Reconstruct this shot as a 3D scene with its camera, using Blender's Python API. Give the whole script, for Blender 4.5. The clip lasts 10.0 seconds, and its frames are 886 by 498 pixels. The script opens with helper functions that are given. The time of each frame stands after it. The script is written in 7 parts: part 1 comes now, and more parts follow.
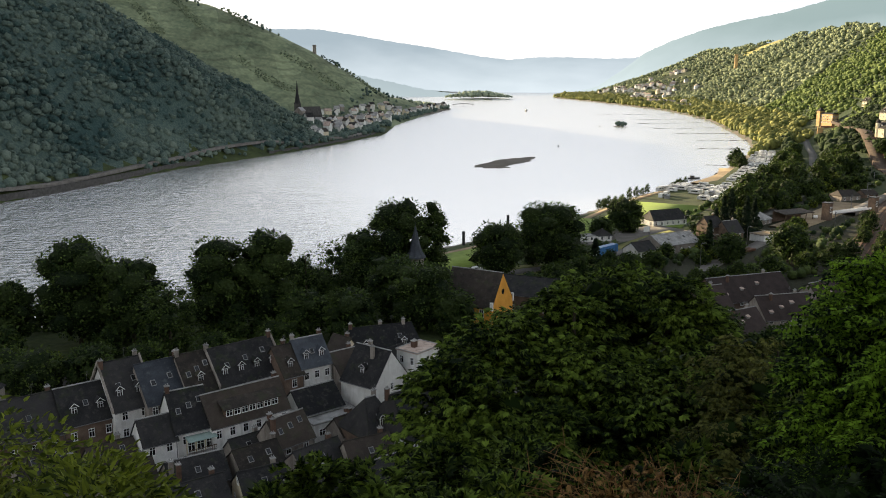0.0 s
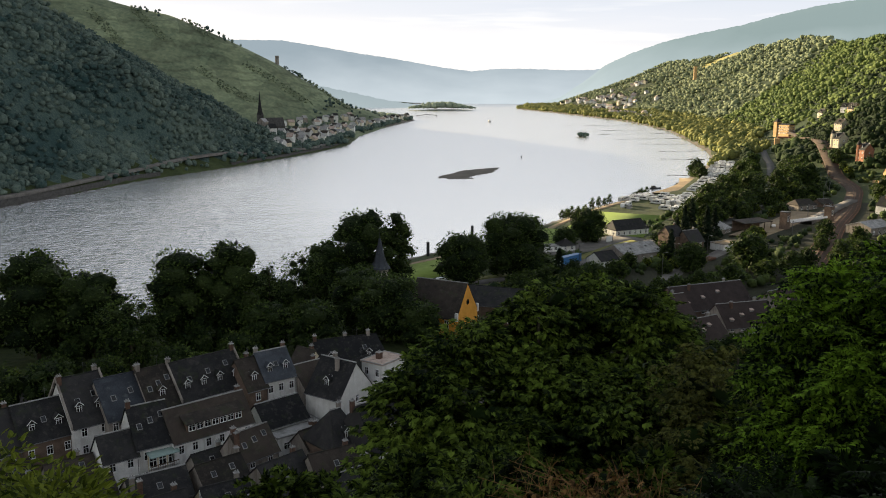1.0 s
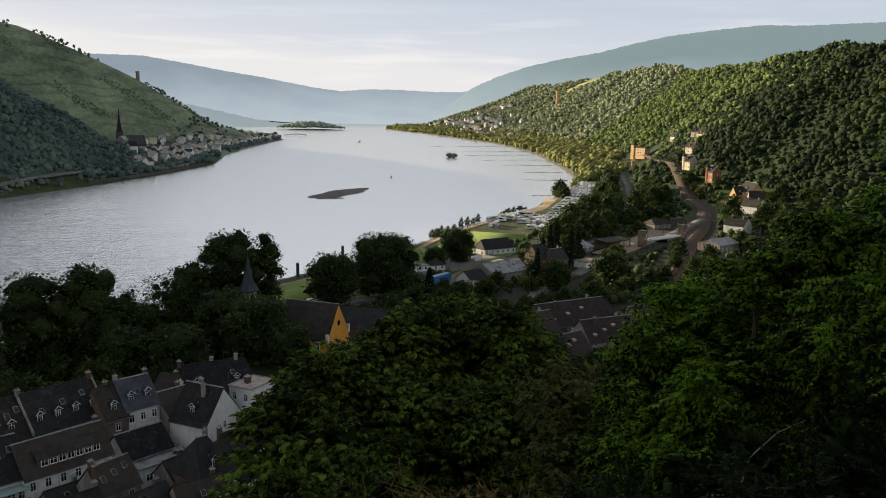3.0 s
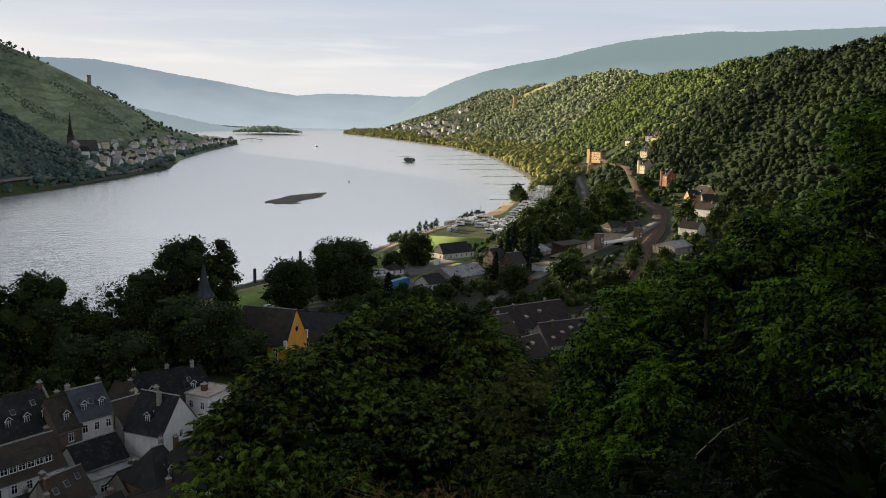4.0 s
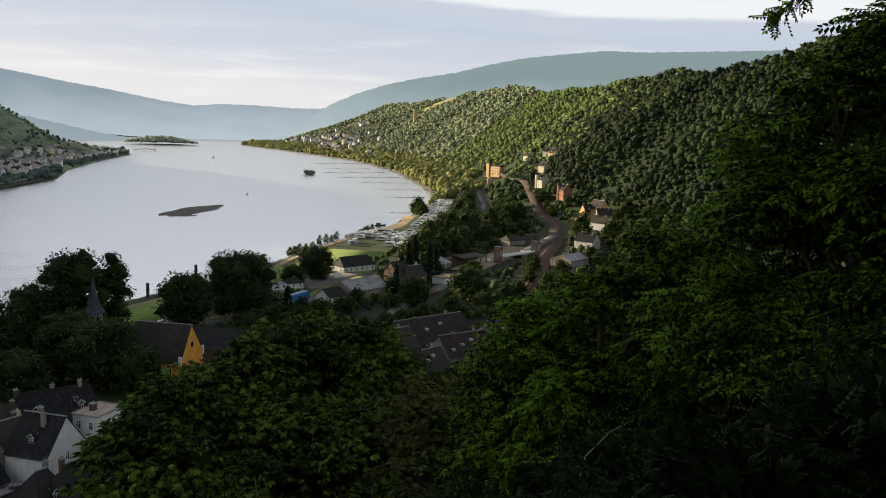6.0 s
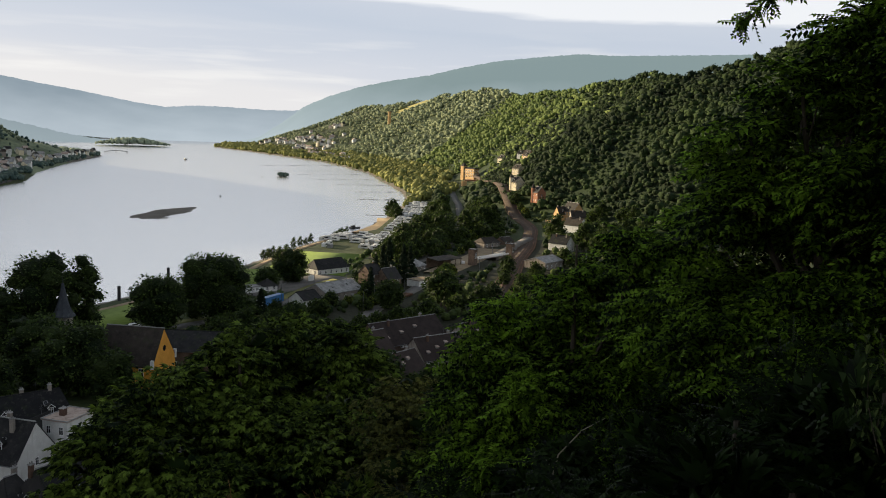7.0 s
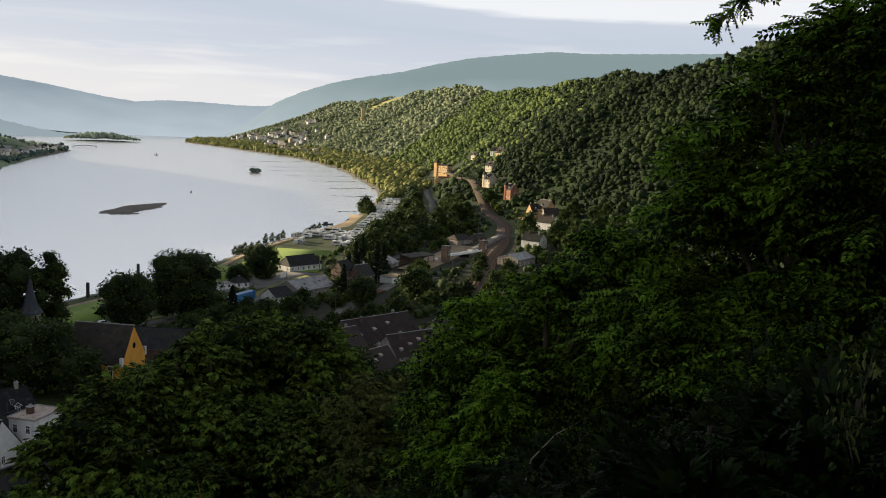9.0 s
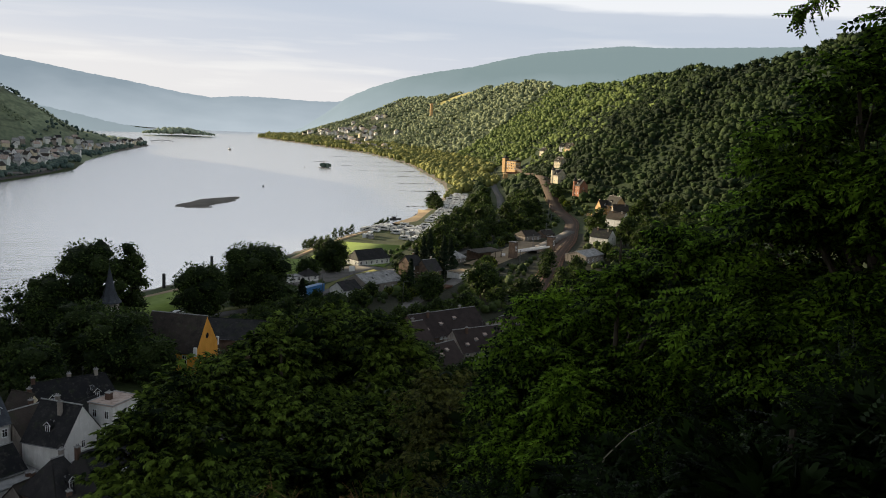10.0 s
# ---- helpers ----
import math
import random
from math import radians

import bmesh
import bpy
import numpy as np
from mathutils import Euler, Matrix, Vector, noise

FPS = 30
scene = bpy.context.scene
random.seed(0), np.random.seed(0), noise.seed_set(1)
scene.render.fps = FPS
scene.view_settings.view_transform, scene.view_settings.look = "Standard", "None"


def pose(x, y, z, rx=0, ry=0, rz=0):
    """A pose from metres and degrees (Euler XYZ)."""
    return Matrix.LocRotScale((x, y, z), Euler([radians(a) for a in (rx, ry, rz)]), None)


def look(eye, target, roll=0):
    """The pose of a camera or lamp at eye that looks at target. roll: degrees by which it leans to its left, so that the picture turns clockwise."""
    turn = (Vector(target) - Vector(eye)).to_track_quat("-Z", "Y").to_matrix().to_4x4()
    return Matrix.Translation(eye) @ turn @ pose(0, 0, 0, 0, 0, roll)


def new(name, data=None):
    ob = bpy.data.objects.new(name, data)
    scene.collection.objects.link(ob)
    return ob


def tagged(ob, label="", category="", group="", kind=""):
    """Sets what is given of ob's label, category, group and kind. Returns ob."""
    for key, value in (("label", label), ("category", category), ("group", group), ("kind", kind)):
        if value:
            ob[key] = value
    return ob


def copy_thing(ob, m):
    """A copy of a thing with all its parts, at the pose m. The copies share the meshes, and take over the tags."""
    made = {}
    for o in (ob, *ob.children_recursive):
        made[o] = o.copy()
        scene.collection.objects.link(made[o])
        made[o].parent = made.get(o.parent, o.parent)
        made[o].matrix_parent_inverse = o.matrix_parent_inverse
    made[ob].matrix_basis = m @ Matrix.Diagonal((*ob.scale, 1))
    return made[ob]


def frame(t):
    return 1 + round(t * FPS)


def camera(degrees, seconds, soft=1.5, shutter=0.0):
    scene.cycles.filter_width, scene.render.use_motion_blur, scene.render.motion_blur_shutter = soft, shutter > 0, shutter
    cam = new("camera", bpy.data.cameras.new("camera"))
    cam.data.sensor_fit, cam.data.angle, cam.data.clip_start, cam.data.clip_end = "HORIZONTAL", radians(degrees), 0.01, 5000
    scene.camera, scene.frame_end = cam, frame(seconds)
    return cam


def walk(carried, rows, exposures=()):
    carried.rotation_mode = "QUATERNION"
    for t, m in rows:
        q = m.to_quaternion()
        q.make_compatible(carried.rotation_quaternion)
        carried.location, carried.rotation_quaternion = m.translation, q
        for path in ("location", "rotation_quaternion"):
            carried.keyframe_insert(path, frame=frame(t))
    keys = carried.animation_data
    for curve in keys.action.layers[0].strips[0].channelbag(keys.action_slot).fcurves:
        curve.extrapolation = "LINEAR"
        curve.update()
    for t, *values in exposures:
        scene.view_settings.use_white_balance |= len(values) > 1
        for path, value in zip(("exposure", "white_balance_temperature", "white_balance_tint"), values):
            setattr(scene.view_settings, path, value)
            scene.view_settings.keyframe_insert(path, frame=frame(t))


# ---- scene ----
cam = camera(54.5, 10.0, soft=1.0)
PATH = [
    (0.0, pose(-0.000, 0.000, 72.000, 78.634, 0.000, 0.000)),
    (0.5, pose(0.009, 0.014, 72.004, 78.719, -0.010, -1.188)),
    (1.0, pose(0.002, -0.064, 72.023, 79.355, -0.078, -2.394)),
    (1.5, pose(0.010, -0.092, 72.025, 79.859, -0.478, -4.383)),
    (2.0, pose(0.001, -0.156, 72.047, 80.252, -0.721, -6.477)),
    (2.5, pose(0.009, -0.158, 72.058, 80.538, -0.889, -8.838)),
    (4.0, pose(0.013, -0.277, 72.092, 81.107, -1.048, -13.748)),
    (4.5, pose(0.026, -0.303, 72.098, 81.248, -0.968, -14.681)),
    (5.0, pose(0.028, -0.324, 72.095, 81.523, -1.347, -16.598)),
    (5.5, pose(0.019, -0.347, 72.092, 81.887, -1.731, -18.833)),
    (7.0, pose(-0.007, -0.425, 72.091, 82.366, -2.090, -21.978)),
    (7.5, pose(0.003, -0.422, 72.102, 82.354, -2.158, -23.012)),
    (8.0, pose(0.012, -0.432, 72.112, 82.319, -2.168, -23.680)),
    (8.5, pose(0.030, -0.403, 72.119, 82.274, -2.321, -23.892)),
    (9.0, pose(0.026, -0.352, 72.115, 82.222, -2.460, -23.740)),
    (9.5, pose(0.011, -0.339, 72.116, 82.082, -2.805, -22.924)),
    (10.0, pose(-0.009, -0.330, 72.110, 81.726, -2.479, -19.215)),
]
EXPOSURES = [(0.0, 1.62, 6700, 10), (0.5, 1.56, 6700, 10), (1.0, 1.36, 6700, 10), (1.5, 1.15, 6650, 10), (2.0, 1.05, 6600, 10), (3.0, 1.0, 6500, 10), (10.0, 0.99, 6450, 10)]
walk(cam, PATH, EXPOSURES)

# ---- light ----
SUN_AZ, SUN_EL = -40.0, 11.0   # degrees: clockwise from +y, above the horizon
world = bpy.data.worlds.new("world")
scene.world = world
world.use_nodes = True
wn, wl = world.node_tree.nodes, world.node_tree.links
sky = wn.new("ShaderNodeTexSky")
sky.sky_type, sky.sun_disc = "NISHITA", False
sky.sun_elevation, sky.sun_rotation = radians(SUN_EL), radians(SUN_AZ)
bg = wn["Background"]
wco = wn.new("ShaderNodeTexCoord")
wmap = wn.new("ShaderNodeMapping")
wmap.inputs["Scale"].default_value = (2.0, 2.0, 15.0)
wno = wn.new("ShaderNodeTexNoise")
wno.inputs["Scale"].default_value, wno.inputs["Detail"].default_value, wno.inputs["Roughness"].default_value = 1.3, 5.0, 0.55
wl.new(wco.outputs["Generated"], wmap.inputs[0])
wl.new(wmap.outputs[0], wno.inputs["Vector"])
wsep = wn.new("ShaderNodeSeparateXYZ")
wl.new(wco.outputs["Generated"], wsep.inputs[0])


def wmath(op, a, b):
    m = wn.new("ShaderNodeMath")
    m.operation = op
    for slot, v in ((0, a), (1, b)):
        if isinstance(v, (int, float)):
            m.inputs[slot].default_value = v
        else:
            wl.new(v, m.inputs[slot])
    return m.outputs[0]


# a cloud deck: pale at the horizon, a grey-blue layer, a bright rim above it, thinning to blue sky overhead
height = wmath("ADD", wsep.outputs["Z"], wmath("MULTIPLY", wmath("SUBTRACT", wno.outputs["Fac"], 0.5), 0.06))
tilted = wmath("ADD", height, wmath("MULTIPLY", wsep.outputs["X"], 0.075))
wramp = wn.new("ShaderNodeValToRGB")
cr = wramp.color_ramp
cr.elements[0].position, cr.elements[0].color = 0.0, (8.6, 8.5, 8.5, 1)
cr.elements[1].position, cr.elements[1].color = 1.0, (8.8, 9.0, 9.3, 1)
for at_, col in ((0.05, (8.4, 8.3, 8.4, 1)), (0.085, (6.9, 7.2, 7.9, 1)), (0.14, (5.8, 6.4, 7.4, 1)), (0.168, (6.2, 6.7, 7.6, 1)), (0.176, (9.2, 9.35, 9.6, 1)), (0.30, (8.6, 8.9, 9.3, 1))):
    el_ = cr.elements.new(at_)
    el_.color = col
wl.new(tilted, wramp.inputs[0])
# thin pale streaks of cloud low over the valley
smap, sno = wn.new("ShaderNodeMapping"), wn.new("ShaderNodeTexNoise")
smap.inputs["Scale"].default_value = (5.0, 5.0, 62.0)
sno.inputs["Scale"].default_value, sno.inputs["Detail"].default_value, sno.inputs["Roughness"].default_value = 1.0, 4.0, 0.5
wl.new(wco.outputs["Generated"], smap.inputs[0])
wl.new(smap.outputs[0], sno.inputs["Vector"])
streak, belt = wn.new("ShaderNodeMapRange"), wn.new("ShaderNodeMapRange")
streak.inputs["From Min"].default_value, streak.inputs["From Max"].default_value = 0.52, 0.66
wl.new(sno.outputs["Fac"], streak.inputs["Value"])
belt.interpolation_type = "SMOOTHSTEP"
belt.inputs["From Min"].default_value, belt.inputs["From Max"].default_value = 0.13, 0.05
wl.new(wsep.outputs["Z"], belt.inputs["Value"])
clouds = wn.new("ShaderNodeMix")
clouds.data_type = "RGBA"
clouds.inputs[7].default_value = (9.3, 9.2, 9.1, 1)
wl.new(wmath("MULTIPLY", streak.outputs[0], wmath("MULTIPLY", belt.outputs[0], 0.7)), clouds.inputs[0])
wl.new(wramp.outputs[0], clouds.inputs[6])
cover = wn.new("ShaderNodeMapRange")
cover.interpolation_type = "SMOOTHSTEP"
cover.inputs["From Min"].default_value, cover.inputs["From Max"].default_value = 0.26, 0.62
cover.inputs["To Min"].default_value, cover.inputs["To Max"].default_value = 0.96, 0.22
wl.new(height, cover.inputs["Value"])
wmix = wn.new("ShaderNodeMix")
wmix.data_type = "RGBA"
wl.new(cover.outputs[0], wmix.inputs[0])
wl.new(sky.outputs[0], wmix.inputs[6])
wl.new(clouds.outputs[2], wmix.inputs[7])
wl.new(wmix.outputs[2], bg.inputs[0])
bg.inputs[1].default_value = 0.05
sun = new("sun", bpy.data.lights.new("sun", "SUN"))
sun.data.energy, sun.data.angle, sun.data.color = 5.0, radians(0.6), (1.0, 0.82, 0.54)
sun_way = Vector((math.sin(radians(SUN_AZ)) * math.cos(radians(SUN_EL)), math.cos(radians(SUN_AZ)) * math.cos(radians(SUN_EL)), math.sin(radians(SUN_EL))))
sun.matrix_world = look(sun_way * 400, (0, 0, 0))

# ---- materials ----
def surface(name, dark, light, scale=1.0, rough=0.8, bump=0.3, detail=6.0, metal=0.0, island=0.0, fine=9.0, spec=0.3, per_object=0.0, stretch=(1, 1, 1)):
    """A worn surface: two scales of variation between two colours, relief, and a change from piece to piece."""
    m = bpy.data.materials.new(name)
    m.use_nodes = True
    n, k = m.node_tree.nodes, m.node_tree.links
    b = n["Principled BSDF"]
    b.inputs["Roughness"].default_value, b.inputs["Metallic"].default_value = rough, metal
    b.inputs["Specular IOR Level"].default_value = spec
    co, mp = n.new("ShaderNodeTexCoord"), n.new("ShaderNodeMapping")
    mp.inputs["Scale"].default_value = stretch
    k.new(co.outputs["Object"], mp.inputs[0])
    big, small = n.new("ShaderNodeTexNoise"), n.new("ShaderNodeTexNoise")
    for tex, s in ((big, scale), (small, scale * fine)):
        tex.inputs["Scale"].default_value, tex.inputs["Detail"].default_value = s, detail
        k.new(mp.outputs[0], tex.inputs["Vector"])
    add = n.new("ShaderNodeMath")
    add.operation = "MULTIPLY_ADD"
    add.inputs[1].default_value = 0.45
    k.new(small.outputs["Fac"], add.inputs[0])
    half = n.new("ShaderNodeMath")
    half.operation = "MULTIPLY"
    half.inputs[1].default_value = 0.6
    k.new(big.outputs["Fac"], half.inputs[0])
    k.new(half.outputs[0], add.inputs[2])
    last = add.outputs[0]
    for amount, node, slot in ((island, "ShaderNodeNewGeometry", "Random Per Island"), (per_object, "ShaderNodeObjectInfo", "Random")):
        if amount:
            g, a = n.new(node), n.new("ShaderNodeMath")
            a.operation = "MULTIPLY_ADD"
            a.inputs[1].default_value = amount
            k.new(g.outputs[slot], a.inputs[0])
            k.new(last, a.inputs[2])
            s = n.new("ShaderNodeMath")
            s.operation = "SUBTRACT"
            s.inputs[1].default_value = amount / 2
            k.new(a.outputs[0], s.inputs[0])
            last = s.outputs[0]
    ramp = n.new("ShaderNodeValToRGB")
    ramp.color_ramp.elements[0].position, ramp.color_ramp.elements[0].color = 0.36, (*dark, 1)
    ramp.color_ramp.elements[1].position, ramp.color_ramp.elements[1].color = 0.70, (*light, 1)
    k.new(last, ramp.inputs[0])
    k.new(ramp.outputs[0], b.inputs["Base Color"])
    if bump:
        bp = n.new("ShaderNodeBump")
        bp.inputs["Strength"].default_value, bp.inputs["Distance"].default_value = bump, 0.5 / (scale * fine)
        k.new(small.outputs["Fac"], bp.inputs["Height"])
        k.new(bp.outputs[0], b.inputs["Normal"])
    return m


def leaf_mat(name, dark, light, clear=0.35, spread=0.75, scale=0.25, low=0.2, high=0.8):
    """Leaves: a diffuse face with light passing through, different from leaf to leaf and from bough to bough."""
    m = bpy.data.materials.new(name)
    m.use_nodes = True
    n, k = m.node_tree.nodes, m.node_tree.links
    b = n["Principled BSDF"]
    b.inputs["Roughness"].default_value = 0.65
    b.inputs["Specular IOR Level"].default_value = 0.12
    g, t, co = n.new("ShaderNodeNewGeometry"), n.new("ShaderNodeTexNoise"), n.new("ShaderNodeTexCoord")
    t.inputs["Scale"].default_value, t.inputs["Detail"].default_value = scale, 3.0
    k.new(co.outputs["Object"], t.inputs["Vector"])
    a = n.new("ShaderNodeMath")
    a.operation = "MULTIPLY_ADD"
    a.inputs[1].default_value = spread
    k.new(g.outputs["Random Per Island"], a.inputs[0])
    s = n.new("ShaderNodeMath")
    s.operation = "SUBTRACT"
    s.inputs[1].default_value = spread / 2
    k.new(t.outputs["Fac"], a.inputs[2])
    k.new(a.outputs[0], s.inputs[0])
    ramp = n.new("ShaderNodeValToRGB")
    ramp.color_ramp.elements[0].position, ramp.color_ramp.elements[0].color = low, (*dark, 1)
    ramp.color_ramp.elements[1].position, ramp.color_ramp.elements[1].color = high, (*light, 1)
    k.new(s.outputs[0], ramp.inputs[0])
    k.new(ramp.outputs[0], b.inputs["Base Color"])
    tr, mx = n.new("ShaderNodeBsdfTranslucent"), n.new("ShaderNodeMixShader")
    k.new(ramp.outputs[0], tr.inputs["Color"])
    mx.inputs[0].default_value = clear
    k.new(b.outputs[0], mx.inputs[1])
    k.new(tr.outputs[0], mx.inputs[2])
    k.new(mx.outputs[0], n["Material Output"].inputs["Surface"])
    return m


M = {}
M["grass"] = surface("grass", (0.018, 0.03, 0.008), (0.065, 0.085, 0.024), 0.06, 0.95, 0.4)
M["lawn"] = surface("lawn", (0.12, 0.18, 0.03), (0.23, 0.31, 0.06), 0.05, 0.95, 0.2)
M["dry_lawn"] = surface("dry_lawn", (0.09, 0.105, 0.028), (0.22, 0.21, 0.07), 0.07, 0.95, 0.3)
M["dark_tile"] = surface("dark_tile", (0.020, 0.013, 0.012), (0.052, 0.036, 0.031), 0.5, 0.8, 0.5, per_object=0.3, fine=14, island=0.2)
# greyed and less saturated: haze before the hill is put into the colour
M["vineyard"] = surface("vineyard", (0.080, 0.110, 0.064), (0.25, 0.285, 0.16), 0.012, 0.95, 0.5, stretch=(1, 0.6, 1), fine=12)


def plots(m, scale, strength):
    """Breaks a slope into planted plots of different tone, each with rows running down the hill."""
    n, k = m.node_tree.nodes, m.node_tree.links
    vo, wv, co, mp = n.new("ShaderNodeTexVoronoi"), n.new("ShaderNodeTexWave"), n.new("ShaderNodeTexCoord"), n.new("ShaderNodeMapping")
    mp.inputs["Rotation"].default_value, mp.inputs["Scale"].default_value = (0, 0, radians(28)), (1.0, 0.45, 0.5)
    k.new(co.outputs["Object"], mp.inputs[0])
    k.new(mp.outputs[0], vo.inputs["Vector"])
    k.new(mp.outputs[0], wv.inputs["Vector"])
    vo.inputs["Scale"].default_value, wv.inputs["Scale"].default_value, wv.inputs["Distortion"].default_value = scale, 0.06, 2.0
    sep = n.new("ShaderNodeSeparateColor")
    k.new(vo.outputs["Color"], sep.inputs[0])
    a = n.new("ShaderNodeMath")
    a.operation = "MULTIPLY_ADD"
    a.inputs[1].default_value = 0.08
    k.new(wv.outputs["Fac"], a.inputs[0])
    k.new(sep.outputs[0], a.inputs[2])
    mul = n.new("ShaderNodeMapRange")
    mul.inputs["From Max"].default_value = 1.25
    mul.inputs["To Min"].default_value, mul.inputs["To Max"].default_value = 1 - strength, 1 + strength
    k.new(a.outputs[0], mul.inputs["Value"])
    # walled terraces run along the hill in dark bands
    tn, tz, tm = n.new("ShaderNodeTexNoise"), n.new("ShaderNodeSeparateXYZ"), n.new("ShaderNodeMath")
    tn.inputs["Scale"].default_value, tn.inputs["Detail"].default_value = 0.011, 3.0
    k.new(co.outputs["Object"], tn.inputs["Vector"])
    k.new(co.outputs["Object"], tz.inputs[0])
    tm.operation = "MULTIPLY_ADD"
    tm.inputs[1].default_value = 60.0
    k.new(tn.outputs["Fac"], tm.inputs[0])
    k.new(tz.outputs["Z"], tm.inputs[2])
    saw, band = n.new("ShaderNodeMath"), n.new("ShaderNodeMapRange")
    saw.operation = "PINGPONG"
    saw.inputs[1].default_value = 11.0
    k.new(tm.outputs[0], saw.inputs[0])
    band.inputs["From Min"].default_value, band.inputs["From Max"].default_value = 1.0, 4.5
    band.inputs["To Min"].default_value, band.inputs["To Max"].default_value = 0.76, 1.04
    k.new(saw.outputs[0], band.inputs["Value"])
    both = n.new("ShaderNodeMath")
    both.operation = "MULTIPLY"
    k.new(mul.outputs[0], both.inputs[0])
    k.new(band.outputs[0], both.inputs[1])
    b = n["Principled BSDF"]
    old = b.inputs["Base Color"].links[0].from_socket
    mix = n.new("ShaderNodeVectorMath")
    mix.operation = "SCALE"
    k.new(old, mix.inputs[0])
    k.new(both.outputs[0], mix.inputs["Scale"])
    k.new(mix.outputs[0], b.inputs["Base Color"])


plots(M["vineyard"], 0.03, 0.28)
M["field"] = surface("field", (0.33, 0.30, 0.10), (0.55, 0.48, 0.18), 0.02, 0.95, 0.2)
M["gravel"] = surface("gravel", (0.10, 0.09, 0.075), (0.20, 0.175, 0.14), 0.08, 0.9, 0.6)
M["sand"] = surface("sand", (0.22, 0.16, 0.10), (0.38, 0.30, 0.19), 0.08, 0.95, 0.4)
M["town_ground"] = surface("town_ground", (0.03, 0.028, 0.025), (0.09, 0.082, 0.073), 0.25, 0.9, 0.3)
M["litter"] = surface("litter", (0.010, 0.012, 0.005), (0.035, 0.036, 0.014), 0.9, 0.95, 0.6)
M["stone"] = surface("stone", (0.13, 0.12, 0.105), (0.30, 0.27, 0.23), 0.5, 0.9, 0.7)
M["dark_stone"] = surface("dark_stone", (0.035, 0.033, 0.03), (0.09, 0.085, 0.08), 0.5, 0.85, 0.7)
M["asphalt"] = surface("asphalt", (0.075, 0.072, 0.068), (0.15, 0.143, 0.134), 0.2, 0.9, 0.2)
M["paving"] = surface("paving", (0.10, 0.092, 0.085), (0.21, 0.195, 0.175), 0.2, 0.9, 0.3)
M["ballast"] = surface("ballast", (0.040, 0.027, 0.019), (0.105, 0.074, 0.053), 0.4, 0.95, 0.7)
M["slate"] = surface("slate", (0.010, 0.0105, 0.012), (0.036, 0.034, 0.034), 0.5, 0.75, 0.5, per_object=0.35, fine=14, spec=0.2, island=0.25)
M["blue_slate"] = surface("blue_slate", (0.024, 0.029, 0.037), (0.065, 0.074, 0.088), 0.5, 0.65, 0.5, per_object=0.25, fine=14, spec=0.25, island=0.2)
M["brown_roof"] = surface("brown_roof", (0.016, 0.013, 0.011), (0.055, 0.042, 0.033), 0.5, 0.8, 0.5, per_object=0.3, fine=14, island=0.25)
M["plaster"] = surface("plaster", (0.58, 0.57, 0.54), (0.80, 0.79, 0.76), 0.6, 0.9, 0.12, per_object=0.3)
M["cream_plaster"] = surface("cream_plaster", (0.50, 0.43, 0.30), (0.70, 0.62, 0.45), 0.6, 0.9, 0.12, per_object=0.3)
M["grey_plaster"] = surface("grey_plaster", (0.20, 0.175, 0.15), (0.34, 0.30, 0.26), 0.6, 0.9, 0.2)
M["brown_wall"] = surface("brown_wall", (0.09, 0.06, 0.045), (0.19, 0.135, 0.10), 0.8, 0.9, 0.3)
M["old_brick"] = surface("old_brick", (0.06, 0.035, 0.025), (0.15, 0.09, 0.065), 0.7, 0.9, 0.4)
M["brick"] = surface("brick", (0.20, 0.085, 0.05), (0.36, 0.17, 0.10), 0.7, 0.9, 0.4)
M["ochre"] = surface("ochre", (0.62, 0.27, 0.035), (0.82, 0.40, 0.07), 0.4, 0.9, 0.15)
M["sandstone"] = surface("sandstone", (0.44, 0.27, 0.12), (0.62, 0.41, 0.20), 0.4, 0.9, 0.3)
M["red_tile"] = surface("red_tile", (0.15, 0.06, 0.035), (0.30, 0.14, 0.085), 0.6, 0.85, 0.4, per_object=0.3)
M["lead"] = surface("lead", (0.20, 0.20, 0.20), (0.38, 0.37, 0.35), 0.8, 0.6, 0.2)
M["pink_roof"] = surface("pink_roof", (0.34, 0.25, 0.20), (0.52, 0.42, 0.36), 0.4, 0.8, 0.2)
M["white_paint"] = surface("white_paint", (0.70, 0.70, 0.69), (0.82, 0.82, 0.81), 1.2, 0.6, 0.05)
M["camper_white"] = surface("camper_white", (0.52, 0.52, 0.51), (0.82, 0.82, 0.81), 0.6, 0.5, 0.05, per_object=0.4)
M["metal"] = surface("metal", (0.10, 0.10, 0.105), (0.22, 0.22, 0.225), 1.5, 0.45, 0.1, metal=0.7)
M["dark_metal"] = surface("dark_metal", (0.02, 0.02, 0.022), (0.06, 0.06, 0.06), 1.5, 0.5, 0.1)
M["blue_paint"] = surface("blue_paint", (0.03, 0.12, 0.30), (0.06, 0.20, 0.42), 1.0, 0.4, 0.05)
M["wood"] = surface("wood", (0.06, 0.038, 0.024), (0.15, 0.10, 0.065), 1.5, 0.8, 0.3)
M["bark"] = surface("bark", (0.035, 0.028, 0.02), (0.10, 0.08, 0.06), 2.0, 0.9, 0.7, stretch=(1, 1, 0.2))
M["dry_twig"] = surface("dry_twig", (0.16, 0.085, 0.03), (0.40, 0.23, 0.09), 3.0, 0.9, 0.3)
M["pale_twig"] = surface("pale_twig", (0.22, 0.19, 0.14), (0.36, 0.32, 0.25), 3.0, 0.9, 0.3)
M["rust"] = surface("rust", (0.09, 0.045, 0.028), (0.20, 0.10, 0.06), 1.5, 0.85, 0.4)
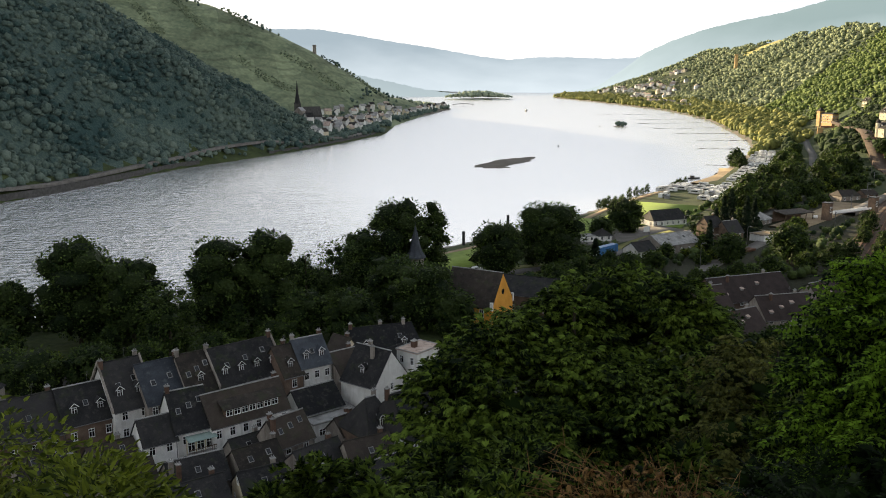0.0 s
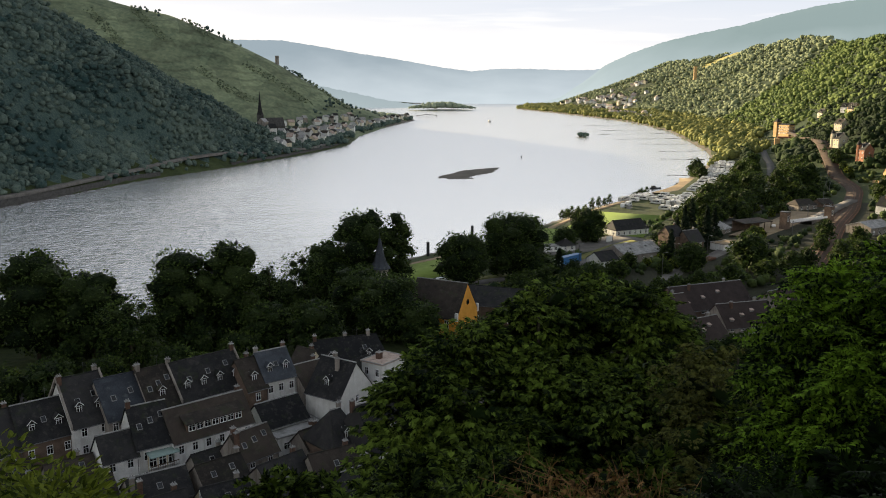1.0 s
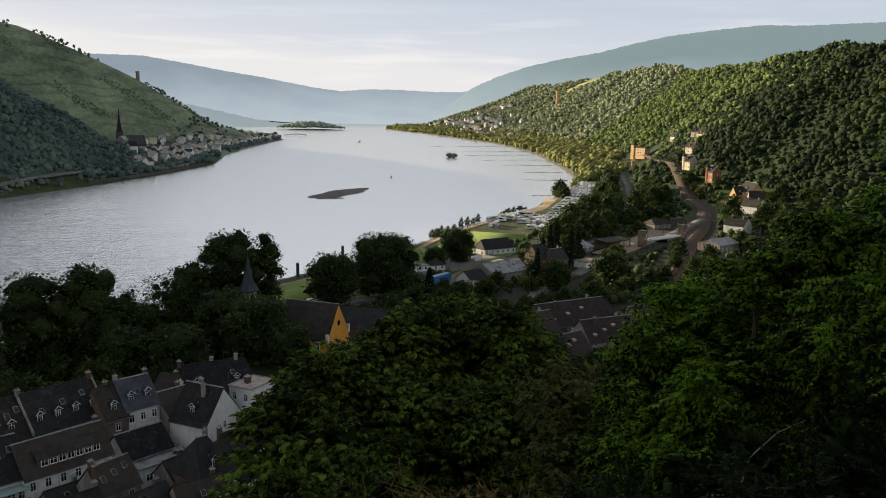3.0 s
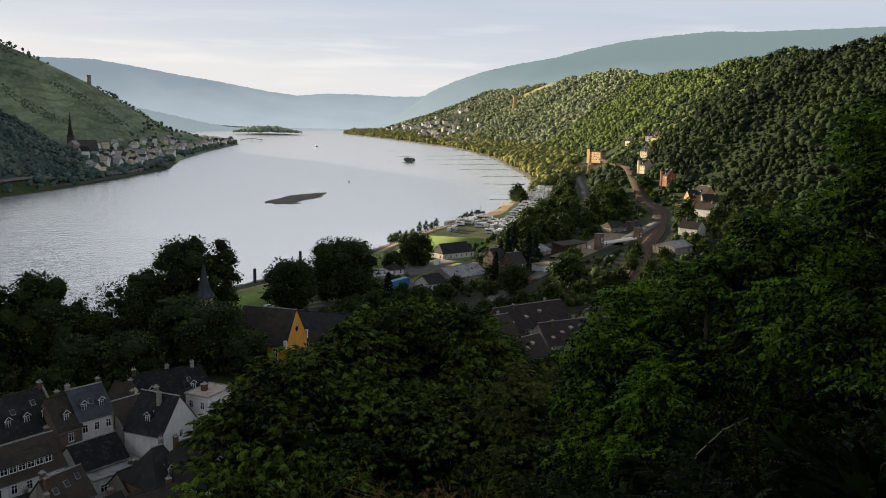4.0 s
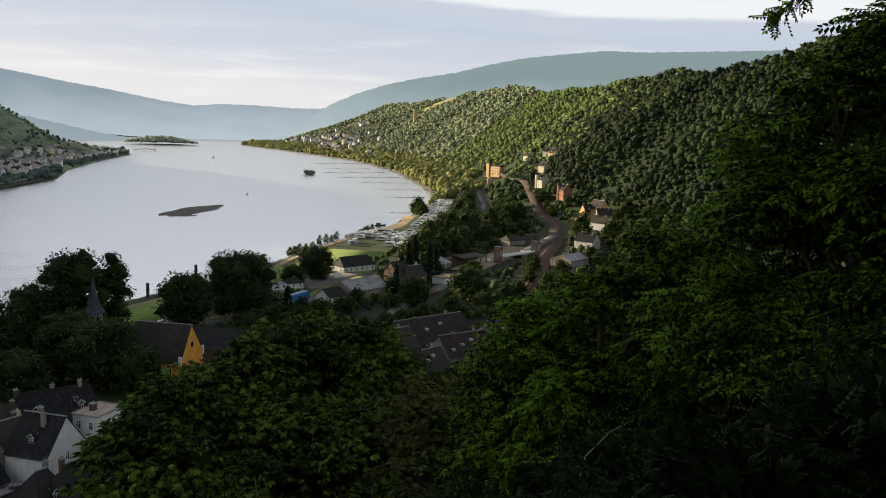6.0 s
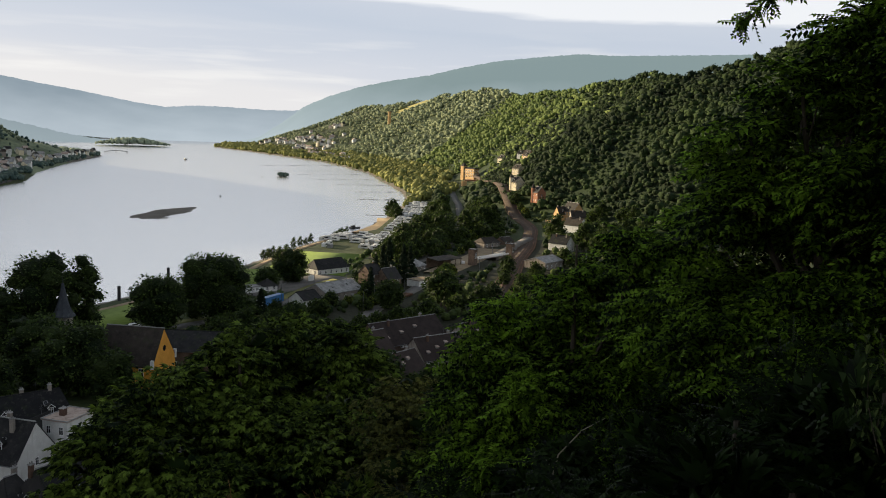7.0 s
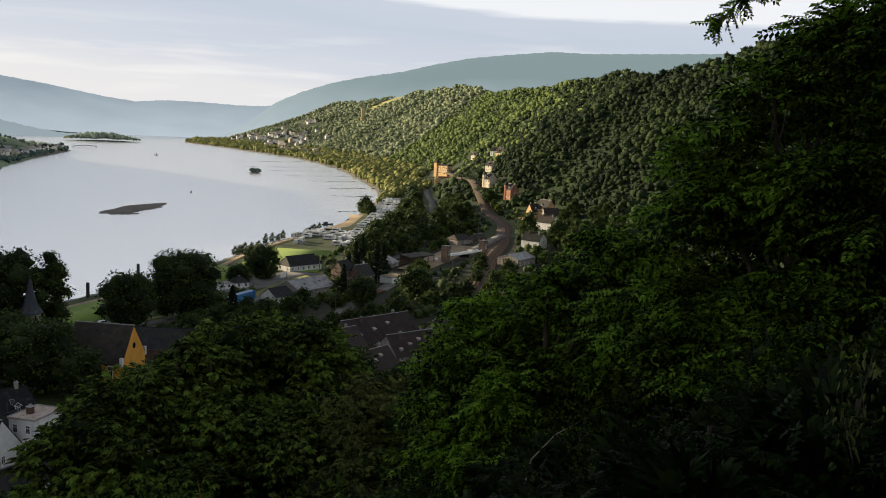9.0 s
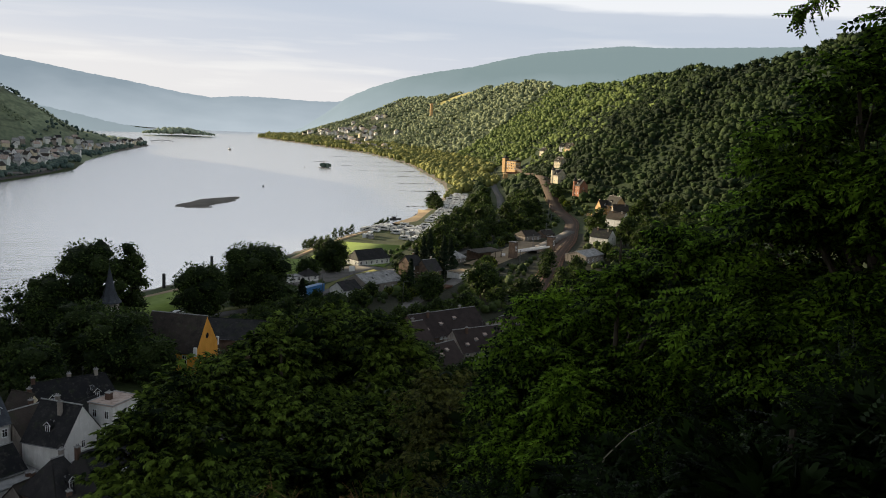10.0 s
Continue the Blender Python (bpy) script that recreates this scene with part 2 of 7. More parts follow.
# blue-grey of the valley haze is mixed into this foliage colour
M["wood_left_hazed"] = surface("wood_left_hazed", (0.022, 0.052, 0.050), (0.15, 0.19, 0.15), 0.016, 0.95, 1.0, island=0.22, fine=40)
M["wood_vine"] = surface("wood_vine", (0.07, 0.095, 0.06), (0.20, 0.235, 0.14), 0.014, 0.95, 1.0, island=0.3, fine=60)
# shade on the near spur is painted in as a darker leaf colour
M["wood_spur_shaded"] = surface("wood_spur_shaded", (0.004, 0.013, 0.003), (0.028, 0.050, 0.009), 0.020, 0.95, 0.8, island=0.22, fine=34)
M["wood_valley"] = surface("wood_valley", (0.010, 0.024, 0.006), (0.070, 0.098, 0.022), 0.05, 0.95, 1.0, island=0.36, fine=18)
# low sun on this hillside is painted in as a lighter leaf colour
M["wood_right_lit"] = surface("wood_right_lit", (0.062, 0.096, 0.025), (0.145, 0.185, 0.046), 0.013, 0.95, 0.6, island=0.13, fine=60)
# haze over the distance is put into this paler foliage colour
M["wood_far_hazed"] = surface("wood_far_hazed", (0.150, 0.178, 0.098), (0.21, 0.238, 0.126), 0.010, 0.95, 0.5, island=0.1, fine=60)
# foliage lightened and greyed in place of the haze upstream
M["wood_island_hazed"] = surface("wood_island_hazed", (0.16, 0.20, 0.15), (0.33, 0.38, 0.27), 0.02, 0.95, 0.5, island=0.3)
# warm yellow of the sun is mixed into the riverside foliage
M["wood_shore_lit"] = surface("wood_shore_lit", (0.070, 0.092, 0.024), (0.265, 0.255, 0.070), 0.05, 0.95, 1.0, island=0.3, fine=16)
M["leaf_park"] = leaf_mat("leaf_park", (0.010, 0.024, 0.006), (0.085, 0.125, 0.026), 0.2, 0.55, 0.14, 0.25, 0.8)
M["leaf_valley"] = leaf_mat("leaf_valley", (0.018, 0.036, 0.008), (0.095, 0.135, 0.026), 0.25, 0.6, 0.12)
M["leaf_conifer"] = leaf_mat("leaf_conifer", (0.008, 0.018, 0.010), (0.028, 0.045, 0.022), 0.1, 0.6, 0.12)
M["leaf_acacia"] = leaf_mat("leaf_acacia", (0.004, 0.014, 0.002), (0.26, 0.44, 0.036), 0.40, 0.5, 0.6, 0.38, 0.82)
M["leaf_mid"] = leaf_mat("leaf_mid", (0.005, 0.015, 0.002), (0.215, 0.31, 0.042), 0.28, 0.45, 0.5, 0.36, 0.80)
# near-black green: shade under the trees is painted into these leaves
M["leaf_shaded"] = leaf_mat("leaf_shaded", (0.002, 0.006, 0.001), (0.025, 0.050, 0.008), 0.2, 0.6, 0.5)
# darkened green for crown cores, painted shade behind the outer leaves
M["leaf_core_shade"] = leaf_mat("leaf_core_shade", (0.006, 0.014, 0.004), (0.034, 0.052, 0.013), 0.1, 0.6, 0.9)
n, k = M["leaf_core_shade"].node_tree.nodes, M["leaf_core_shade"].node_tree.links
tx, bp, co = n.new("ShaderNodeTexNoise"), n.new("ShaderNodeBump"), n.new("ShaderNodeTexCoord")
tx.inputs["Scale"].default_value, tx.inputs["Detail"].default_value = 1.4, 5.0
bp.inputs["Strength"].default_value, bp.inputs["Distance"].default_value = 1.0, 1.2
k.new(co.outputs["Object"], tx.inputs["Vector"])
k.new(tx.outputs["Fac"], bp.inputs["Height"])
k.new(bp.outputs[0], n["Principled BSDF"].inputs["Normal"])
M["leaf_dry"] = leaf_mat("leaf_dry", (0.05, 0.03, 0.01), (0.34, 0.20, 0.07), 0.2, 0.8, 1.5)
M["leaf_brown"] = leaf_mat("leaf_brown", (0.020, 0.028, 0.006), (0.16, 0.165, 0.035), 0.2, 0.6, 0.4)
M["leaf_vine"] = leaf_mat("leaf_vine", (0.03, 0.05, 0.012), (0.16, 0.21, 0.06), 0.25, 0.6, 2.0)
M["leaf_bush"] = leaf_mat("leaf_bush", (0.02, 0.036, 0.005), (0.23, 0.28, 0.03), 0.3, 0.6, 0.6)


def weathered(m, spots, low, high, scale, stretch=(1, 1, 1), amount=0.8):
    """Blotches of another colour on a surface: lichen on old roofs, run-off and grime on plaster."""
    n, k = m.node_tree.nodes, m.node_tree.links
    b = n["Principled BSDF"]
    old = b.inputs["Base Color"].links[0].from_socket
    co, mp, tx, mr, mix = n.new("ShaderNodeTexCoord"), n.new("ShaderNodeMapping"), n.new("ShaderNodeTexNoise"), n.new("ShaderNodeMapRange"), n.new("ShaderNodeMix")
    info, off = n.new("ShaderNodeObjectInfo"), n.new("ShaderNodeVectorMath")
    off.operation = "ADD"
    mp.inputs["Scale"].default_value = stretch
    k.new(co.outputs["Object"], off.inputs[0])
    shift = n.new("ShaderNodeMath")
    shift.operation = "MULTIPLY"
    shift.inputs[1].default_value = 90.0
    k.new(info.outputs["Random"], shift.inputs[0])
    k.new(shift.outputs[0], off.inputs[1])
    k.new(off.outputs[0], mp.inputs[0])
    k.new(mp.outputs[0], tx.inputs["Vector"])
    tx.inputs["Scale"].default_value, tx.inputs["Detail"].default_value, tx.inputs["Roughness"].default_value = scale, 6.0, 0.65
    mr.inputs["From Min"].default_value, mr.inputs["From Max"].default_value, mr.inputs["To Max"].default_value = low, high, amount
    k.new(tx.outputs["Fac"], mr.inputs["Value"])
    mix.data_type = "RGBA"
    mix.inputs[7].default_value = (*spots, 1)
    k.new(mr.outputs[0], mix.inputs[0])
    k.new(old, mix.inputs[6])
    k.new(mix.outputs[2], b.inputs["Base Color"])


weathered(M["slate"], (0.056, 0.053, 0.046), 0.54, 0.68, 1.1)
weathered(M["slate"], (0.030, 0.040, 0.016), 0.55, 0.70, 0.35)
weathered(M["brown_roof"], (0.066, 0.056, 0.043), 0.54, 0.68, 1.0)
weathered(M["brown_roof"], (0.035, 0.042, 0.018), 0.54, 0.68, 0.4)
weathered(M["blue_slate"], (0.10, 0.105, 0.105), 0.56, 0.70, 0.9)
weathered(M["pink_roof"], (0.16, 0.12, 0.095), 0.52, 0.66, 0.8)
weathered(M["plaster"], (0.40, 0.38, 0.34), 0.50, 0.72, 0.9, (1, 1, 0.22), 0.7)
weathered(M["cream_plaster"], (0.33, 0.28, 0.20), 0.50, 0.72, 0.9, (1, 1, 0.22), 0.7)
weathered(M["grey_plaster"], (0.12, 0.10, 0.085), 0.48, 0.66, 0.8, (1, 1, 0.3), 0.8)
weathered(M["lead"], (0.13, 0.125, 0.115), 0.50, 0.64, 0.5)


def plain(name, colour, rough=0.3, metal=0.0, spec=0.5):
    m = bpy.data.materials.new(name)
    m.use_nodes = True
    b = m.node_tree.nodes["Principled BSDF"]
    b.inputs["Base Color"].default_value, b.inputs["Roughness"].default_value, b.inputs["Metallic"].default_value = (*colour, 1), rough, metal
    b.inputs["Specular IOR Level"].default_value = spec
    return m


M["glass"] = plain("window_glass", (0.012, 0.014, 0.016), 0.06, 0, 0.6)

# river water: grey, with reflectance raised far above water's, and ripples of two sizes
water_mat = bpy.data.materials.new("river_water")
water_mat.use_nodes = True
n, k = water_mat.node_tree.nodes, water_mat.node_tree.links
b = n["Principled BSDF"]
b.inputs["Base Color"].default_value, b.inputs["Roughness"].default_value, b.inputs["IOR"].default_value = (0.34, 0.34, 0.32, 1), 0.22, 12.0
co = n.new("ShaderNodeTexCoord")
heights = []
for s, st, d in ((0.05, (0.55, 0.8, 1), 4), (0.30, (0.6, 0.9, 1), 3)):
    mp, tx = n.new("ShaderNodeMapping"), n.new("ShaderNodeTexNoise")
    mp.inputs["Scale"].default_value, mp.inputs["Rotation"].default_value = st, (0, 0, radians(-22))
    tx.inputs["Scale"].default_value, tx.inputs["Detail"].default_value = s, d
    k.new(co.outputs["Object"], mp.inputs[0])
    k.new(mp.outputs[0], tx.inputs["Vector"])
    heights.append(tx)
# the current runs rougher on the far downstream side
rough_zone, zramp = n.new("ShaderNodeSeparateXYZ"), n.new("ShaderNodeMapRange")
k.new(co.outputs["Object"], rough_zone.inputs[0])
zmix = n.new("ShaderNodeMath")
zmix.operation = "MULTIPLY_ADD"
zmix.inputs[1].default_value = 2.4
k.new(rough_zone.outputs["X"], zmix.inputs[0])
k.new(rough_zone.outputs["Y"], zmix.inputs[2])
zramp.inputs["From Min"].default_value, zramp.inputs["From Max"].default_value = -180.0, 420.0
zramp.inputs["To Min"].default_value, zramp.inputs["To Max"].default_value = 1.15, 0.06
k.new(zmix.outputs[0], zramp.inputs["Value"])
bp1, bp2 = n.new("ShaderNodeBump"), n.new("ShaderNodeBump")
bp1.inputs["Distance"].default_value, bp2.inputs["Distance"].default_value = 4.6, 3.6
k.new(zramp.outputs[0], bp1.inputs["Strength"])
k.new(zramp.outputs[0], bp2.inputs["Strength"])
k.new(heights[0].outputs["Fac"], bp1.inputs["Height"])
k.new(heights[1].outputs["Fac"], bp2.inputs["Height"])
k.new(bp1.outputs[0], bp2.inputs["Normal"])
k.new(bp2.outputs[0], b.inputs["Normal"])
M["water"] = water_mat


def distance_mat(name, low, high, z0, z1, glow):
    """The far blue ridges, a backdrop: haze painted as a glow that thins towards the top."""
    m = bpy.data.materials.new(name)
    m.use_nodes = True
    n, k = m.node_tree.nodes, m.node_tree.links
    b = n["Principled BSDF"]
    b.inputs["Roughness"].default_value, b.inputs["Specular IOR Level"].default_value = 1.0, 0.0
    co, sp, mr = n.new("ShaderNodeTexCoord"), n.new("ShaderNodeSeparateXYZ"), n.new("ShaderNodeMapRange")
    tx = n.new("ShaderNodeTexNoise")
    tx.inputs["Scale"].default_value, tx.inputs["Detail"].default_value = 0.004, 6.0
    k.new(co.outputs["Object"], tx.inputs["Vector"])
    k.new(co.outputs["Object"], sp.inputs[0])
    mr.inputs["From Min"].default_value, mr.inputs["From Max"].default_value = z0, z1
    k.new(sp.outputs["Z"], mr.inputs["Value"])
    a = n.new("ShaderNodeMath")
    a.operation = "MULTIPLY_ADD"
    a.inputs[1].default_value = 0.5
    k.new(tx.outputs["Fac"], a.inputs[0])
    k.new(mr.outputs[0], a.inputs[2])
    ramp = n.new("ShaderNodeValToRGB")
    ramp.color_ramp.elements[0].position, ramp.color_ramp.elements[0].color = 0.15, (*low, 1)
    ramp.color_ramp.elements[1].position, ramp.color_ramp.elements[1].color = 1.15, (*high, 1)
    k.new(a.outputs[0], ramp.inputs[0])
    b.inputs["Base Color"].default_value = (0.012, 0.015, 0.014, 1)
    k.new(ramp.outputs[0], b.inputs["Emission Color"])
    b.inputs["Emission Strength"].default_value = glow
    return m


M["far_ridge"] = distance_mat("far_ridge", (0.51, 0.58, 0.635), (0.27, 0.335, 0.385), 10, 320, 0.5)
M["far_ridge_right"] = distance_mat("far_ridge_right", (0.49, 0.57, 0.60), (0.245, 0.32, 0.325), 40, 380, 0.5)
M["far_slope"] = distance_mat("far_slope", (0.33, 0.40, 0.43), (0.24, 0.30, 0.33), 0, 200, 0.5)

# -- land --
RIGHT_BANK = [(-1800, -420), (-700, -60), (-300, 130), (-140, 225), (-60, 290), (1, 364), (48, 417), (78, 461), (124, 533), (184, 597), (226, 687),
              (303, 846), (344, 982), (440, 1439), (474, 1843), (450, 2208), (415, 2617), (371, 2979), (480, 3400), (900, 4200)]
LEFT_BANK = [(-2000, -250), (-800, 60), (-400, 230), (-256, 492), (-207, 685), (-152, 818), (-113, 936), (-74, 1093), (-71, 1296), (-44, 1548), (20, 1952),
             (-50, 2150), (-160, 2500), (-220, 3000), (-120, 3500), (300, 4500)]
# ridge lines: x, y, height, half width
RIDGES = [
    # left ridge, raised beyond the view so that its shadow covers the near slope
    [(-1500, -300, 240, 560), (-760, 120, 230, 420), (-620, 420, 305, 430), (-440, 700, 248, 280), (-303, 794, 126, 190), (-265, 912, 88, 165), (-219, 955, 58, 140), (-175, 985, 26, 110)],
    [(-1300, 1350, 310, 700), (-640, 1600, 255, 520), (-431, 1644, 200, 430), (-362, 1661, 166, 380), (-245, 1682, 116, 300), (-169, 1690, 74, 240), (-104, 1700, 36, 180)],
    [(1500, 380, 230, 420), (900, 500, 200, 320), (559, 573, 162, 255), (513, 678, 134, 198), (627, 1023, 140, 158), (731, 1423, 148, 178), (860, 1900, 174, 240), (1000, 2500, 182, 420), (900, 3000, 150, 400)],
    [(900, -900, 260, 700), (420, -260, 150, 330), (160, -120, 118, 210), (12, -14, 84, 118)],
]


def seg_dist(px, py, line):
    """Distance from points to a polyline, and the line's extra values at the nearest place."""
    best = np.full(px.shape, 1e9)
    vals = [np.zeros(px.shape) for _ in line[0][2:]]
    side = np.zeros(px.shape)
    for a, b in zip(line[:-1], line[1:]):
        dx, dy = b[0] - a[0], b[1] - a[1]
        k = np.clip(((px - a[0]) * dx + (py - a[1]) * dy) / (dx * dx + dy * dy), 0, 1)
        qx, qy = px - a[0] - k * dx, py - a[1] - k * dy
        d = np.hypot(qx, qy)
        near = d < best
        best = np.where(near, d, best)
        side = np.where(near, np.sign(dx * qy - dy * qx), side)
        for i in range(len(vals)):
            vals[i] = np.where(near, a[2 + i] + k * (b[2 + i] - a[2 + i]), vals[i])
    return best, side, vals


def smooth(a, b, v):
    k = np.clip((v - a) / (b - a), 0, 1)
    return k * k * (3 - 2 * k)


def inland(px, py):
    """Metres from the water's edge: plus on land, minus in the river; and whether it is the right bank's land."""
    dr, sr, _ = seg_dist(px, py, RIGHT_BANK)
    dl, sl, _ = seg_dist(px, py, LEFT_BANK)
    dr, dl = dr * -sr, dl * sl
    return np.maximum(dr, dl), dr > dl


def land(px, py):
    px, py = np.asarray(px, float), np.asarray(py, float)
    s, right = inland(px, py)
    z = np.where(s < 0, np.maximum(-4, s * 0.35), 0)
    bank = np.where(right, 3.2 * smooth(0, 16, s) + 4.2 * smooth(25, 150, s), 5.0 * smooth(0, 9, s) + 6 * smooth(30, 150, s))
    z = z + bank
    wave = 6 * np.sin(px / 61.0 + 1.3 * np.sin(py / 83.0)) + 4 * np.sin(py / 47.0 + px / 131.0)
    for line in RIDGES[:3]:
        d, _, (h, w) = seg_dist(px, py, line)
        k = np.clip(1 - d / w, 0, 1)
        top = (h - 7) * k ** 1.12 + 0.6 * wave * np.minimum(k * 3, 1)
        z = np.where(d < w, z + np.maximum(top, 0) * smooth(5, 60, s), z)
    # the slope on which the camera stands
    d, _, (h, w) = seg_dist(px, py, RIDGES[3])
    k = np.clip(1 - d / w, 0, 1)
    z = np.maximum(z, np.where(d < w, 6 + (h - 6) * k ** 1.1, z))
    return z
# -- end land --


# ---- builders ----
def link_mesh(name, bm, material, parent=None, label=""):
    me = bpy.data.meshes.new(name)
    bm.to_mesh(me)
    bm.free()
    if material:
        me.materials.append(material)
    ob = new(name, me)
    if parent:
        ob.parent = parent
    if label:
        ob["label"] = label
    return ob


def part(name, bm, material, parent, label=""):
    return link_mesh(name, bm, material, parent, label)


def arrays(name, verts, faces, material, parent=None, smooth_faces=False):
    """A mesh from arrays of places and of faces with the same number of corners."""
    verts, faces = np.asarray(verts, np.float32), np.asarray(faces, np.int32)
    me = bpy.data.meshes.new(name)
    me.vertices.add(len(verts))
    me.vertices.foreach_set("co", verts.ravel())
    c = faces.shape[1]
    me.loops.add(faces.size)
    me.loops.foreach_set("vertex_index", faces.ravel())
    me.polygons.add(len(faces))
    me.polygons.foreach_set("loop_start", np.arange(0, faces.size, c, dtype=np.int32))
    me.polygons.foreach_set("loop_total", np.full(len(faces), c, np.int32))
    if smooth_faces:
        me.polygons.foreach_set("use_smooth", np.ones(len(faces), bool))
    me.materials.append(material)
    me.update(calc_edges=True)
    ob = new(name, me)
    if parent:
        ob.parent = parent
    return ob


def box(bm, x0, x1, y0, y1, z0, z1, m=None):
    vs = [bm.verts.new(m @ Vector(p) if m else p) for p in ((x0, y0, z0), (x1, y0, z0), (x1, y1, z0), (x0, y1, z0), (x0, y0, z1), (x1, y0, z1), (x1, y1, z1), (x0, y1, z1))]
    for q in ((3, 2, 1, 0), (4, 5, 6, 7), (0, 1, 5, 4), (1, 2, 6, 5), (2, 3, 7, 6), (3, 0, 4, 7)):
        bm.faces.new([vs[i] for i in q])


def prism(bm, outline, a, b, axis="x"):
    """An outline in (u, z), pushed from a to b along an axis."""
    def at(s, u, z):
        return (s, u, z) if axis == "x" else (u, s, z)
    lo, hi = [bm.verts.new(at(a, u, z)) for u, z in outline], [bm.verts.new(at(b, u, z)) for u, z in outline]
    c = len(outline)
    bm.faces.new(lo)
    bm.faces.new(hi[::-1])
    for i in range(c):
        bm.faces.new((lo[i], hi[i], hi[(i + 1) % c], lo[(i + 1) % c]))
    bmesh.ops.recalc_face_normals(bm, faces=bm.faces)


def tube(bm, points, radii, sides=7):
    rings = []
    for i, (p, r) in enumerate(zip(points, radii)):
        p = Vector(p)
        way = (Vector(points[min(i + 1, len(points) - 1)]) - Vector(points[max(i - 1, 0)])).normalized()
        q = way.to_track_quat("Z", "Y")
        rings.append([bm.verts.new(p + q @ Vector((r * math.cos(a), r * math.sin(a), 0))) for a in [2 * math.pi * j / sides for j in range(sides)]])
    for lo, hi in zip(rings[:-1], rings[1:]):
        for j in range(sides):
            bm.faces.new((lo[j], lo[(j + 1) % sides], hi[(j + 1) % sides], hi[j]))
    bm.faces.new(rings[0][::-1])
    bm.faces.new(rings[-1])


def thing(name, m, label, category, group=""):
    ob = new(name)
    ob.matrix_world = m
    return tagged(ob, label, category, group)


rng = np.random.default_rng(7)


def unit_ball(level):
    bm = bmesh.new()
    bmesh.ops.create_icosphere(bm, subdivisions=level, radius=1.0)
    bm.verts.ensure_lookup_table()
    v = np.array([p.co[:] for p in bm.verts])
    f = np.array([[q.index for q in t.verts] for t in bm.faces])
    bm.free()
    return v, f


def crowns(name, places, radius, level, material, squash=1.0, rough=0.4, tufts=0):
    """Many tree crowns in one mesh: each a lumpy mass of boughs of its own shape, with loose sprays on its outline."""
    v, f = unit_ball(level)
    c = len(places)
    seeds = rng.uniform(0, 40, (c, 3))
    lump = np.zeros((c, len(v)))
    for s, amp in ((1.7, 1.0), (3.9, 0.95), (8.3, 0.6)):
        ph = v[None] * s + seeds[:, None] * s
        lump += amp * np.sin(ph[..., 0] + 1.7 * np.sin(ph[..., 1])) * np.cos(ph[..., 2] + ph[..., 1] * 0.7)
    size = radius[:, None] * (1 + rough * lump * 0.55 + rng.normal(0, 0.05, lump.shape)) * (0.84 if tufts else 1.0)
    verts = v[None] * size[..., None]
    lean = rng.uniform(0.82, 1.2, (c, 2))
    verts[..., :2] *= lean[:, None]
    verts[..., 2] *= rng.uniform(0.75, 1.25, c)[:, None] * squash
    verts += np.asarray(places)[:, None]
    faces = f[None] + (np.arange(c) * len(v))[:, None, None]
    ob = arrays(name, verts.reshape(-1, 3), faces.reshape(-1, 3), material, None, True)
    if tufts:
        # leafy sprays that break the outline of every crown
        pick = rng.integers(0, len(v), (c, tufts))
        at = np.take_along_axis(verts, pick[..., None], 1).reshape(-1, 3)
        out = v[pick].reshape(-1, 3)
        keep = out[:, 2] > -0.1
        at, out = at[keep], out[keep]
        big = np.repeat(radius, tufts)[keep] * rng.uniform(0.13, 0.36, len(at))
        at = at + rng.normal(0, 1.0, at.shape) * (big * 0.35)[:, None] - out * (big * 0.25)[:, None]
        way = np.cross(out, ball_points(len(at))) + out * rng.uniform(0.1, 0.9, (len(at), 1))
        way /= np.linalg.norm(way, axis=1, keepdims=True) + 1e-9
        tagged(leaves(name, at, way, big, "blade", material), "leafy sprays of a wood", "forest", kind="stuff")
    return ob


def leaf_template(kind):
    """Leaflets as bent four-cornered blades: corners in (across, along, up), for a leaf one unit long."""
    quads = []
    if kind == "pinnate":
        for i in range(6):
            y = 0.16 + 0.14 * i
            l = 0.27 - 0.02 * i
            for s in (-1, 1):
                quads.append([(0, y, 0), (s * l * 0.5, y - 0.02, 0.025), (s * l, y + 0.10, -0.06), (s * l * 0.5, y + 0.12, 0.015)])
        quads.append([(0, 0.90, 0), (0.05, 0.98, -0.01), (0, 1.12, -0.06), (-0.05, 0.98, -0.01)])
    elif kind == "spray":
        for i, (a, l) in enumerate(((-70, 0.6), (-42, 0.8), (-14, 0.95), (14, 1.0), (42, 0.8), (70, 0.6))):
            a = radians(a)
            w = 0.16
            dx, dy = math.sin(a), math.cos(a)
            quads.append([(0, 0, 0), (dx * l * 0.5 - dy * w, dy * l * 0.5 + dx * w, 0.05), (dx * l, dy * l, -0.12), (dx * l * 0.5 + dy * w, dy * l * 0.5 - dx * w, 0.05)])
    elif kind == "fold":
        for s in (-1, 1):
            quads.append([(0, 0, 0), (s * 0.24, 0.24, 0.07), (s * 0.17, 0.66, 0.03), (0, 1.0, -0.12)])
    else:
        quads.append([(0, 0, 0), (0.34, 0.5, 0.06), (0, 1.0, -0.1), (-0.34, 0.5, 0.06)])
    return np.array(quads, float)


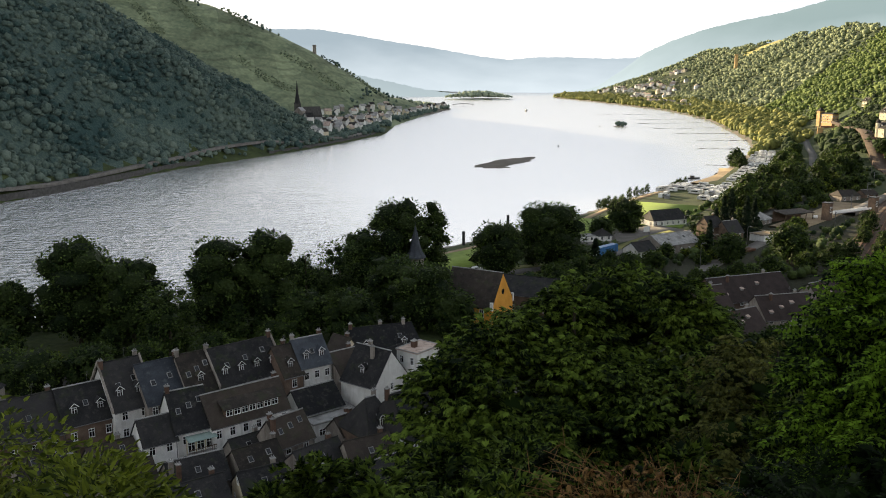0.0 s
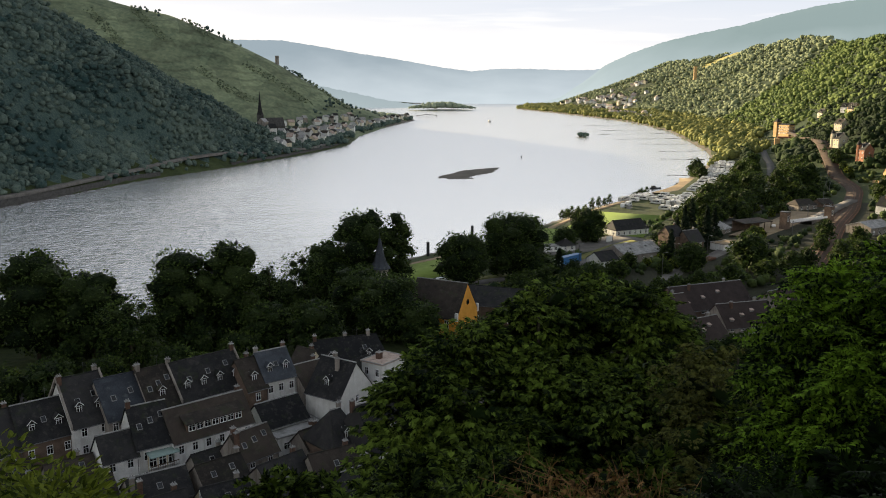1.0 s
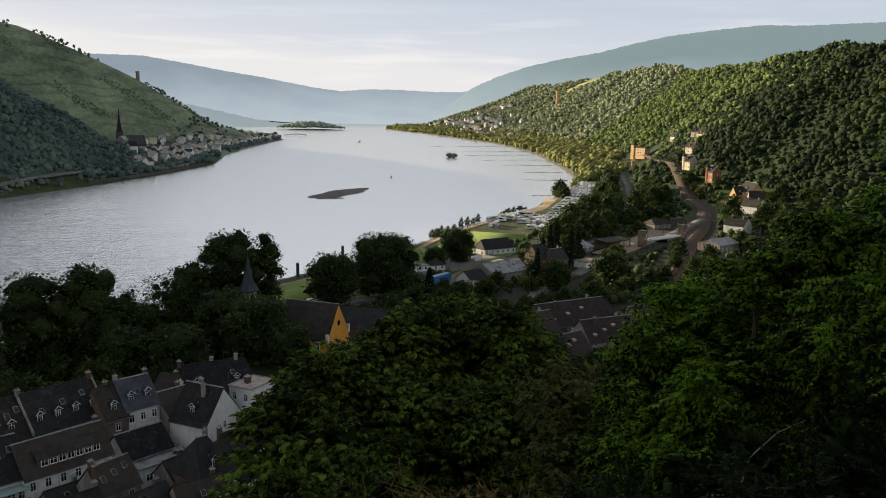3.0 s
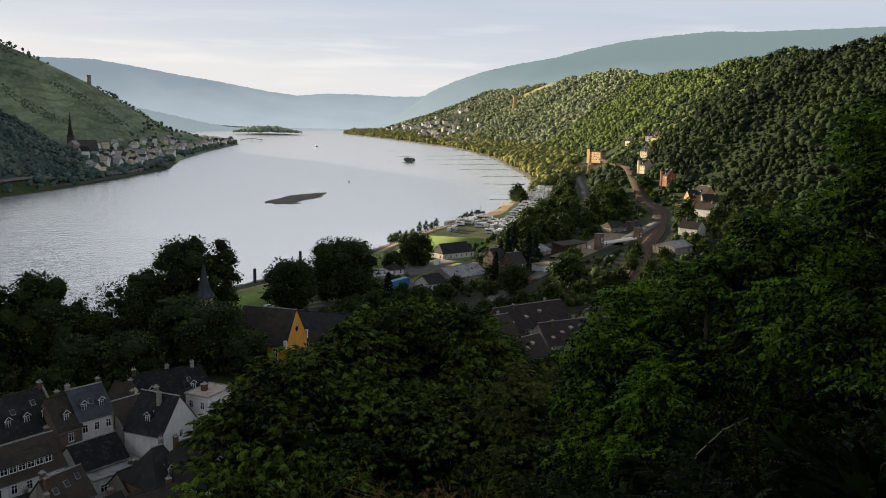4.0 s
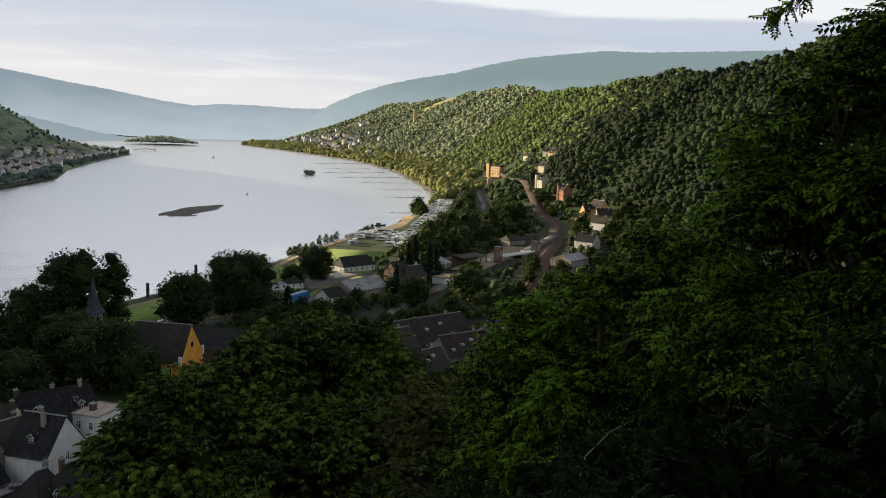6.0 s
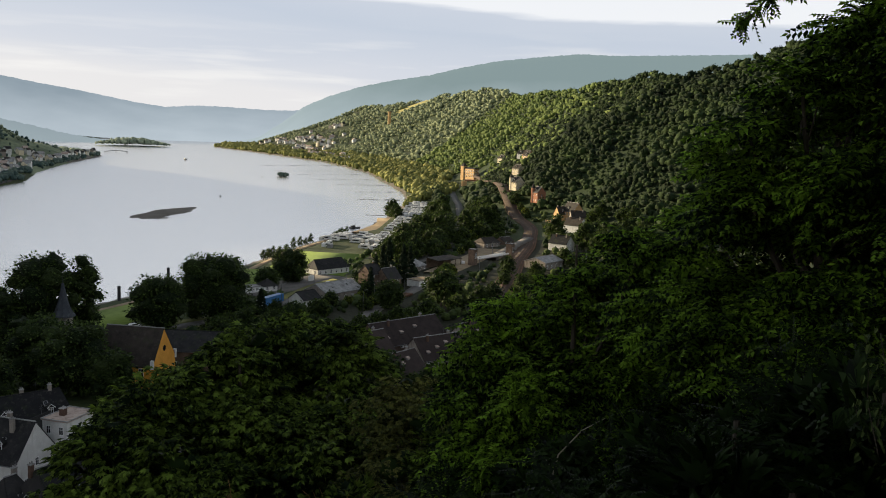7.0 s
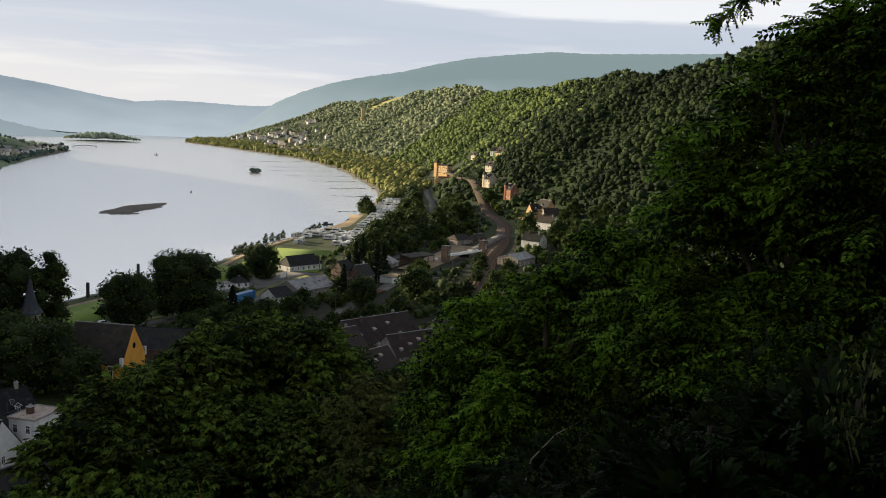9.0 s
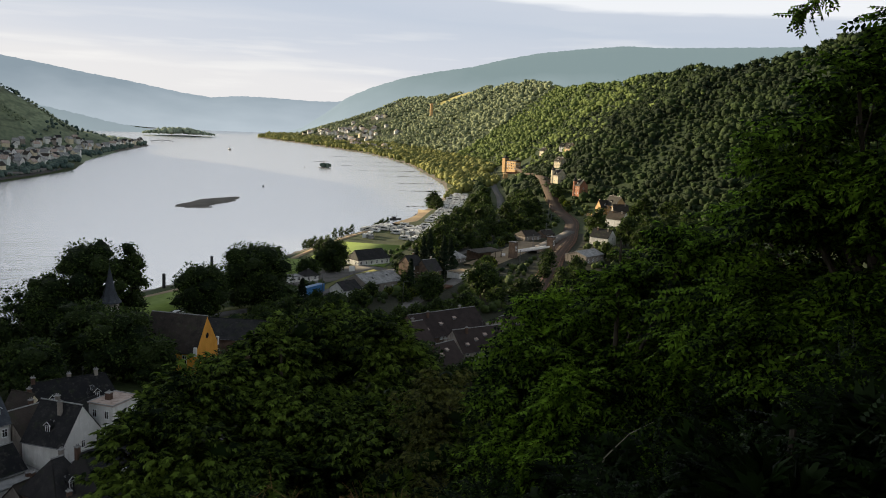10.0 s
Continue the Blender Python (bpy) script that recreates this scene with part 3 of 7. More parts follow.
def leaves(name, places, ways, sizes, kind, material, parent=None):
    t = leaf_template(kind)
    c, q = len(places), len(t)
    way = ways / np.linalg.norm(ways, axis=1, keepdims=True)
    side = np.cross(way, np.array([0, 0, 1.0]) + rng.normal(0, 0.45, (c, 3)))
    side /= np.linalg.norm(side, axis=1, keepdims=True) + 1e-9
    up = np.cross(side, way)
    flat = t.reshape(-1, 3)
    verts = places[:, None] + sizes[:, None, None] * (flat[None, :, 0:1] * side[:, None] + flat[None, :, 1:2] * way[:, None] + flat[None, :, 2:3] * up[:, None])
    faces = np.arange(c * q * 4).reshape(-1, 4)
    return arrays(name, verts.reshape(-1, 3), faces, material, parent)


def ball_points(c):
    v = rng.normal(0, 1, (c, 3))
    return v / np.linalg.norm(v, axis=1, keepdims=True)


def leaf_tree(name, base, lobes, count, size, kind, material, label, category="tree", trunk=0.25, droop=0.25, shell=0.62, limbs=True, bark="bark", clumps=0, core=0.62, core_mat="leaf_shaded", limb_most=99, pads=0, reach=1.0):
    """A tree with a tapered trunk, a limb into every lobe of its crown, and many separate leaves on the lobes."""
    bx, by, bz = base
    t = thing(name, pose(bx, by, bz), label, category)
    lobes = [(x - bx, y - by, z - bz, r) for x, y, z, r in lobes]
    wood = bmesh.new()
    cx, cy = np.mean([l[0] for l in lobes]), np.mean([l[1] for l in lobes])
    zs = [l[2] for l in lobes]
    fork = Vector((cx * 0.35, cy * 0.35, max(0.6, min(zs) * 0.55)))
    crown_top = Vector((cx * 0.8, cy * 0.8, max(zs)))
    tube(wood, [(0, 0, -0.6), (cx * 0.1, cy * 0.1, fork.z * 0.5), fork, fork.lerp(crown_top, 0.5), crown_top], [trunk * 1.25, trunk, trunk * 0.85, trunk * 0.5, trunk * 0.15])
    part("trunk", wood, M[bark], t)
    if limbs:
        for x, y, z, r in lobes[:limb_most]:
            b = bmesh.new()
            end = Vector((x, y, z))
            start = fork.lerp(crown_top, min(0.8, max(0.0, (z - fork.z) / max(0.5, crown_top.z - fork.z) * 0.5)))
            mid = start.lerp(end, 0.5) + Vector((0, 0, -0.06 * (end - start).length))
            tube(b, [start, mid, end, end + (end - start).normalized() * r * 0.5], [trunk * 0.45, trunk * 0.28, trunk * 0.14, trunk * 0.04], 5)
            for j in range(3):
                w = Vector(ball_points(1)[0]) * r * 0.85
                tube(b, [mid.lerp(end, 0.3 + 0.3 * j), end.lerp(end + w, 0.5), end + w], [trunk * 0.12, trunk * 0.07, trunk * 0.02], 4)
            part("limb", b, M[bark], t)
    area = np.array([l[3] ** 2 for l in lobes])
    share = (count * area / area.sum()).astype(int)
    pl, wa = [], []
    for (x, y, z, r), c in zip(lobes, share):
        if pads:
            # foliage in flat tiers, one at the end of each bough
            heads = ball_points(pads)
            heads[:, 2] = np.abs(heads[:, 2]) * 1.45 - 0.5
            own = rng.integers(0, pads, c)
            off = rng.normal(0, 1, (c, 3)) * np.array([0.30, 0.30, 0.07]) * r
            fall = np.hypot(off[:, 0], off[:, 1])
            off[:, 2] -= 0.35 * fall ** 2 / r
            pl.append(np.array([x, y, z]) + heads[own] * r * reach + off * reach)
            w = off + heads[own] * r * 0.35 + rng.normal(0, 0.14 * r, (c, 3))
            w[:, 2] = w[:, 2] * 0.4 - droop * np.linalg.norm(w, axis=1)
            wa.append(w)
            continue
        out = ball_points(c)
        if clumps:
            heads = ball_points(clumps)
            near = heads[rng.integers(0, clumps, c)]
            out = near + rng.normal(0, 0.20, (c, 3))
            out /= np.linalg.norm(out, axis=1, keepdims=True)
            bump = 1 + 0.20 * (1 - np.linalg.norm(out - near, axis=1) / 0.5)
        else:
            bump = 1 + 0.15 * np.sin(out[:, 0] * 5 + x) * np.cos(out[:, 1] * 5 + out[:, 2] * 4 + y) + 0.09 * np.sin(out[:, 0] * 11 + y) * np.sin(out[:, 1] * 9 + out[:, 2] * 10)
        rad = r * bump * (shell + (1.08 - shell) * rng.random(c) ** 0.5)
        pl.append(np.array([x, y, z]) + out * rad[:, None] * np.array([1, 1, 0.85]))
        w = out + rng.normal(0, 0.45, (c, 3))
        w[:, 2] = w[:, 2] * 0.6 - droop
        wa.append(w)
    pl, wa = np.concatenate(pl), np.concatenate(wa)
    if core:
        # a dark core in each lobe stands in for shade inside the crown
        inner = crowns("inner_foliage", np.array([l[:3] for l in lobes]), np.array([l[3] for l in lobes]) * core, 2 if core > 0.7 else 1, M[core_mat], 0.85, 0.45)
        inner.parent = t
    leaves("crown", pl, wa, size * rng.uniform(0.6, 1.25, len(pl)), kind, material, t)
    return t


# ---- the ground, the river and the distance ----
angles = np.radians(np.concatenate([np.arange(-180, -50, 2.5), np.arange(-50, 62, 0.4), np.arange(62, 180, 2.5)]))
rings = np.concatenate([[0.02], 1.2 * (4950 / 1.2) ** np.linspace(0, 1, 330)])
aa, rr = np.meshgrid(angles, rings)
gx, gy = rr * np.sin(aa) + 0.6, rr * np.cos(aa) - 1.1
gz = land(gx, gy)
na = len(angles)
i, j = np.meshgrid(np.arange(len(rings) - 1), np.arange(na), indexing="ij")
quads = np.stack([i * na + j, (i + 1) * na + j, (i + 1) * na + (j + 1) % na, i * na + (j + 1) % na], -1).reshape(-1, 4)
verts = np.stack([gx, gy, gz], -1).reshape(-1, 3)
ground = arrays("ground", verts, quads[:, ::-1], M["grass"], None, True)
tagged(ground, "green valley ground with wooded and planted slopes", "ground", kind="structure")
for extra in ("vineyard", "field", "gravel", "town_ground", "litter", "wood_left_hazed", "wood_spur_shaded"):
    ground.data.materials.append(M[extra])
mid = verts[quads].mean(1)
kinds = np.zeros(len(quads), np.int32)
mx, my, mz = mid.T
d2, _, _ = seg_dist(mx, my, RIDGES[1])
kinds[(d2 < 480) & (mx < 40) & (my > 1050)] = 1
kinds[(np.hypot((mx - 960) / 90, (my - 2570) / 34) < 1)] = 2
inl, rgt = inland(mx, my)
kinds[(inl < 7) & (rgt | (my > 1600))] = 3
kinds[(mx > -95) & (mx < 20) & (my > 105) & (my < 192) & (mz < 12)] = 4
kinds[(np.hypot(mx, my) < 100) & (mz > 13)] = 5
kinds[rgt & (inl > 50) & (my > 340) & (my < 480) & (mx > 138) & (mx < 262) & (mz < 12)] = 5
kinds[rgt & (inl > 62) & (my > 195) & (my < 350) & (mx > 14) & (mx < 260)] = 5
d0, _, (h0, w0) = seg_dist(mx, my, RIDGES[0])
kinds[(d0 < w0) & (inl > 16)] = 6
d0, _, (h0, w0) = seg_dist(mx, my, RIDGES[2])
kinds[(d0 < w0) & (kinds != 2)] = 7
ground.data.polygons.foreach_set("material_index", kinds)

bm = bmesh.new()
bmesh.ops.create_grid(bm, x_segments=2, y_segments=2, size=4900)
river = link_mesh("water", bm, M["water"])
tagged(river, "wide pale river reflecting the bright sky", "river", kind="structure")


def far_ridge(name, knots, dist, depth, material, label, jag):
    """A far wooded ridge: a rounded crest along knots of (bearing, height), with a slope before and behind."""
    az = np.arange(knots[0][0], knots[-1][0], 0.08)
    h = np.interp(az, [q[0] for q in knots], [q[1] for q in knots])
    rise = jag * (np.sin(az * 7.1) + 0.7 * np.sin(az * 17.3 + 1) + 0.5 * np.sin(az * 29.0))
    rows = []
    for k, z in ((-1.0, -0.02), (-0.66, 0.34), (-0.33, 0.72), (-0.12, 0.93), (0, 1.0), (0.3, 0.8)):
        r = dist + k * depth
        rows.append(np.stack([r * np.sin(np.radians(az)), r * np.cos(np.radians(az)), h * z + (rise if z == 1.0 else 0)], 1))
    c = len(az)
    i, j = np.meshgrid(np.arange(len(rows) - 1), np.arange(c - 1), indexing="ij")
    q = np.stack([i * c + j, i * c + j + 1, (i + 1) * c + j + 1, (i + 1) * c + j], -1).reshape(-1, 4)
    return tagged(arrays(name, np.concatenate(rows), q, material, None, True), label, "mountain ridge", kind="structure")


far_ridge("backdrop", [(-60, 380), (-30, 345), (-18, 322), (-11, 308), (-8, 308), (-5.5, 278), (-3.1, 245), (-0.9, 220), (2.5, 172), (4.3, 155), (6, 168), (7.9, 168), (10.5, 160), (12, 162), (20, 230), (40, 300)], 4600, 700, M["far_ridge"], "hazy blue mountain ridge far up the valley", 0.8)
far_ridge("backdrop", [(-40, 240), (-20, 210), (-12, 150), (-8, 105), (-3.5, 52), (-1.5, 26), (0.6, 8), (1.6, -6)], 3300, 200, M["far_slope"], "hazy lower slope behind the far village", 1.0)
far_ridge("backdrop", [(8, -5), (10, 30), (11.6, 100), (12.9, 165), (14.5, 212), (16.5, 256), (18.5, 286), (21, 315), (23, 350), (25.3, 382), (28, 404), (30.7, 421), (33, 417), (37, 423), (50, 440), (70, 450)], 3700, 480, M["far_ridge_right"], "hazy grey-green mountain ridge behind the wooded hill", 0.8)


# ---- woods on the slopes ----
def scatter(x0, x1, y0, y1, step, keep):
    """Places on a shaken grid, where keep(x, y) holds."""
    px, py = np.meshgrid(np.arange(x0, x1, step), np.arange(y0, y1, step))
    px, py = px.ravel() + rng.uniform(-0.45, 0.45, px.size) * step, py.ravel() + rng.uniform(-0.45, 0.45, px.size) * step
    ok = keep(px, py)
    return px[ok], py[ok]


CLEARINGS = [(504, 1168, 26), (486, 1092, 34), (470, 1050, 26), (344, 634, 13), (335, 566, 17), (331, 548, 12), (309, 514, 12), (251, 432, 12), (352, 690, 11), (497, 1021, 12), (477, 926, 12), (424, 809, 12), (440, 840, 11),
             (388, 760, 11), (566, 1700, 16), (325, 575, 10), (318, 590, 10), (416, 796, 9), (378, 748, 9), (330, 625, 10), (322, 560, 12), (462, 905, 14)]


pick = random.Random(5)
VILLAGE = []
for x0, y0, x1, y1, c in ((590, 2960, 690, 2700, 24), (640, 2800, 740, 2560, 18), (600, 2650, 640, 2440, 22), (570, 2260, 600, 2080, 18), (660, 2540, 720, 2380, 12), (545, 1960, 590, 1840, 6), (700, 2900, 800, 2720, 8)):
    for q in range(c):
        k = pick.random()
        VILLAGE.append((x0 - 42 + (x1 - x0) * k + pick.uniform(-24, 24), y0 + (y1 - y0) * k + pick.uniform(-24, 24)))


def clear(px, py):
    ok = np.ones(px.shape, bool)
    for x, y, r in CLEARINGS:
        ok &= np.hypot(px - x, py - y) > r
    for x, y in VILLAGE:
        # open ground round the house and towards the camera, so that it shows
        ok &= np.hypot(px - x + 8, (py - y + 26) * 0.45) > 19
    return ok


def bearing(px, py):
    return np.degrees(np.arctan2(px, py))


def on_ridge(px, py, i, reach):
    d, _, (h, w) = seg_dist(px, py, RIDGES[i])
    return d < w * reach


def patch(px, py, step):
    """A slow change over the slope, from 0 to 1: stands of taller and lower trees."""
    return 0.5 + 0.25 * np.sin(px / step + 1.9 * np.sin(py / step * 0.83)) + 0.25 * np.sin(py / step * 1.31 + 1.3 * np.cos(px / step * 0.71))


def wood(name, px, py, lo, hi, level, material, label, sink=0.25, squash=1.0, tufts=0, stands=0.0):
    tall = patch(px, py, 23.0)
    r = (lo + (hi - lo) * rng.random(len(px)) ** 1.4) * (1 + stands * (tall - 0.5))
    z = land(px, py) + r * (1 - sink) * 0.9 + stands * 5.0 * (patch(px, py, 31.0) - 0.35)
    ob = crowns(name, np.stack([px, py, z], 1), r, level, material, squash, 0.34, tufts)
    return tagged(ob, label, "forest", kind="stuff")


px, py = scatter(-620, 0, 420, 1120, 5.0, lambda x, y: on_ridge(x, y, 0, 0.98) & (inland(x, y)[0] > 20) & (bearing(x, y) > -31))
wood("forest", px, py, 2.0, 5.2, 1, M["wood_left_hazed"], "wooded slope above the far bank, bluish haze put into its green", 0.75, 0.85, 56, 0.6)
# shaded leaf colour nearer the camera, sunlit colour beyond, mixed at the border
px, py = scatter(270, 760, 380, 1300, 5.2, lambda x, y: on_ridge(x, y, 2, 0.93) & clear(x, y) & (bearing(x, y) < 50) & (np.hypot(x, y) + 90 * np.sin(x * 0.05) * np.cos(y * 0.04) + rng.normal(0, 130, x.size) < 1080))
wood("forest", px, py, 1.8, 5.6, 1, M["wood_spur_shaded"], "wooded hillside above the railway, shade painted into its green", 0.58, 0.78, 110, 0.7)
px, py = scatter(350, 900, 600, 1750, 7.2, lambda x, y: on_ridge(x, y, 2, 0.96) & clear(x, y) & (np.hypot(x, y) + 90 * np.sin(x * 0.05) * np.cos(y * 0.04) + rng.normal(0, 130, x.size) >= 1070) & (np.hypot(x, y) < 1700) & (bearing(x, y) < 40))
wood("forest", px, py, 2.4, 6.4, 1, M["wood_right_lit"], "wooded hillside above the village, sunlight painted into its green", 0.56, 0.70, 46, 0.7)
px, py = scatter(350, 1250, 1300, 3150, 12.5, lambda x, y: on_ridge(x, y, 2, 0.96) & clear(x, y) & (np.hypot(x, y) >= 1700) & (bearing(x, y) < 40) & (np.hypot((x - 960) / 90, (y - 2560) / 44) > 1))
wood("forest", px, py, 4.2, 8.5, 1, M["wood_far_hazed"], "woods on the far hillside, paled by painted haze", 0.56, 0.66, 16, 0.6)
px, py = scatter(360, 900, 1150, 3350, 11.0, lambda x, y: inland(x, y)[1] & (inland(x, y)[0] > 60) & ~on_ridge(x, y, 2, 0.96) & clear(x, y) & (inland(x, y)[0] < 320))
wood("forest", px, py, 4.0, 8.0, 1, M["wood_shore_lit"], "pale green trees on the valley floor upstream", 0.4, 1.0, 40)
px, py = scatter(150, 700, 640, 3300, 9.0, lambda x, y: inland(x, y)[1] & (inland(x, y)[0] > 6) & (inland(x, y)[0] < 10 + 62 * smooth(760, 1000, y)) & (y > 760))
wood("forest", px, py, 3.6, 7.0, 1, M["wood_shore_lit"], "riverside trees along the bank, yellow sunlight put into their green", tufts=54, stands=0.6)
px, py = scatter(-330, 60, 400, 2000, 6.5, lambda x, y: ~inland(x, y)[1] & (inland(x, y)[0] > np.where(y > 640, 3.5, 9)) & (inland(x, y)[0] < 26) & (np.sin(x * 0.11) + np.sin(y * 0.037) > -0.9))
wood("forest", px, py, 1.6, 4.0, 1, M["wood_left_hazed"], "dark bushes along the far bank road")
px, py = scatter(-700, -60, 1560, 1730, 9, lambda x, y: (seg_dist(x, y, RIDGES[1])[0] < 22) & (np.sin(x * 0.05) + np.sin(y * 0.13 + x * 0.021) + 2 * rng.random(x.size) > 1.9))
wood("forest", px, py, 1.6, 4.4, 1, M["wood_left_hazed"], "trees along the vineyard ridge", 0.5, 1.0, 40)
px, py = scatter(-600, -60, 1160, 1690, 5.0, lambda x, y: (np.sin(x * 0.034 + y * 0.05 + 1.5 * np.sin(x * 0.013)) > 0.72) & (np.sin(x * 0.027 - y * 0.019) + 0.7 * rng.random(x.size) > 0.15) & (inland(x, y)[0] > 60) & (bearing(x, y) > -24))
wood("forest", px, py, 1.4, 3.0, 1, M["wood_vine"], "hedges in dark bands between the vineyards", 0.6, 0.8, 24)
px, py = scatter(-240, 10, 930, 1900, 9, lambda x, y: ~inland(x, y)[1] & (inland(x, y)[0] > 14) & (inland(x, y)[0] < 120) & (rng.random(x.size) > 0.84))
wood("forest", px, py, 2.0, 4.4, 1, M["wood_left_hazed"], "garden trees of the far village", tufts=20)


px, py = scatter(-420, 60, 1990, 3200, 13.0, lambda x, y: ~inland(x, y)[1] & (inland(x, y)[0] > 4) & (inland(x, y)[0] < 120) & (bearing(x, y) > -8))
wood("forest", px, py, 3.5, 7.5, 1, M["wood_island_hazed"], "hazy pale trees on the far bank upstream", 0.3, 0.8, 6)


# ---- the old town below ----
MADE = {}


def shared(key, fn):
    """One mesh for alike pieces: built at the first call, then reused."""
    if key not in MADE:
        bm = bmesh.new()
        fn(bm)
        me = bpy.data.meshes.new(key)
        bm.to_mesh(me)
        bm.free()
        MADE[key] = me
    return MADE[key]


def lattice(bm, xs, zs, holes, y0, y1):
    """One connected frame of bars: the cells of a grid, but for those left open."""
    nx, nz = len(xs) - 1, len(zs) - 1
    solid = {(i, j) for i in range(nx) for j in range(nz)} - set(holes)
    vs = {}

    def v(i, j, y):
        if (i, j, y) not in vs:
            vs[i, j, y] = bm.verts.new((xs[i], y, zs[j]))
        return vs[i, j, y]
    for i, j in solid:
        bm.faces.new((v(i, j, y0), v(i + 1, j, y0), v(i + 1, j + 1, y0), v(i, j + 1, y0)))
        bm.faces.new((v(i, j + 1, y1), v(i + 1, j + 1, y1), v(i + 1, j, y1), v(i, j, y1)))
        for di, dj, a, c in ((-1, 0, (i, j), (i, j + 1)), (1, 0, (i + 1, j + 1), (i + 1, j)), (0, -1, (i + 1, j), (i, j)), (0, 1, (i, j + 1), (i + 1, j + 1))):
            if (i + di, j + dj) not in solid:
                bm.faces.new((v(*a, y0), v(*c, y0), v(*c, y1), v(*a, y1)))


def window_frame_shape(bm):
    lattice(bm, (-0.5, -0.42, -0.035, 0.035, 0.42, 0.5), (-0.05, 0.06, 0.64, 0.68, 0.94, 1.0), ((1, 1), (3, 1), (1, 3), (3, 3)), -0.07, 0.02)


def window_pane_shape(bm):
    box(bm, -0.44, 0.44, -0.028, -0.004, 0.03, 0.96)


def piece(name, me, material, parent, m, label=""):
    ob = new(name, me)
    if not me.materials:
        me.materials.append(material)
    ob.parent = parent
    ob.matrix_local = m
    if label:
        ob["label"] = label
    return ob


def window(parent, x, y, z, rz=0.0, w=1.0, h=1.4):
    """A casement on a wall that faces -y before the turn by rz; z is the sill's height."""
    f = piece("window", shared("window_frame", window_frame_shape), M["white_paint"], parent, pose(x, y, z, 0, 0, rz) @ Matrix.Diagonal((w, 1, h, 1)))
    piece("pane", shared("window_pane", window_pane_shape), M["glass"], f, Matrix.Identity(4))
    return f


def chimney(parent, x, y, z0, z1, w=0.7, d=0.6, wall="old_brick"):
    b = bmesh.new()
    box(b, x - w / 2, x + w / 2, y - d / 2, y + d / 2, z0, z1)
    c = part("chimney", b, M[wall], parent)
    b = bmesh.new()
    box(b, x - w / 2 - 0.08, x + w / 2 + 0.08, y - d / 2 - 0.08, y + d / 2 + 0.08, z1 + 0.004, z1 + 0.16)
    for s in (-0.18, 0.18):
        tube(b, [(x + s, y, z1 + 0.15), (x + s, y, z1 + 0.5)], [0.11, 0.09], 8)
    part("cap", b, M["lead"], c)


def house(name, x, y, rot, length, depth, ground_z, eave, ridge, wall="plaster", roof="slate", label="", storeys=2, bays=0, dormers=0, skylights=0, chimneys=((0.3, 0.1),),
          gables=0, firewalls=False, verge=0.18, hip=0.0, group="houses of the old town", front=True, category="house", detail=True):
    """A house with its ridge along x and its eaves to -y and +y: walls, two roof slopes, windows, dormers, chimneys, gutter."""
    t = thing(name, pose(x, y, ground_z, 0, 0, rot), label, category, group)
    L, D, e, r = length / 2, depth / 2, eave - ground_z, ridge - ground_z
    b = bmesh.new()
    if hip:
        box(b, -L, L, -D, D, -1.0, e)
    else:
        prism(b, [(-D, -1.0), (D, -1.0), (D, e), (0, r - 0.06), (-D, e)], -L, L)
    part("wall", b, M[wall], t)
    k = (r - e) / D
    if hip:
        for s in (-1, 1):
            b = bmesh.new()
            z0 = e - 0.38 * k
            lo = [b.verts.new(p) for p in ((s * (L + verge), -D - 0.38, z0), (s * (L + verge), D + 0.38, z0), (s * (L - hip), 0, r))]
            hi = [b.verts.new((p.co[0] + s * 0.1, p.co[1], p.co[2] + 0.19)) for p in lo]
            b.faces.new(lo), b.faces.new(hi[::-1])
            for q in range(3):
                b.faces.new((lo[q], hi[q], hi[(q + 1) % 3], lo[(q + 1) % 3]))
            bmesh.ops.recalc_face_normals(b, faces=b.faces)
            part("hip", b, M[roof], t)
    o = 0.38
    th = 0.2
    for s in (-1, 1):
        b = bmesh.new()
        y0, z0 = s * (D + o), e - o * k
        if hip:
            pts = [(-L - verge, y0, z0), (L + verge, y0, z0), (L - hip, 0, r), (-L + hip, 0, r)]
            lo = [b.verts.new(p) for p in pts]
            hi = [b.verts.new((p[0], p[1], p[2] + th)) for p in pts]
            b.faces.new(lo), b.faces.new(hi[::-1])
            for q in range(4):
                b.faces.new((lo[q], hi[q], hi[(q + 1) % 4], lo[(q + 1) % 4]))
            bmesh.ops.recalc_face_normals(b, faces=b.faces)
        else:
            prism(b, [(y0, z0), (0, r), (0, r + th), (y0, z0 + th)], -L - verge, L + verge)
        part("roof", b, M[roof], t)
    b = bmesh.new()
    tube(b, [(-L - verge + hip, 0, r + th), (L + verge - hip, 0, r + th)], [0.13, 0.13], 6)
    part("ridge_cap", b, M["lead" if hash_pick(x, y) else roof], t)
    if detail:
        b = bmesh.new()
        tube(b, [(-L - verge, -D - o - 0.07, e - o * k + 0.06), (L + verge, -D - o - 0.07, e - o * k + 0.06)], [0.08, 0.08], 6)
        tube(b, [(L - 0.2, -D - 0.08, e - 0.1), (L - 0.2, -D - 0.08, 0)], [0.05, 0.05], 6)
        part("gutter", b, M["metal"], t)
    if detail and storeys > 1 and hash_pick(y, x):
        b = bmesh.new()
        tube(b, [(L * 0.3, 0, r), (L * 0.3, 0, r + 2.2)], [0.03, 0.02], 4)
        for q in range(4):
            tube(b, [(L * 0.3 - 0.5 + 0.06 * q, 0, r + 1.5 + 0.2 * q), (L * 0.3 + 0.5 - 0.06 * q, 0, r + 1.5 + 0.2 * q)], [0.015, 0.015], 3)
        part("aerial", b, M["metal"], t)
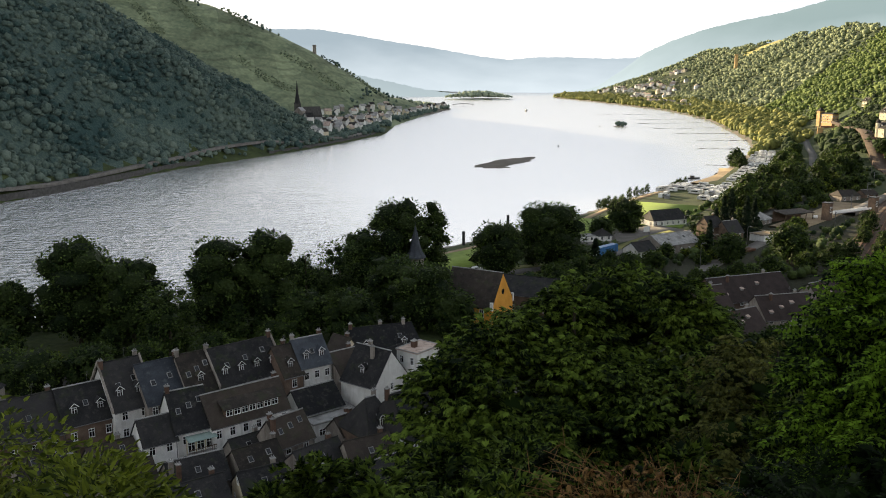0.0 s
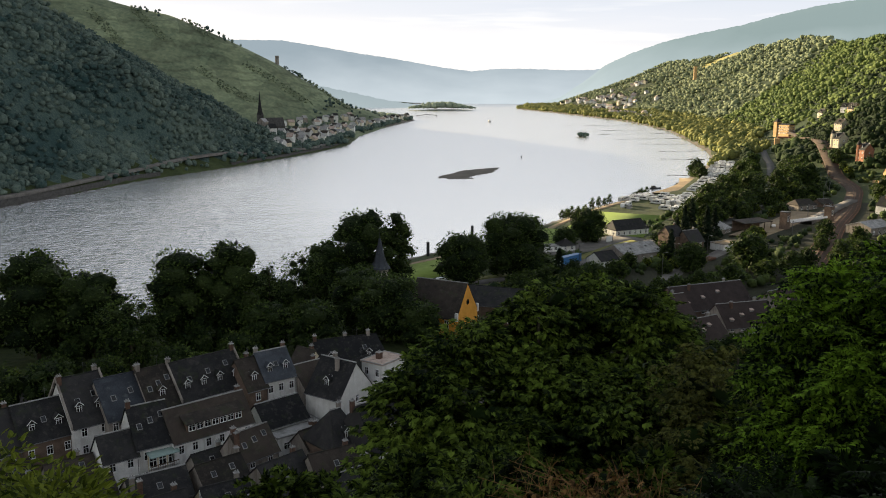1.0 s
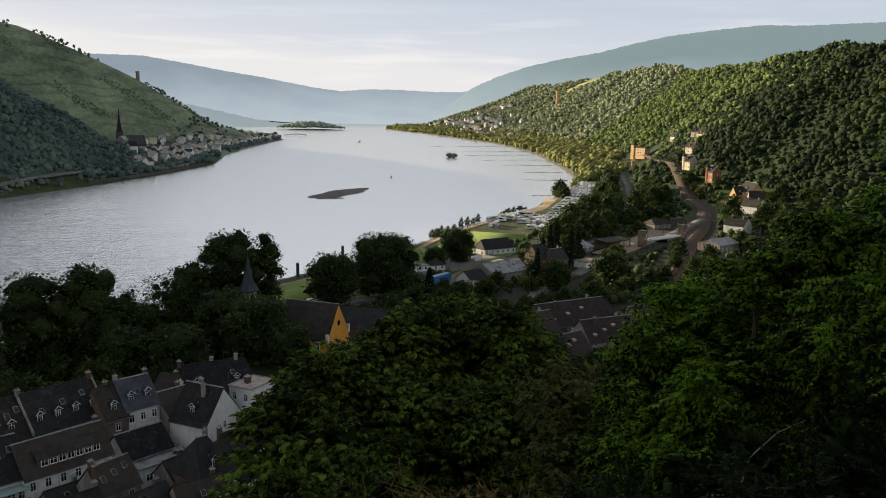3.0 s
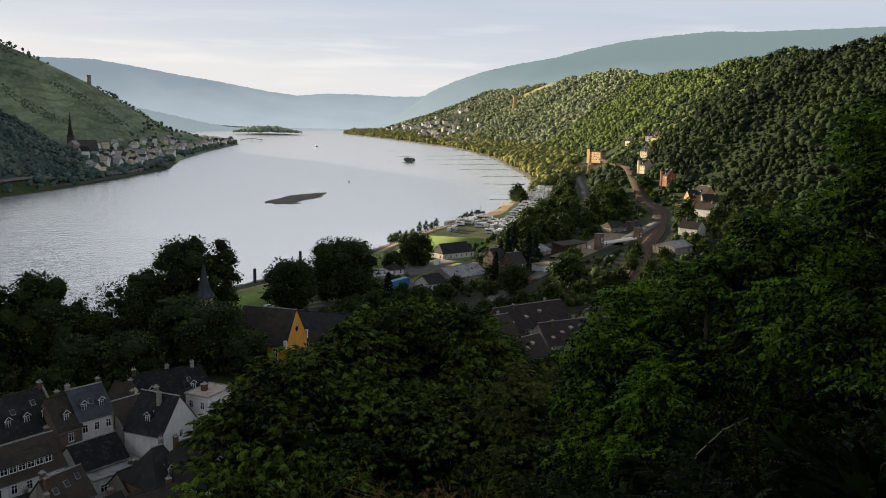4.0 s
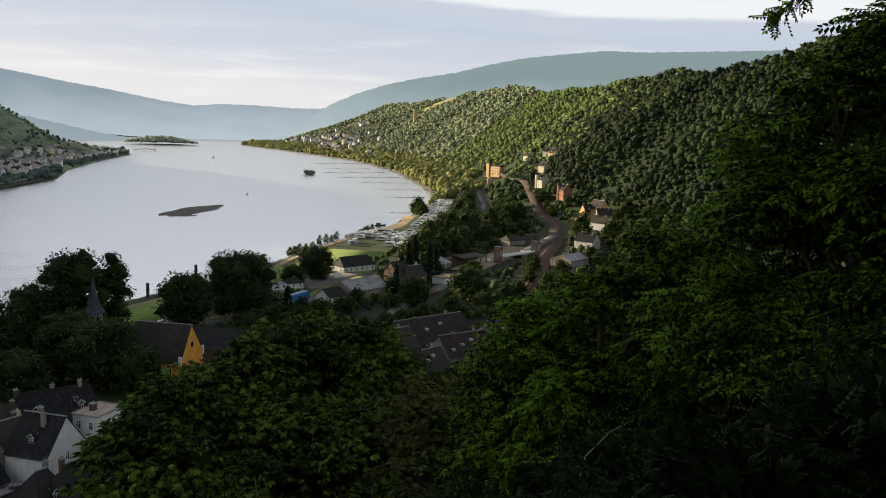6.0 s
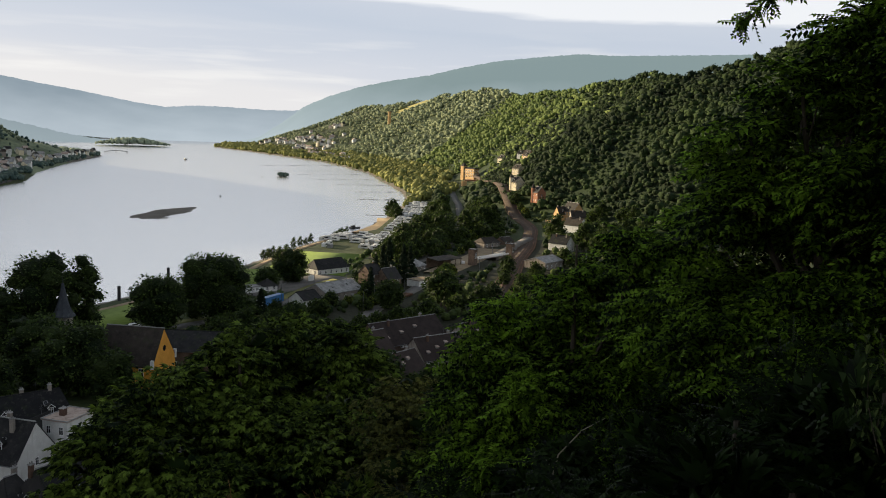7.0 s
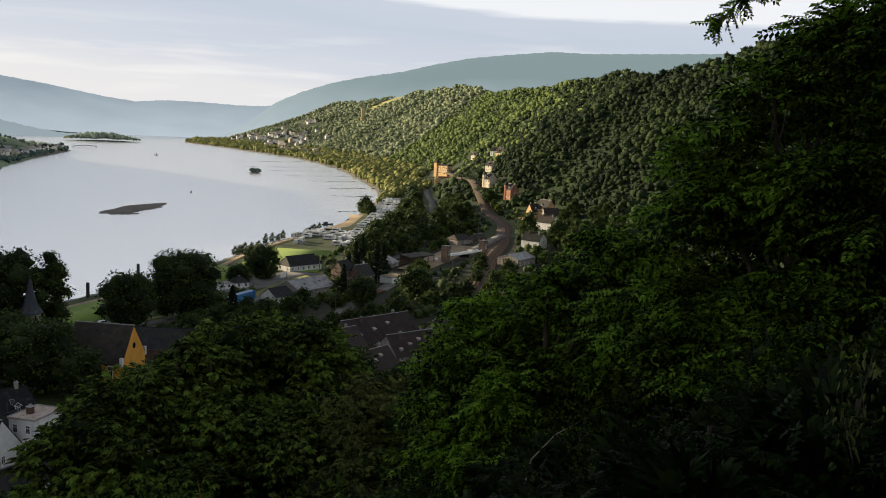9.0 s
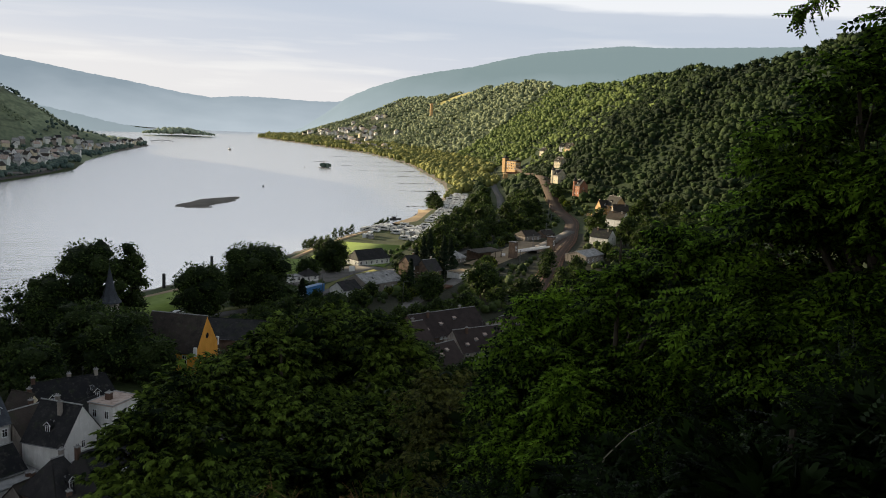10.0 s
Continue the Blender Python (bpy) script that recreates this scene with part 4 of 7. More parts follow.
    if firewalls:
        for s in (-1, 1):
            b = bmesh.new()
            prism(b, [(-D - 0.25, e - 0.3), (0, r + 0.1), (D + 0.25, e - 0.3), (D + 0.25, e + 0.35), (0, r + 0.65), (-D - 0.25, e + 0.35)], s * (L + verge + 0.02), s * (L + verge + 0.32))
            part("fire_wall", b, M["grey_plaster"], t, "weathered stepped parapet")
    step = e / storeys
    if bays and front:
        for row in range(storeys):
            for c in range(bays):
                window(t, -L + length * (c + 0.5) / bays, -D - 0.01, row * step + min(1.0, step * 0.35), 0, 1.0, min(1.5, step * 0.52))
    for row in range(gables):
        for s in (-1, 1):
            for c in ((-0.28, 0.28) if row < gables - 1 or gables == 1 else (0.0,)):
                window(t, s * (L + 0.01), c * depth, row * step + 1.0, 90 * s, 0.9, 1.4)
    for c in range(dormers):
        xx = -L + length * (c + 0.5) / dormers
        yy, zz = -D * 0.72, e + (0.28 * D) * k
        b = bmesh.new()
        prism(b, [(xx - 0.6, zz - 0.3), (xx + 0.6, zz - 0.3), (xx + 0.6, zz + 1.1), (xx, zz + 1.65), (xx - 0.6, zz + 1.1)], yy - 0.05, yy + 1.5 / max(k, 0.5), axis="y")
        dm = part("dormer", b, M[roof], t)
        for s in (-1, 1):
            b = bmesh.new()
            prism(b, [(xx + s * 0.75, zz + 1.0), (xx, zz + 1.72), (xx, zz + 1.84), (xx + s * 0.75, zz + 1.12)], yy - 0.22, yy + 1.9 / max(k, 0.5), axis="y")
            part("dormer_roof", b, M[roof], dm)
        b = bmesh.new()
        tube(b, [(xx - 0.78, yy - 0.24, zz + 1.08), (xx, yy - 0.24, zz + 1.82), (xx + 0.78, yy - 0.24, zz + 1.08)], [0.06, 0.06, 0.06], 4)
        part("verge_board", b, M["white_paint"], dm)
        f = piece("dormer_window", shared("window_frame", window_frame_shape), M["white_paint"], dm, pose(xx, yy - 0.06, zz - 0.05) @ Matrix.Diagonal((0.9, 1, 1.15, 1)))
        b = bmesh.new()
        box(b, xx - 0.38, xx + 0.38, yy - 0.09, yy - 0.062, zz, zz + 1.05)
        part("dormer_pane", b, M["glass"], dm)
    for c in range(skylights):
        xx = -L + length * (c + 0.65) / (skylights + 0.3)
        f = 0.45 + 0.2 * ((c * 7) % 3) / 2
        yy, zz = -D * (1 - f), e + f * D * k + th
        m = Matrix.Translation((xx, yy, zz + 0.12)) @ Matrix.Rotation(math.atan(k), 4, "X")
        b = bmesh.new()
        box(b, -0.42, 0.42, -0.55, 0.55, -0.05, 0.07, m)
        sk = part("skylight", b, M["lead"], t)
        b = bmesh.new()
        box(b, -0.34, 0.34, -0.46, 0.46, 0.074, 0.09, m)
        part("skylight_pane", b, M["glass"], sk)
    for cx, cy in chimneys:
        zc = r - abs(cy) * 2 * D * k * 0.5
        chimney(t, cx * length, cy * depth, zc - 0.8, max(zc + 1.1, r + 0.7), wall="old_brick" if hash_pick(x + cx, y) else "grey_plaster")
    return t


def hash_pick(x, y):
    return (int(abs(x) * 13 + abs(y) * 7) % 2) == 0


G = 7.0
R40 = 40.0
house("town_house", -69.8, 135.2, R40, 9.6, 10.0, G, 14.0, 19.6, "brown_wall", "slate", "narrow dark house with a plain slate roof", 2, 3, 0, 1, ((0.42, 0.05),))
house("town_house", -62.6, 140.6, R40, 8.6, 9.2, G, 14.8, 19.9, "brown_wall", "slate", "brown walled house with slate roof and two dormers", 2, 3, 2, 1, ((0.46, 0.0),), firewalls=False)
house("town_house", -57.3, 145.0, R40, 6.7, 12.4, G, 16.0, 22.8, "plaster", "slate", "tall white house with steep slate roof between fire walls", 3, 2, 2, 2, ((-0.5, -0.05), (0.5, 0.1)), firewalls=True)
house("town_house", -51.4, 146.4, R40, 7.4, 10.6, G, 16.4, 22.1, "grey_plaster", "blue_slate", "grey house with smooth blue-grey slate roof", 3, 3, 0, 2, ((0.5, 0.0),))
house("town_house", -45.9, 149.6, R40, 6.0, 10.6, G, 16.8, 22.6, "grey_plaster", "brown_roof", "narrow house with mottled old slate roof", 3, 2, 1, 3, ((-0.45, 0.0),))
house("town_house", -38.6, 155.6, 42.0, 13.0, 10.2, G, 17.0, 22.6, "plaster", "slate", "long white house with dark slate roof and four dormers", 3, 4, 4, 3, ((-0.49, 0.05), (0.49, 0.0)), firewalls=True, gables=2)
house("town_house", -30.8, 157.0, R40, 4.2, 9.0, G, 17.0, 21.6, "brown_wall", "brown_roof", "narrow brown house with a small gable", 3, 1, 1, 1, ((0.2, 0.1),))
house("town_house", -26.6, 160.4, 37.0, 6.6, 8.0, G, 17.8, 22.2, "plaster", "blue_slate", "white house with blue-grey mansard roof and dormers", 3, 3, 2, 1, ((-0.4, 0.1), (0.45, 0.05)), gables=2)
house("town_house", -19.8, 162.4, R40, 6.4, 8.0, G, 15.5, 19.0, "grey_plaster", "brown_roof", "house with pale gable and brown roof", 2, 2, 0, 0, ((0.3, 0.1),))
house("town_house", -13.2, 157.6, -36.0, 8.6, 9.6, G, 15.4, 21.1, "plaster", "slate", "white house with steep gable and mottled slate roof", 3, 0, 1, 1, ((-0.2, 0.1), (0.1, -0.15)), gables=3, verge=0.06, firewalls=False)
house("town_house", -35.9, 144.6, R40, 15.0, 7.8, G, 13.6, 18.1, "plaster", "brown_roof", "long white house with a row of attic windows", 2, 6, 0, 0, ((0.47, 0.1),), gables=1)
house("town_house", -44.5, 140.0, 34.0, 6.4, 9.6, G, 13.8, 19.3, "plaster", "slate", "white gabled house with patched slate roof", 2, 2, 0, 3, ((-0.45, 0.0),), firewalls=False, gables=1)
house("town_house", -48.3, 135.0, 36.0, 5.7, 6.2, G, 12.9, 16.3, "plaster", "slate", "small white house with slate roof and shuttered windows", 2, 2, 0, 0, (), gables=1)
house("town_house", -5.4, 140.6, R40, 10.2, 11.2, G, 13.0, 19.3, "plaster", "slate", "big house with dark slate roof and timber front", 2, 4, 1, 2, ((-0.45, 0.08), (0.15, 0.1)), hip=0.8, gables=1)
house("town_house", -12.6, 140.6, R40, 7.0, 9.5, G, 12.2, 17.6, "brown_wall", "slate", "dark hipped house with one dormer", 2, 2, 1, 1, ((0.2, 0.1),), hip=2.6)
house("town_house", -26.8, 137.2, 46.0, 7.2, 6.6, G, 12.0, 15.7, "grey_plaster", "brown_roof", "low house with moss-grown brown roof and chimneys", 2, 2, 0, 3, ((-0.42, 0.0), (-0.46, -0.2)), gables=1)
house("town_house", -24.4, 152.4, R40, 9.0, 7.4, G, 11.8, 15.2, "plaster", "slate", "low white house with black slate roof", 1, 4, 0, 0, ())
house("town_house", -13.6, 180.6, 20.0, 17.0, 9.5, G, 13.6, 18.6, "brown_wall", "slate", "dark long house with several chimneys", 2, 5, 2, 2, ((-0.4, 0.0), (0.0, 0.05), (0.3, 0.0)), hip=1.5)
house("town_house", -21.6, 176.6, -38.0, 5.2, 5.5, G, 14.0, 17.4, "cream_plaster", "brown_roof", "small cream gabled house with two windows", 2, 1, 0, 0, ((0.2, 0.1),), gables=2)
house("town_house", -39.0, 125.6, 32.0, 9.0, 7.4, G, 10.6, 13.6, "grey_plaster", "slate", "low house with dark roof and white-capped chimneys", 1, 2, 0, 1, ((-0.44, -0.2), (-0.36, -0.42)), gables=1)
house("town_house", -30.4, 129.8, 38.0, 7.6, 7.0, G, 10.8, 13.6, "grey_plaster", "brown_roof", "low house with worn brown roof", 1, 2, 0, 2, ((0.45, 0.05),), gables=1)
house("town_house", -27.8, 122.0, 30.0, 7.2, 6.8, G, 10.6, 13.4, "cream_plaster", "slate", "low cream house with dark slate roof", 1, 2, 0, 1, ((0.3, 0.1),), gables=2)
house("town_house", -54.5, 131.6, 38.0, 7.4, 6.0, G, 10.6, 13.2, "grey_plaster", "brown_roof", "low outbuilding with rusty brown roof", 1, 2, 0, 2, ((0.2, 0.1),))
house("town_house", -64.5, 129.6, 40.0, 9.0, 6.4, G, 10.4, 13.0, "grey_plaster", "brown_roof", "low outbuilding with weathered grey-brown roof", 1, 3, 0, 2, ((0.1, 0.1),))
house("town_house", -79.0, 133.6, R40, 8.0, 9.0, G, 14.0, 19.0, "grey_plaster", "slate", "grey stone house with slate roof", 2, 3, 0, 1, ((0.4, 0.1),))
house("town_house", 4.4, 150.4, 44.0, 9.0, 9.0, G, 13.0, 18.0, "plaster", "slate", "white house with dark roof behind the trees", 2, 3, 1, 1, ((0.2, 0.1),), gables=1)
house("town_house", 2.0, 165.5, 36.0, 9.0, 8.0, G, 12.6, 17.0, "cream_plaster", "brown_roof", "cream house with brown roof", 2, 3, 1, 1, ((0.2, 0.1),), gables=1)

for x, y, rot, L, D, e, r, f in ((-20.5, 129.5, 44, 8.5, 7.0, 10.8, 13.8, "slate"), (-12.5, 131.5, 30, 8.0, 7.0, 11.0, 14.2, "brown_roof"), (-37.0, 118.0, 36, 9.0, 7.0, 10.4, 13.2, "slate"), (-49.0, 123.5, 36, 8.0, 7.0, 10.4, 13.4, "brown_roof"), (-20.0, 119.5, 34, 8.0, 7.0, 10.4, 13.6, "slate"), (-33.4, 136.2, 40, 6.0, 5.0, 10.0, 12.4, "slate"), (-8.0, 124.0, 40, 9.0, 8.0, 11.0, 14.6, "slate"), (-60.0, 122.5, 40, 9.0, 7.0, 10.6, 13.4, "slate"), (-17.5, 144.0, 44, 4.5, 5.0, 10.4, 12.8, "brown_roof")):
    house("town_house", x, y, rot, L, D, G, e, r, "grey_plaster", f, "low old house with weathered dark roof", 1, 0, 0, 1, ((0.35, 0.1),))

# a row of attic windows in the long white house's roof
attic = thing("attic_row", pose(-35.9, 144.6, G, 0, 0, R40), "long wooden attic dormer with six windows in a roof", "dormer")
b = bmesh.new()
prism(b, [(-3.3, 6.9), (-3.3, 9.0), (-0.6, 10.1), (-0.6, 8.4)], -4.8, 5.8)
part("dormer_body", b, M["wood"], attic)
b = bmesh.new()
prism(b, [(-3.75, 8.86), (-0.3, 10.2), (-0.3, 10.34), (-3.75, 9.0)], -5.1, 6.1)
part("dormer_roof", b, M["brown_roof"], attic)
for q in range(7):
    f = piece("window", shared("window_frame", window_frame_shape), M["white_paint"], attic, pose(-3.9 + q * 1.46, -3.32, 7.62) @ Matrix.Diagonal((1.25, 1, 1.1, 1)))
    piece("pane", shared("window_pane", window_pane_shape), M["glass"], f, Matrix.Identity(4))


def flat_house(name, x, y, rot, length, depth, z0, top, wall, roof, label, bays=3, rows=1, gable_rows=0):
    t = thing(name, pose(x, y, z0, 0, 0, rot), label, "house", "houses of the old town")
    L, D, h = length / 2, depth / 2, top - z0
    b = bmesh.new()
    box(b, -L, L, -D, D, -1.0, h)
    part("wall", b, M[wall], t)
    b = bmesh.new()
    box(b, -L - 0.18, L + 0.18, -D - 0.18, D + 0.18, h + 0.004, h + 0.16)
    part("roof", b, M[roof], t)
    b = bmesh.new()
    for x0, x1, y0, y1 in ((-L - 0.2, L + 0.2, -D - 0.2, -D - 0.06), (-L - 0.2, L + 0.2, D + 0.06, D + 0.2), (-L - 0.2, -L - 0.06, -D - 0.06, D + 0.06), (L + 0.06, L + 0.2, -D - 0.06, D + 0.06)):
        box(b, x0, x1, y0, y1, h + 0.164, h + 0.34)
    part("roof_edge", b, M["lead"], t)
    for r in range(rows):
        for c in range(bays):
            window(t, -L + length * (c + 0.5) / bays, -D - 0.01, r * 2.8 + 1.1 if rows > 1 else h * 0.42, 0, 1.3, 1.3)
    for r in range(gable_rows):
        for c in (-0.25, 0.25):
            window(t, L + 0.01, c * depth, h - 2.4 - r * 3.0, 90, 0.9, 1.5)
            window(t, -L - 0.01, c * depth, h - 2.4 - r * 3.0, -90, 0.9, 1.5)
    return t


kh = flat_house("flat_house", -20.9, 149.6, 38.0, 10.2, 6.2, G, 10.9, "plaster", "lead", "white flat-roofed building with small chimneys", 3, 1)
chimney(kh, -3.6, 1.6, 3.9, 5.0)
chimney(kh, 2.8, -1.2, 3.9, 4.7)
tw = flat_house("tower_house", -4.8, 161.6, 52.0, 7.0, 5.2, G, 19.8, "plaster", "pink_roof", "tall white house with flat pinkish roof", 2, 4, 2)
chimney(tw, -0.6, 0.6, 12.9, 14.2, 1.0, 0.9)
house("town_house", -10.0, 165.6, 52.0, 6.0, 5.0, G, 15.0, 18.6, "plaster", "slate", "narrow house with black roof leaning on the tall one", 2, 1, 0, 0, ())

# glazed balcony annexe
bal = thing("balcony_annexe", pose(-41.2, 136.4, G, 0, 0, 36), "two-storey annexe with green glass canopy and balcony", "annexe")
b = bmesh.new()
box(b, -2.3, 2.3, -0.4, 2.4, -1, 5.6)
part("wall", b, M["cream_plaster"], bal)
b = bmesh.new()
prism(b, [(-2.0, 5.3), (2.4, 6.1), (2.4, 6.2), (-2.0, 5.4)], -2.5, 2.5)
part("canopy", b, surface("verdigris", (0.16, 0.24, 0.22), (0.30, 0.38, 0.35), 1.0, 0.5, 0.1), bal, "pale green glass canopy")
b = bmesh.new()
box(b, -2.4, 2.4, -1.6, -0.404, 2.7, 2.85)
part("balcony_floor", b, M["lead"], bal)
for q in range(13):
    b = bmesh.new()
    box(b, -2.36 + q * 0.39, -2.31 + q * 0.39, -1.58, -1.53, 2.854, 3.75)
    part("baluster", b, M["wood"], bal)
b = bmesh.new()
box(b, -2.4, 2.4, -1.6, -1.5, 3.754, 3.86)
part("handrail", b, M["wood"], bal)
for q in (-1.6, 0.0, 1.6):
    window(bal, q, -0.41, 3.0, 0, 1.3, 1.9)
window(bal, 0.3, -0.41, 0.3, 0, 1.5, 2.0)
chimney(bal, 2.1, 0.6, 5.2, 7.6, 0.6, 0.6, "plaster")

# round wall tower at the edge of the town
tow = thing("wall_tower", pose(-80.2, 141.2, G), "old grey stone wall tower with slate cap", "tower")
b = bmesh.new()
box(b, -2.8, 2.8, -2.8, 2.8, -1, 11.5)
part("wall", b, M["stone"], tow)
b = bmesh.new()
base = [b.verts.new(p) for p in ((-3.1, -3.1, 11.5), (3.1, -3.1, 11.5), (3.1, 3.1, 11.5), (-3.1, 3.1, 11.5))]
tip = b.verts.new((0, 0, 14.6))
b.faces.new(base[::-1])
for q in range(4):
    b.faces.new((base[q], base[(q + 1) % 4], tip))
part("roof", b, M["slate"], tow)
for q in (2.0, 6.0):
    window(tow, 0.6, -2.81, q, 0, 0.7, 1.2)

# chapel with an ochre gable, and the hall behind it
ch = house("chapel", 9.4, 228.6, 150.0, 15.5, 12.4, 6.0, 12.0, 20.2, "ochre", "brown_roof", "ochre chapel with steep brown slate roof", 1, 0, 0, 0, (), 0, group="", category="chapel", verge=0.05)
for s in (-1, 1):
    pin = part("pinnacle", (lambda bb: (box(bb, -7.95, -7.2, s * 6.3 - 0.35, s * 6.3 + 0.35, 5.2, 7.4), bb)[1])(bmesh.new()), M["plaster"], ch)
b = bmesh.new()
tube(b, [(-7.70, 0, 9.2), (-7.84, 0, 9.2)], [0.75, 0.75], 14)
part("round_window", b, M["glass"], ch, "dark round window")
for q in (-4.6, -1.2, 2.2):
    window(ch, q, 6.21, 2.2, 180, 1.3, 3.0)
    window(ch, q, -6.21, 2.2, 0, 1.3, 3.0)
hall = house("parish_hall", 24.5, 241.0, -24.0, 19.0, 13.0, 6.0, 11.4, 15.4, "brown_wall", "slate", "low dark-roofed hall behind the chapel", 1, 4, 0, 0, (), 0, group="", category="hall")
b = bmesh.new()
for s in (-1, 1):
    tube(b, [(s * 9.7, -6.9, 5.3), (s * 9.7, 0, 9.66), (s * 9.7, 6.9, 5.3)], [0.1, 0.1, 0.1], 6)
part("verge_trim", b, M["lead"], hall)

spire = thing("church_tower", pose(-8.3, 254.9, 5.8), "grey stone church tower with pointed slate spire", "church tower")
b = bmesh.new()
tube(b, [(0, 0, -1), (0, 0, 12.6)], [2.45, 2.45], 8)
part("wall", b, M["stone"], spire)
b = bmesh.new()
tube(b, [(0, 0, 12.4), (0, 0, 12.8), (0, 0, 14.2), (0, 0, 16.6), (0, 0, 20.2), (0, 0, 22.8)], [3.2, 3.1, 2.1, 1.35, 0.6, 0.06], 8)
part("spire", b, M["blue_slate"], spire)
b = bmesh.new()
tube(b, [(0, 0, 22.6), (0, 0, 24.2)], [0.05, 0.04], 5)
box(b, -0.4, 0.4, -0.04, 0.04, 23.5, 23.6)
part("cross", b, M["dark_metal"], spire)
for q in range(4):
    window(spire, 2.32 * math.sin(radians(90 * q)), -2.32 * math.cos(radians(90 * q)), 9.0, 90 * q, 0.9, 2.2)

# roofs of the lower quarter towards the railway
for x, y, rot, L, D, e, r, w in ((86, 240, 20, 26, 13, 10.5, 16.0, "brown_wall"), (70, 228, 24, 15, 11, 10.5, 15.5, "brown_wall"), (90, 222, 15, 16, 11, 10.0, 15.0, "grey_plaster"), (108, 236, 30, 15, 10, 10.5, 15.4, "grey_plaster"), (74, 208, 30, 12, 9, 10.0, 14.6, "brown_wall")):
    t = house("town_house", x, y, rot, L, D, 6.8, e, r, w, "dark_tile", "broad house with dark brown tiled roof and pale vents", 2, 5, 0, 0, ((0.3, 0.08), (-0.25, -0.1)), gables=1, group="houses of the lower quarter")
    slope = (r - e) / (D / 2)
    for q in range(3):
        k = 0.25 + 0.5 * ((q * 5) % 4) / 3
        m = Matrix.Translation((-L * 0.36 + L * 0.23 * q, -D / 2 * (1 - k), e - 6.8 + k * (r - e) + 0.45)) @ Matrix.Rotation(math.atan(slope) * 0.5, 4, "X")
        b = bmesh.new()
        box(b, -0.45, 0.45, -0.4, 0.4, -0.3, 0.22, m)
        vent = part("roof_vent", b, M["lead"], t)
        b = bmesh.new()
        box(b, -0.55, 0.55, -0.5, 0.5, 0.224, 0.34, m)
        part("vent_cap", b, M["pink_roof"], vent)
house("town_house", 90.0, 203.0, 32.0, 8.0, 6.0, 7.0, 10.5, 13.6, "cream_plaster", "pink_roof", "small house with pinkish tiled roof", 1, 2, 0, 0, (), gables=1, group="houses of the lower quarter")


# ---- park trees by the river ----
def park_tree(x, y, height, radius, n=5200, material="leaf_park", label="", leaf=0.78, sparse=0.0):
    """A broad old tree: boughs in rounded masses from the ground to a domed top."""
    z = float(land(np.array([x]), np.array([y]))[0])
    lobes = []
    count = 17
    half = height * 0.46
    for q in range(count):
        k = (q + 0.5) / count
        a = 2.4 * q + x
        up = -0.85 + 1.75 * k
        wide = math.sqrt(max(0.0, 1 - min(1.0, abs(up)) ** 2.4))
        rr = min(radius, half) * (0.43 + 0.08 * math.sin(q * 2.3 + y))
        out = max(0.0, radius * wide - rr * 0.85)
        lobes.append((x + out * math.cos(a), y + out * math.sin(a), min(z + height * 0.54 + half * up, z + height - rr * 0.95), rr))
    lobes.append((x, y, z + height * 0.42, radius * 0.72))
    lobes.append((x, y, z + height * 0.66, radius * 0.66))
    return leaf_tree("park_tree", (x, y, z), lobes, n, leaf, "blade", M[material], label or "tall dark green broadleaf tree in the riverside park", trunk=0.42 + height * 0.008, droop=0.1, shell=0.7, core=0.78 - sparse, core_mat="leaf_core_shade", limb_most=6)


for x, y, h, r in ((-110, 210, 17.5, 6.2), (-94.5, 216, 27, 9.2), (-80, 214, 22, 7.6), (-120, 206, 17, 6.5), (-58, 218, 26.5, 7.8), (-46.3, 222, 27.5, 7.4),
                   (-24.5, 256, 22, 6.4), (-13.4, 262, 30, 9.2), (-3, 266, 28.5, 4.8), (-36, 214, 13, 6.0), (-24, 212, 13.5, 6.2), (-5.8, 222, 17.6, 8.2), (-14, 234, 18, 7.0), (3, 214, 12, 5.0),
                   (18.8, 292, 17.8, 8.4), (38.5, 303, 22.5, 11.6), (81, 376, 15, 7.5), (68, 362, 8.5, 4.6), (102, 300, 10, 5.0), (-60, 228, 16, 8.0), (-86, 226, 16, 9.0), (-38, 240, 14, 7.0)):
    park_tree(x, y, h * 1.05, r * 1.1, int(1800 + 70 * r * r))
for x, y, h, r in ((-67, 203, 17.6, 7.2), (-38, 232, 20, 3.2), (-30.3, 246, 20.5, 6.5)):
    park_tree(x, y, h * 1.05, r * 1.1, int(1600 + 60 * r * r), "leaf_park", "loose tall park tree with sky showing through", 0.65, 0.36)
for x, y, h, r in ((-88, 176, 9, 7.5), (-98, 182, 8, 7.0), (-77, 180, 9.5, 6.0), (-107, 174, 9, 7.0), (-68, 188, 7.5, 4.5), (-55, 196, 7.5, 5.0), (-48, 192, 6.5, 4.0), (-41, 205, 8, 5.5), (-34, 190, 7, 3.6), (-118, 186, 10, 7.0), (-60, 176, 6, 3.5)):
    park_tree(x, y, h, r, 2600, "leaf_valley" if hash_pick(x, y) else "leaf_park", "round garden tree behind the old houses", 0.65)


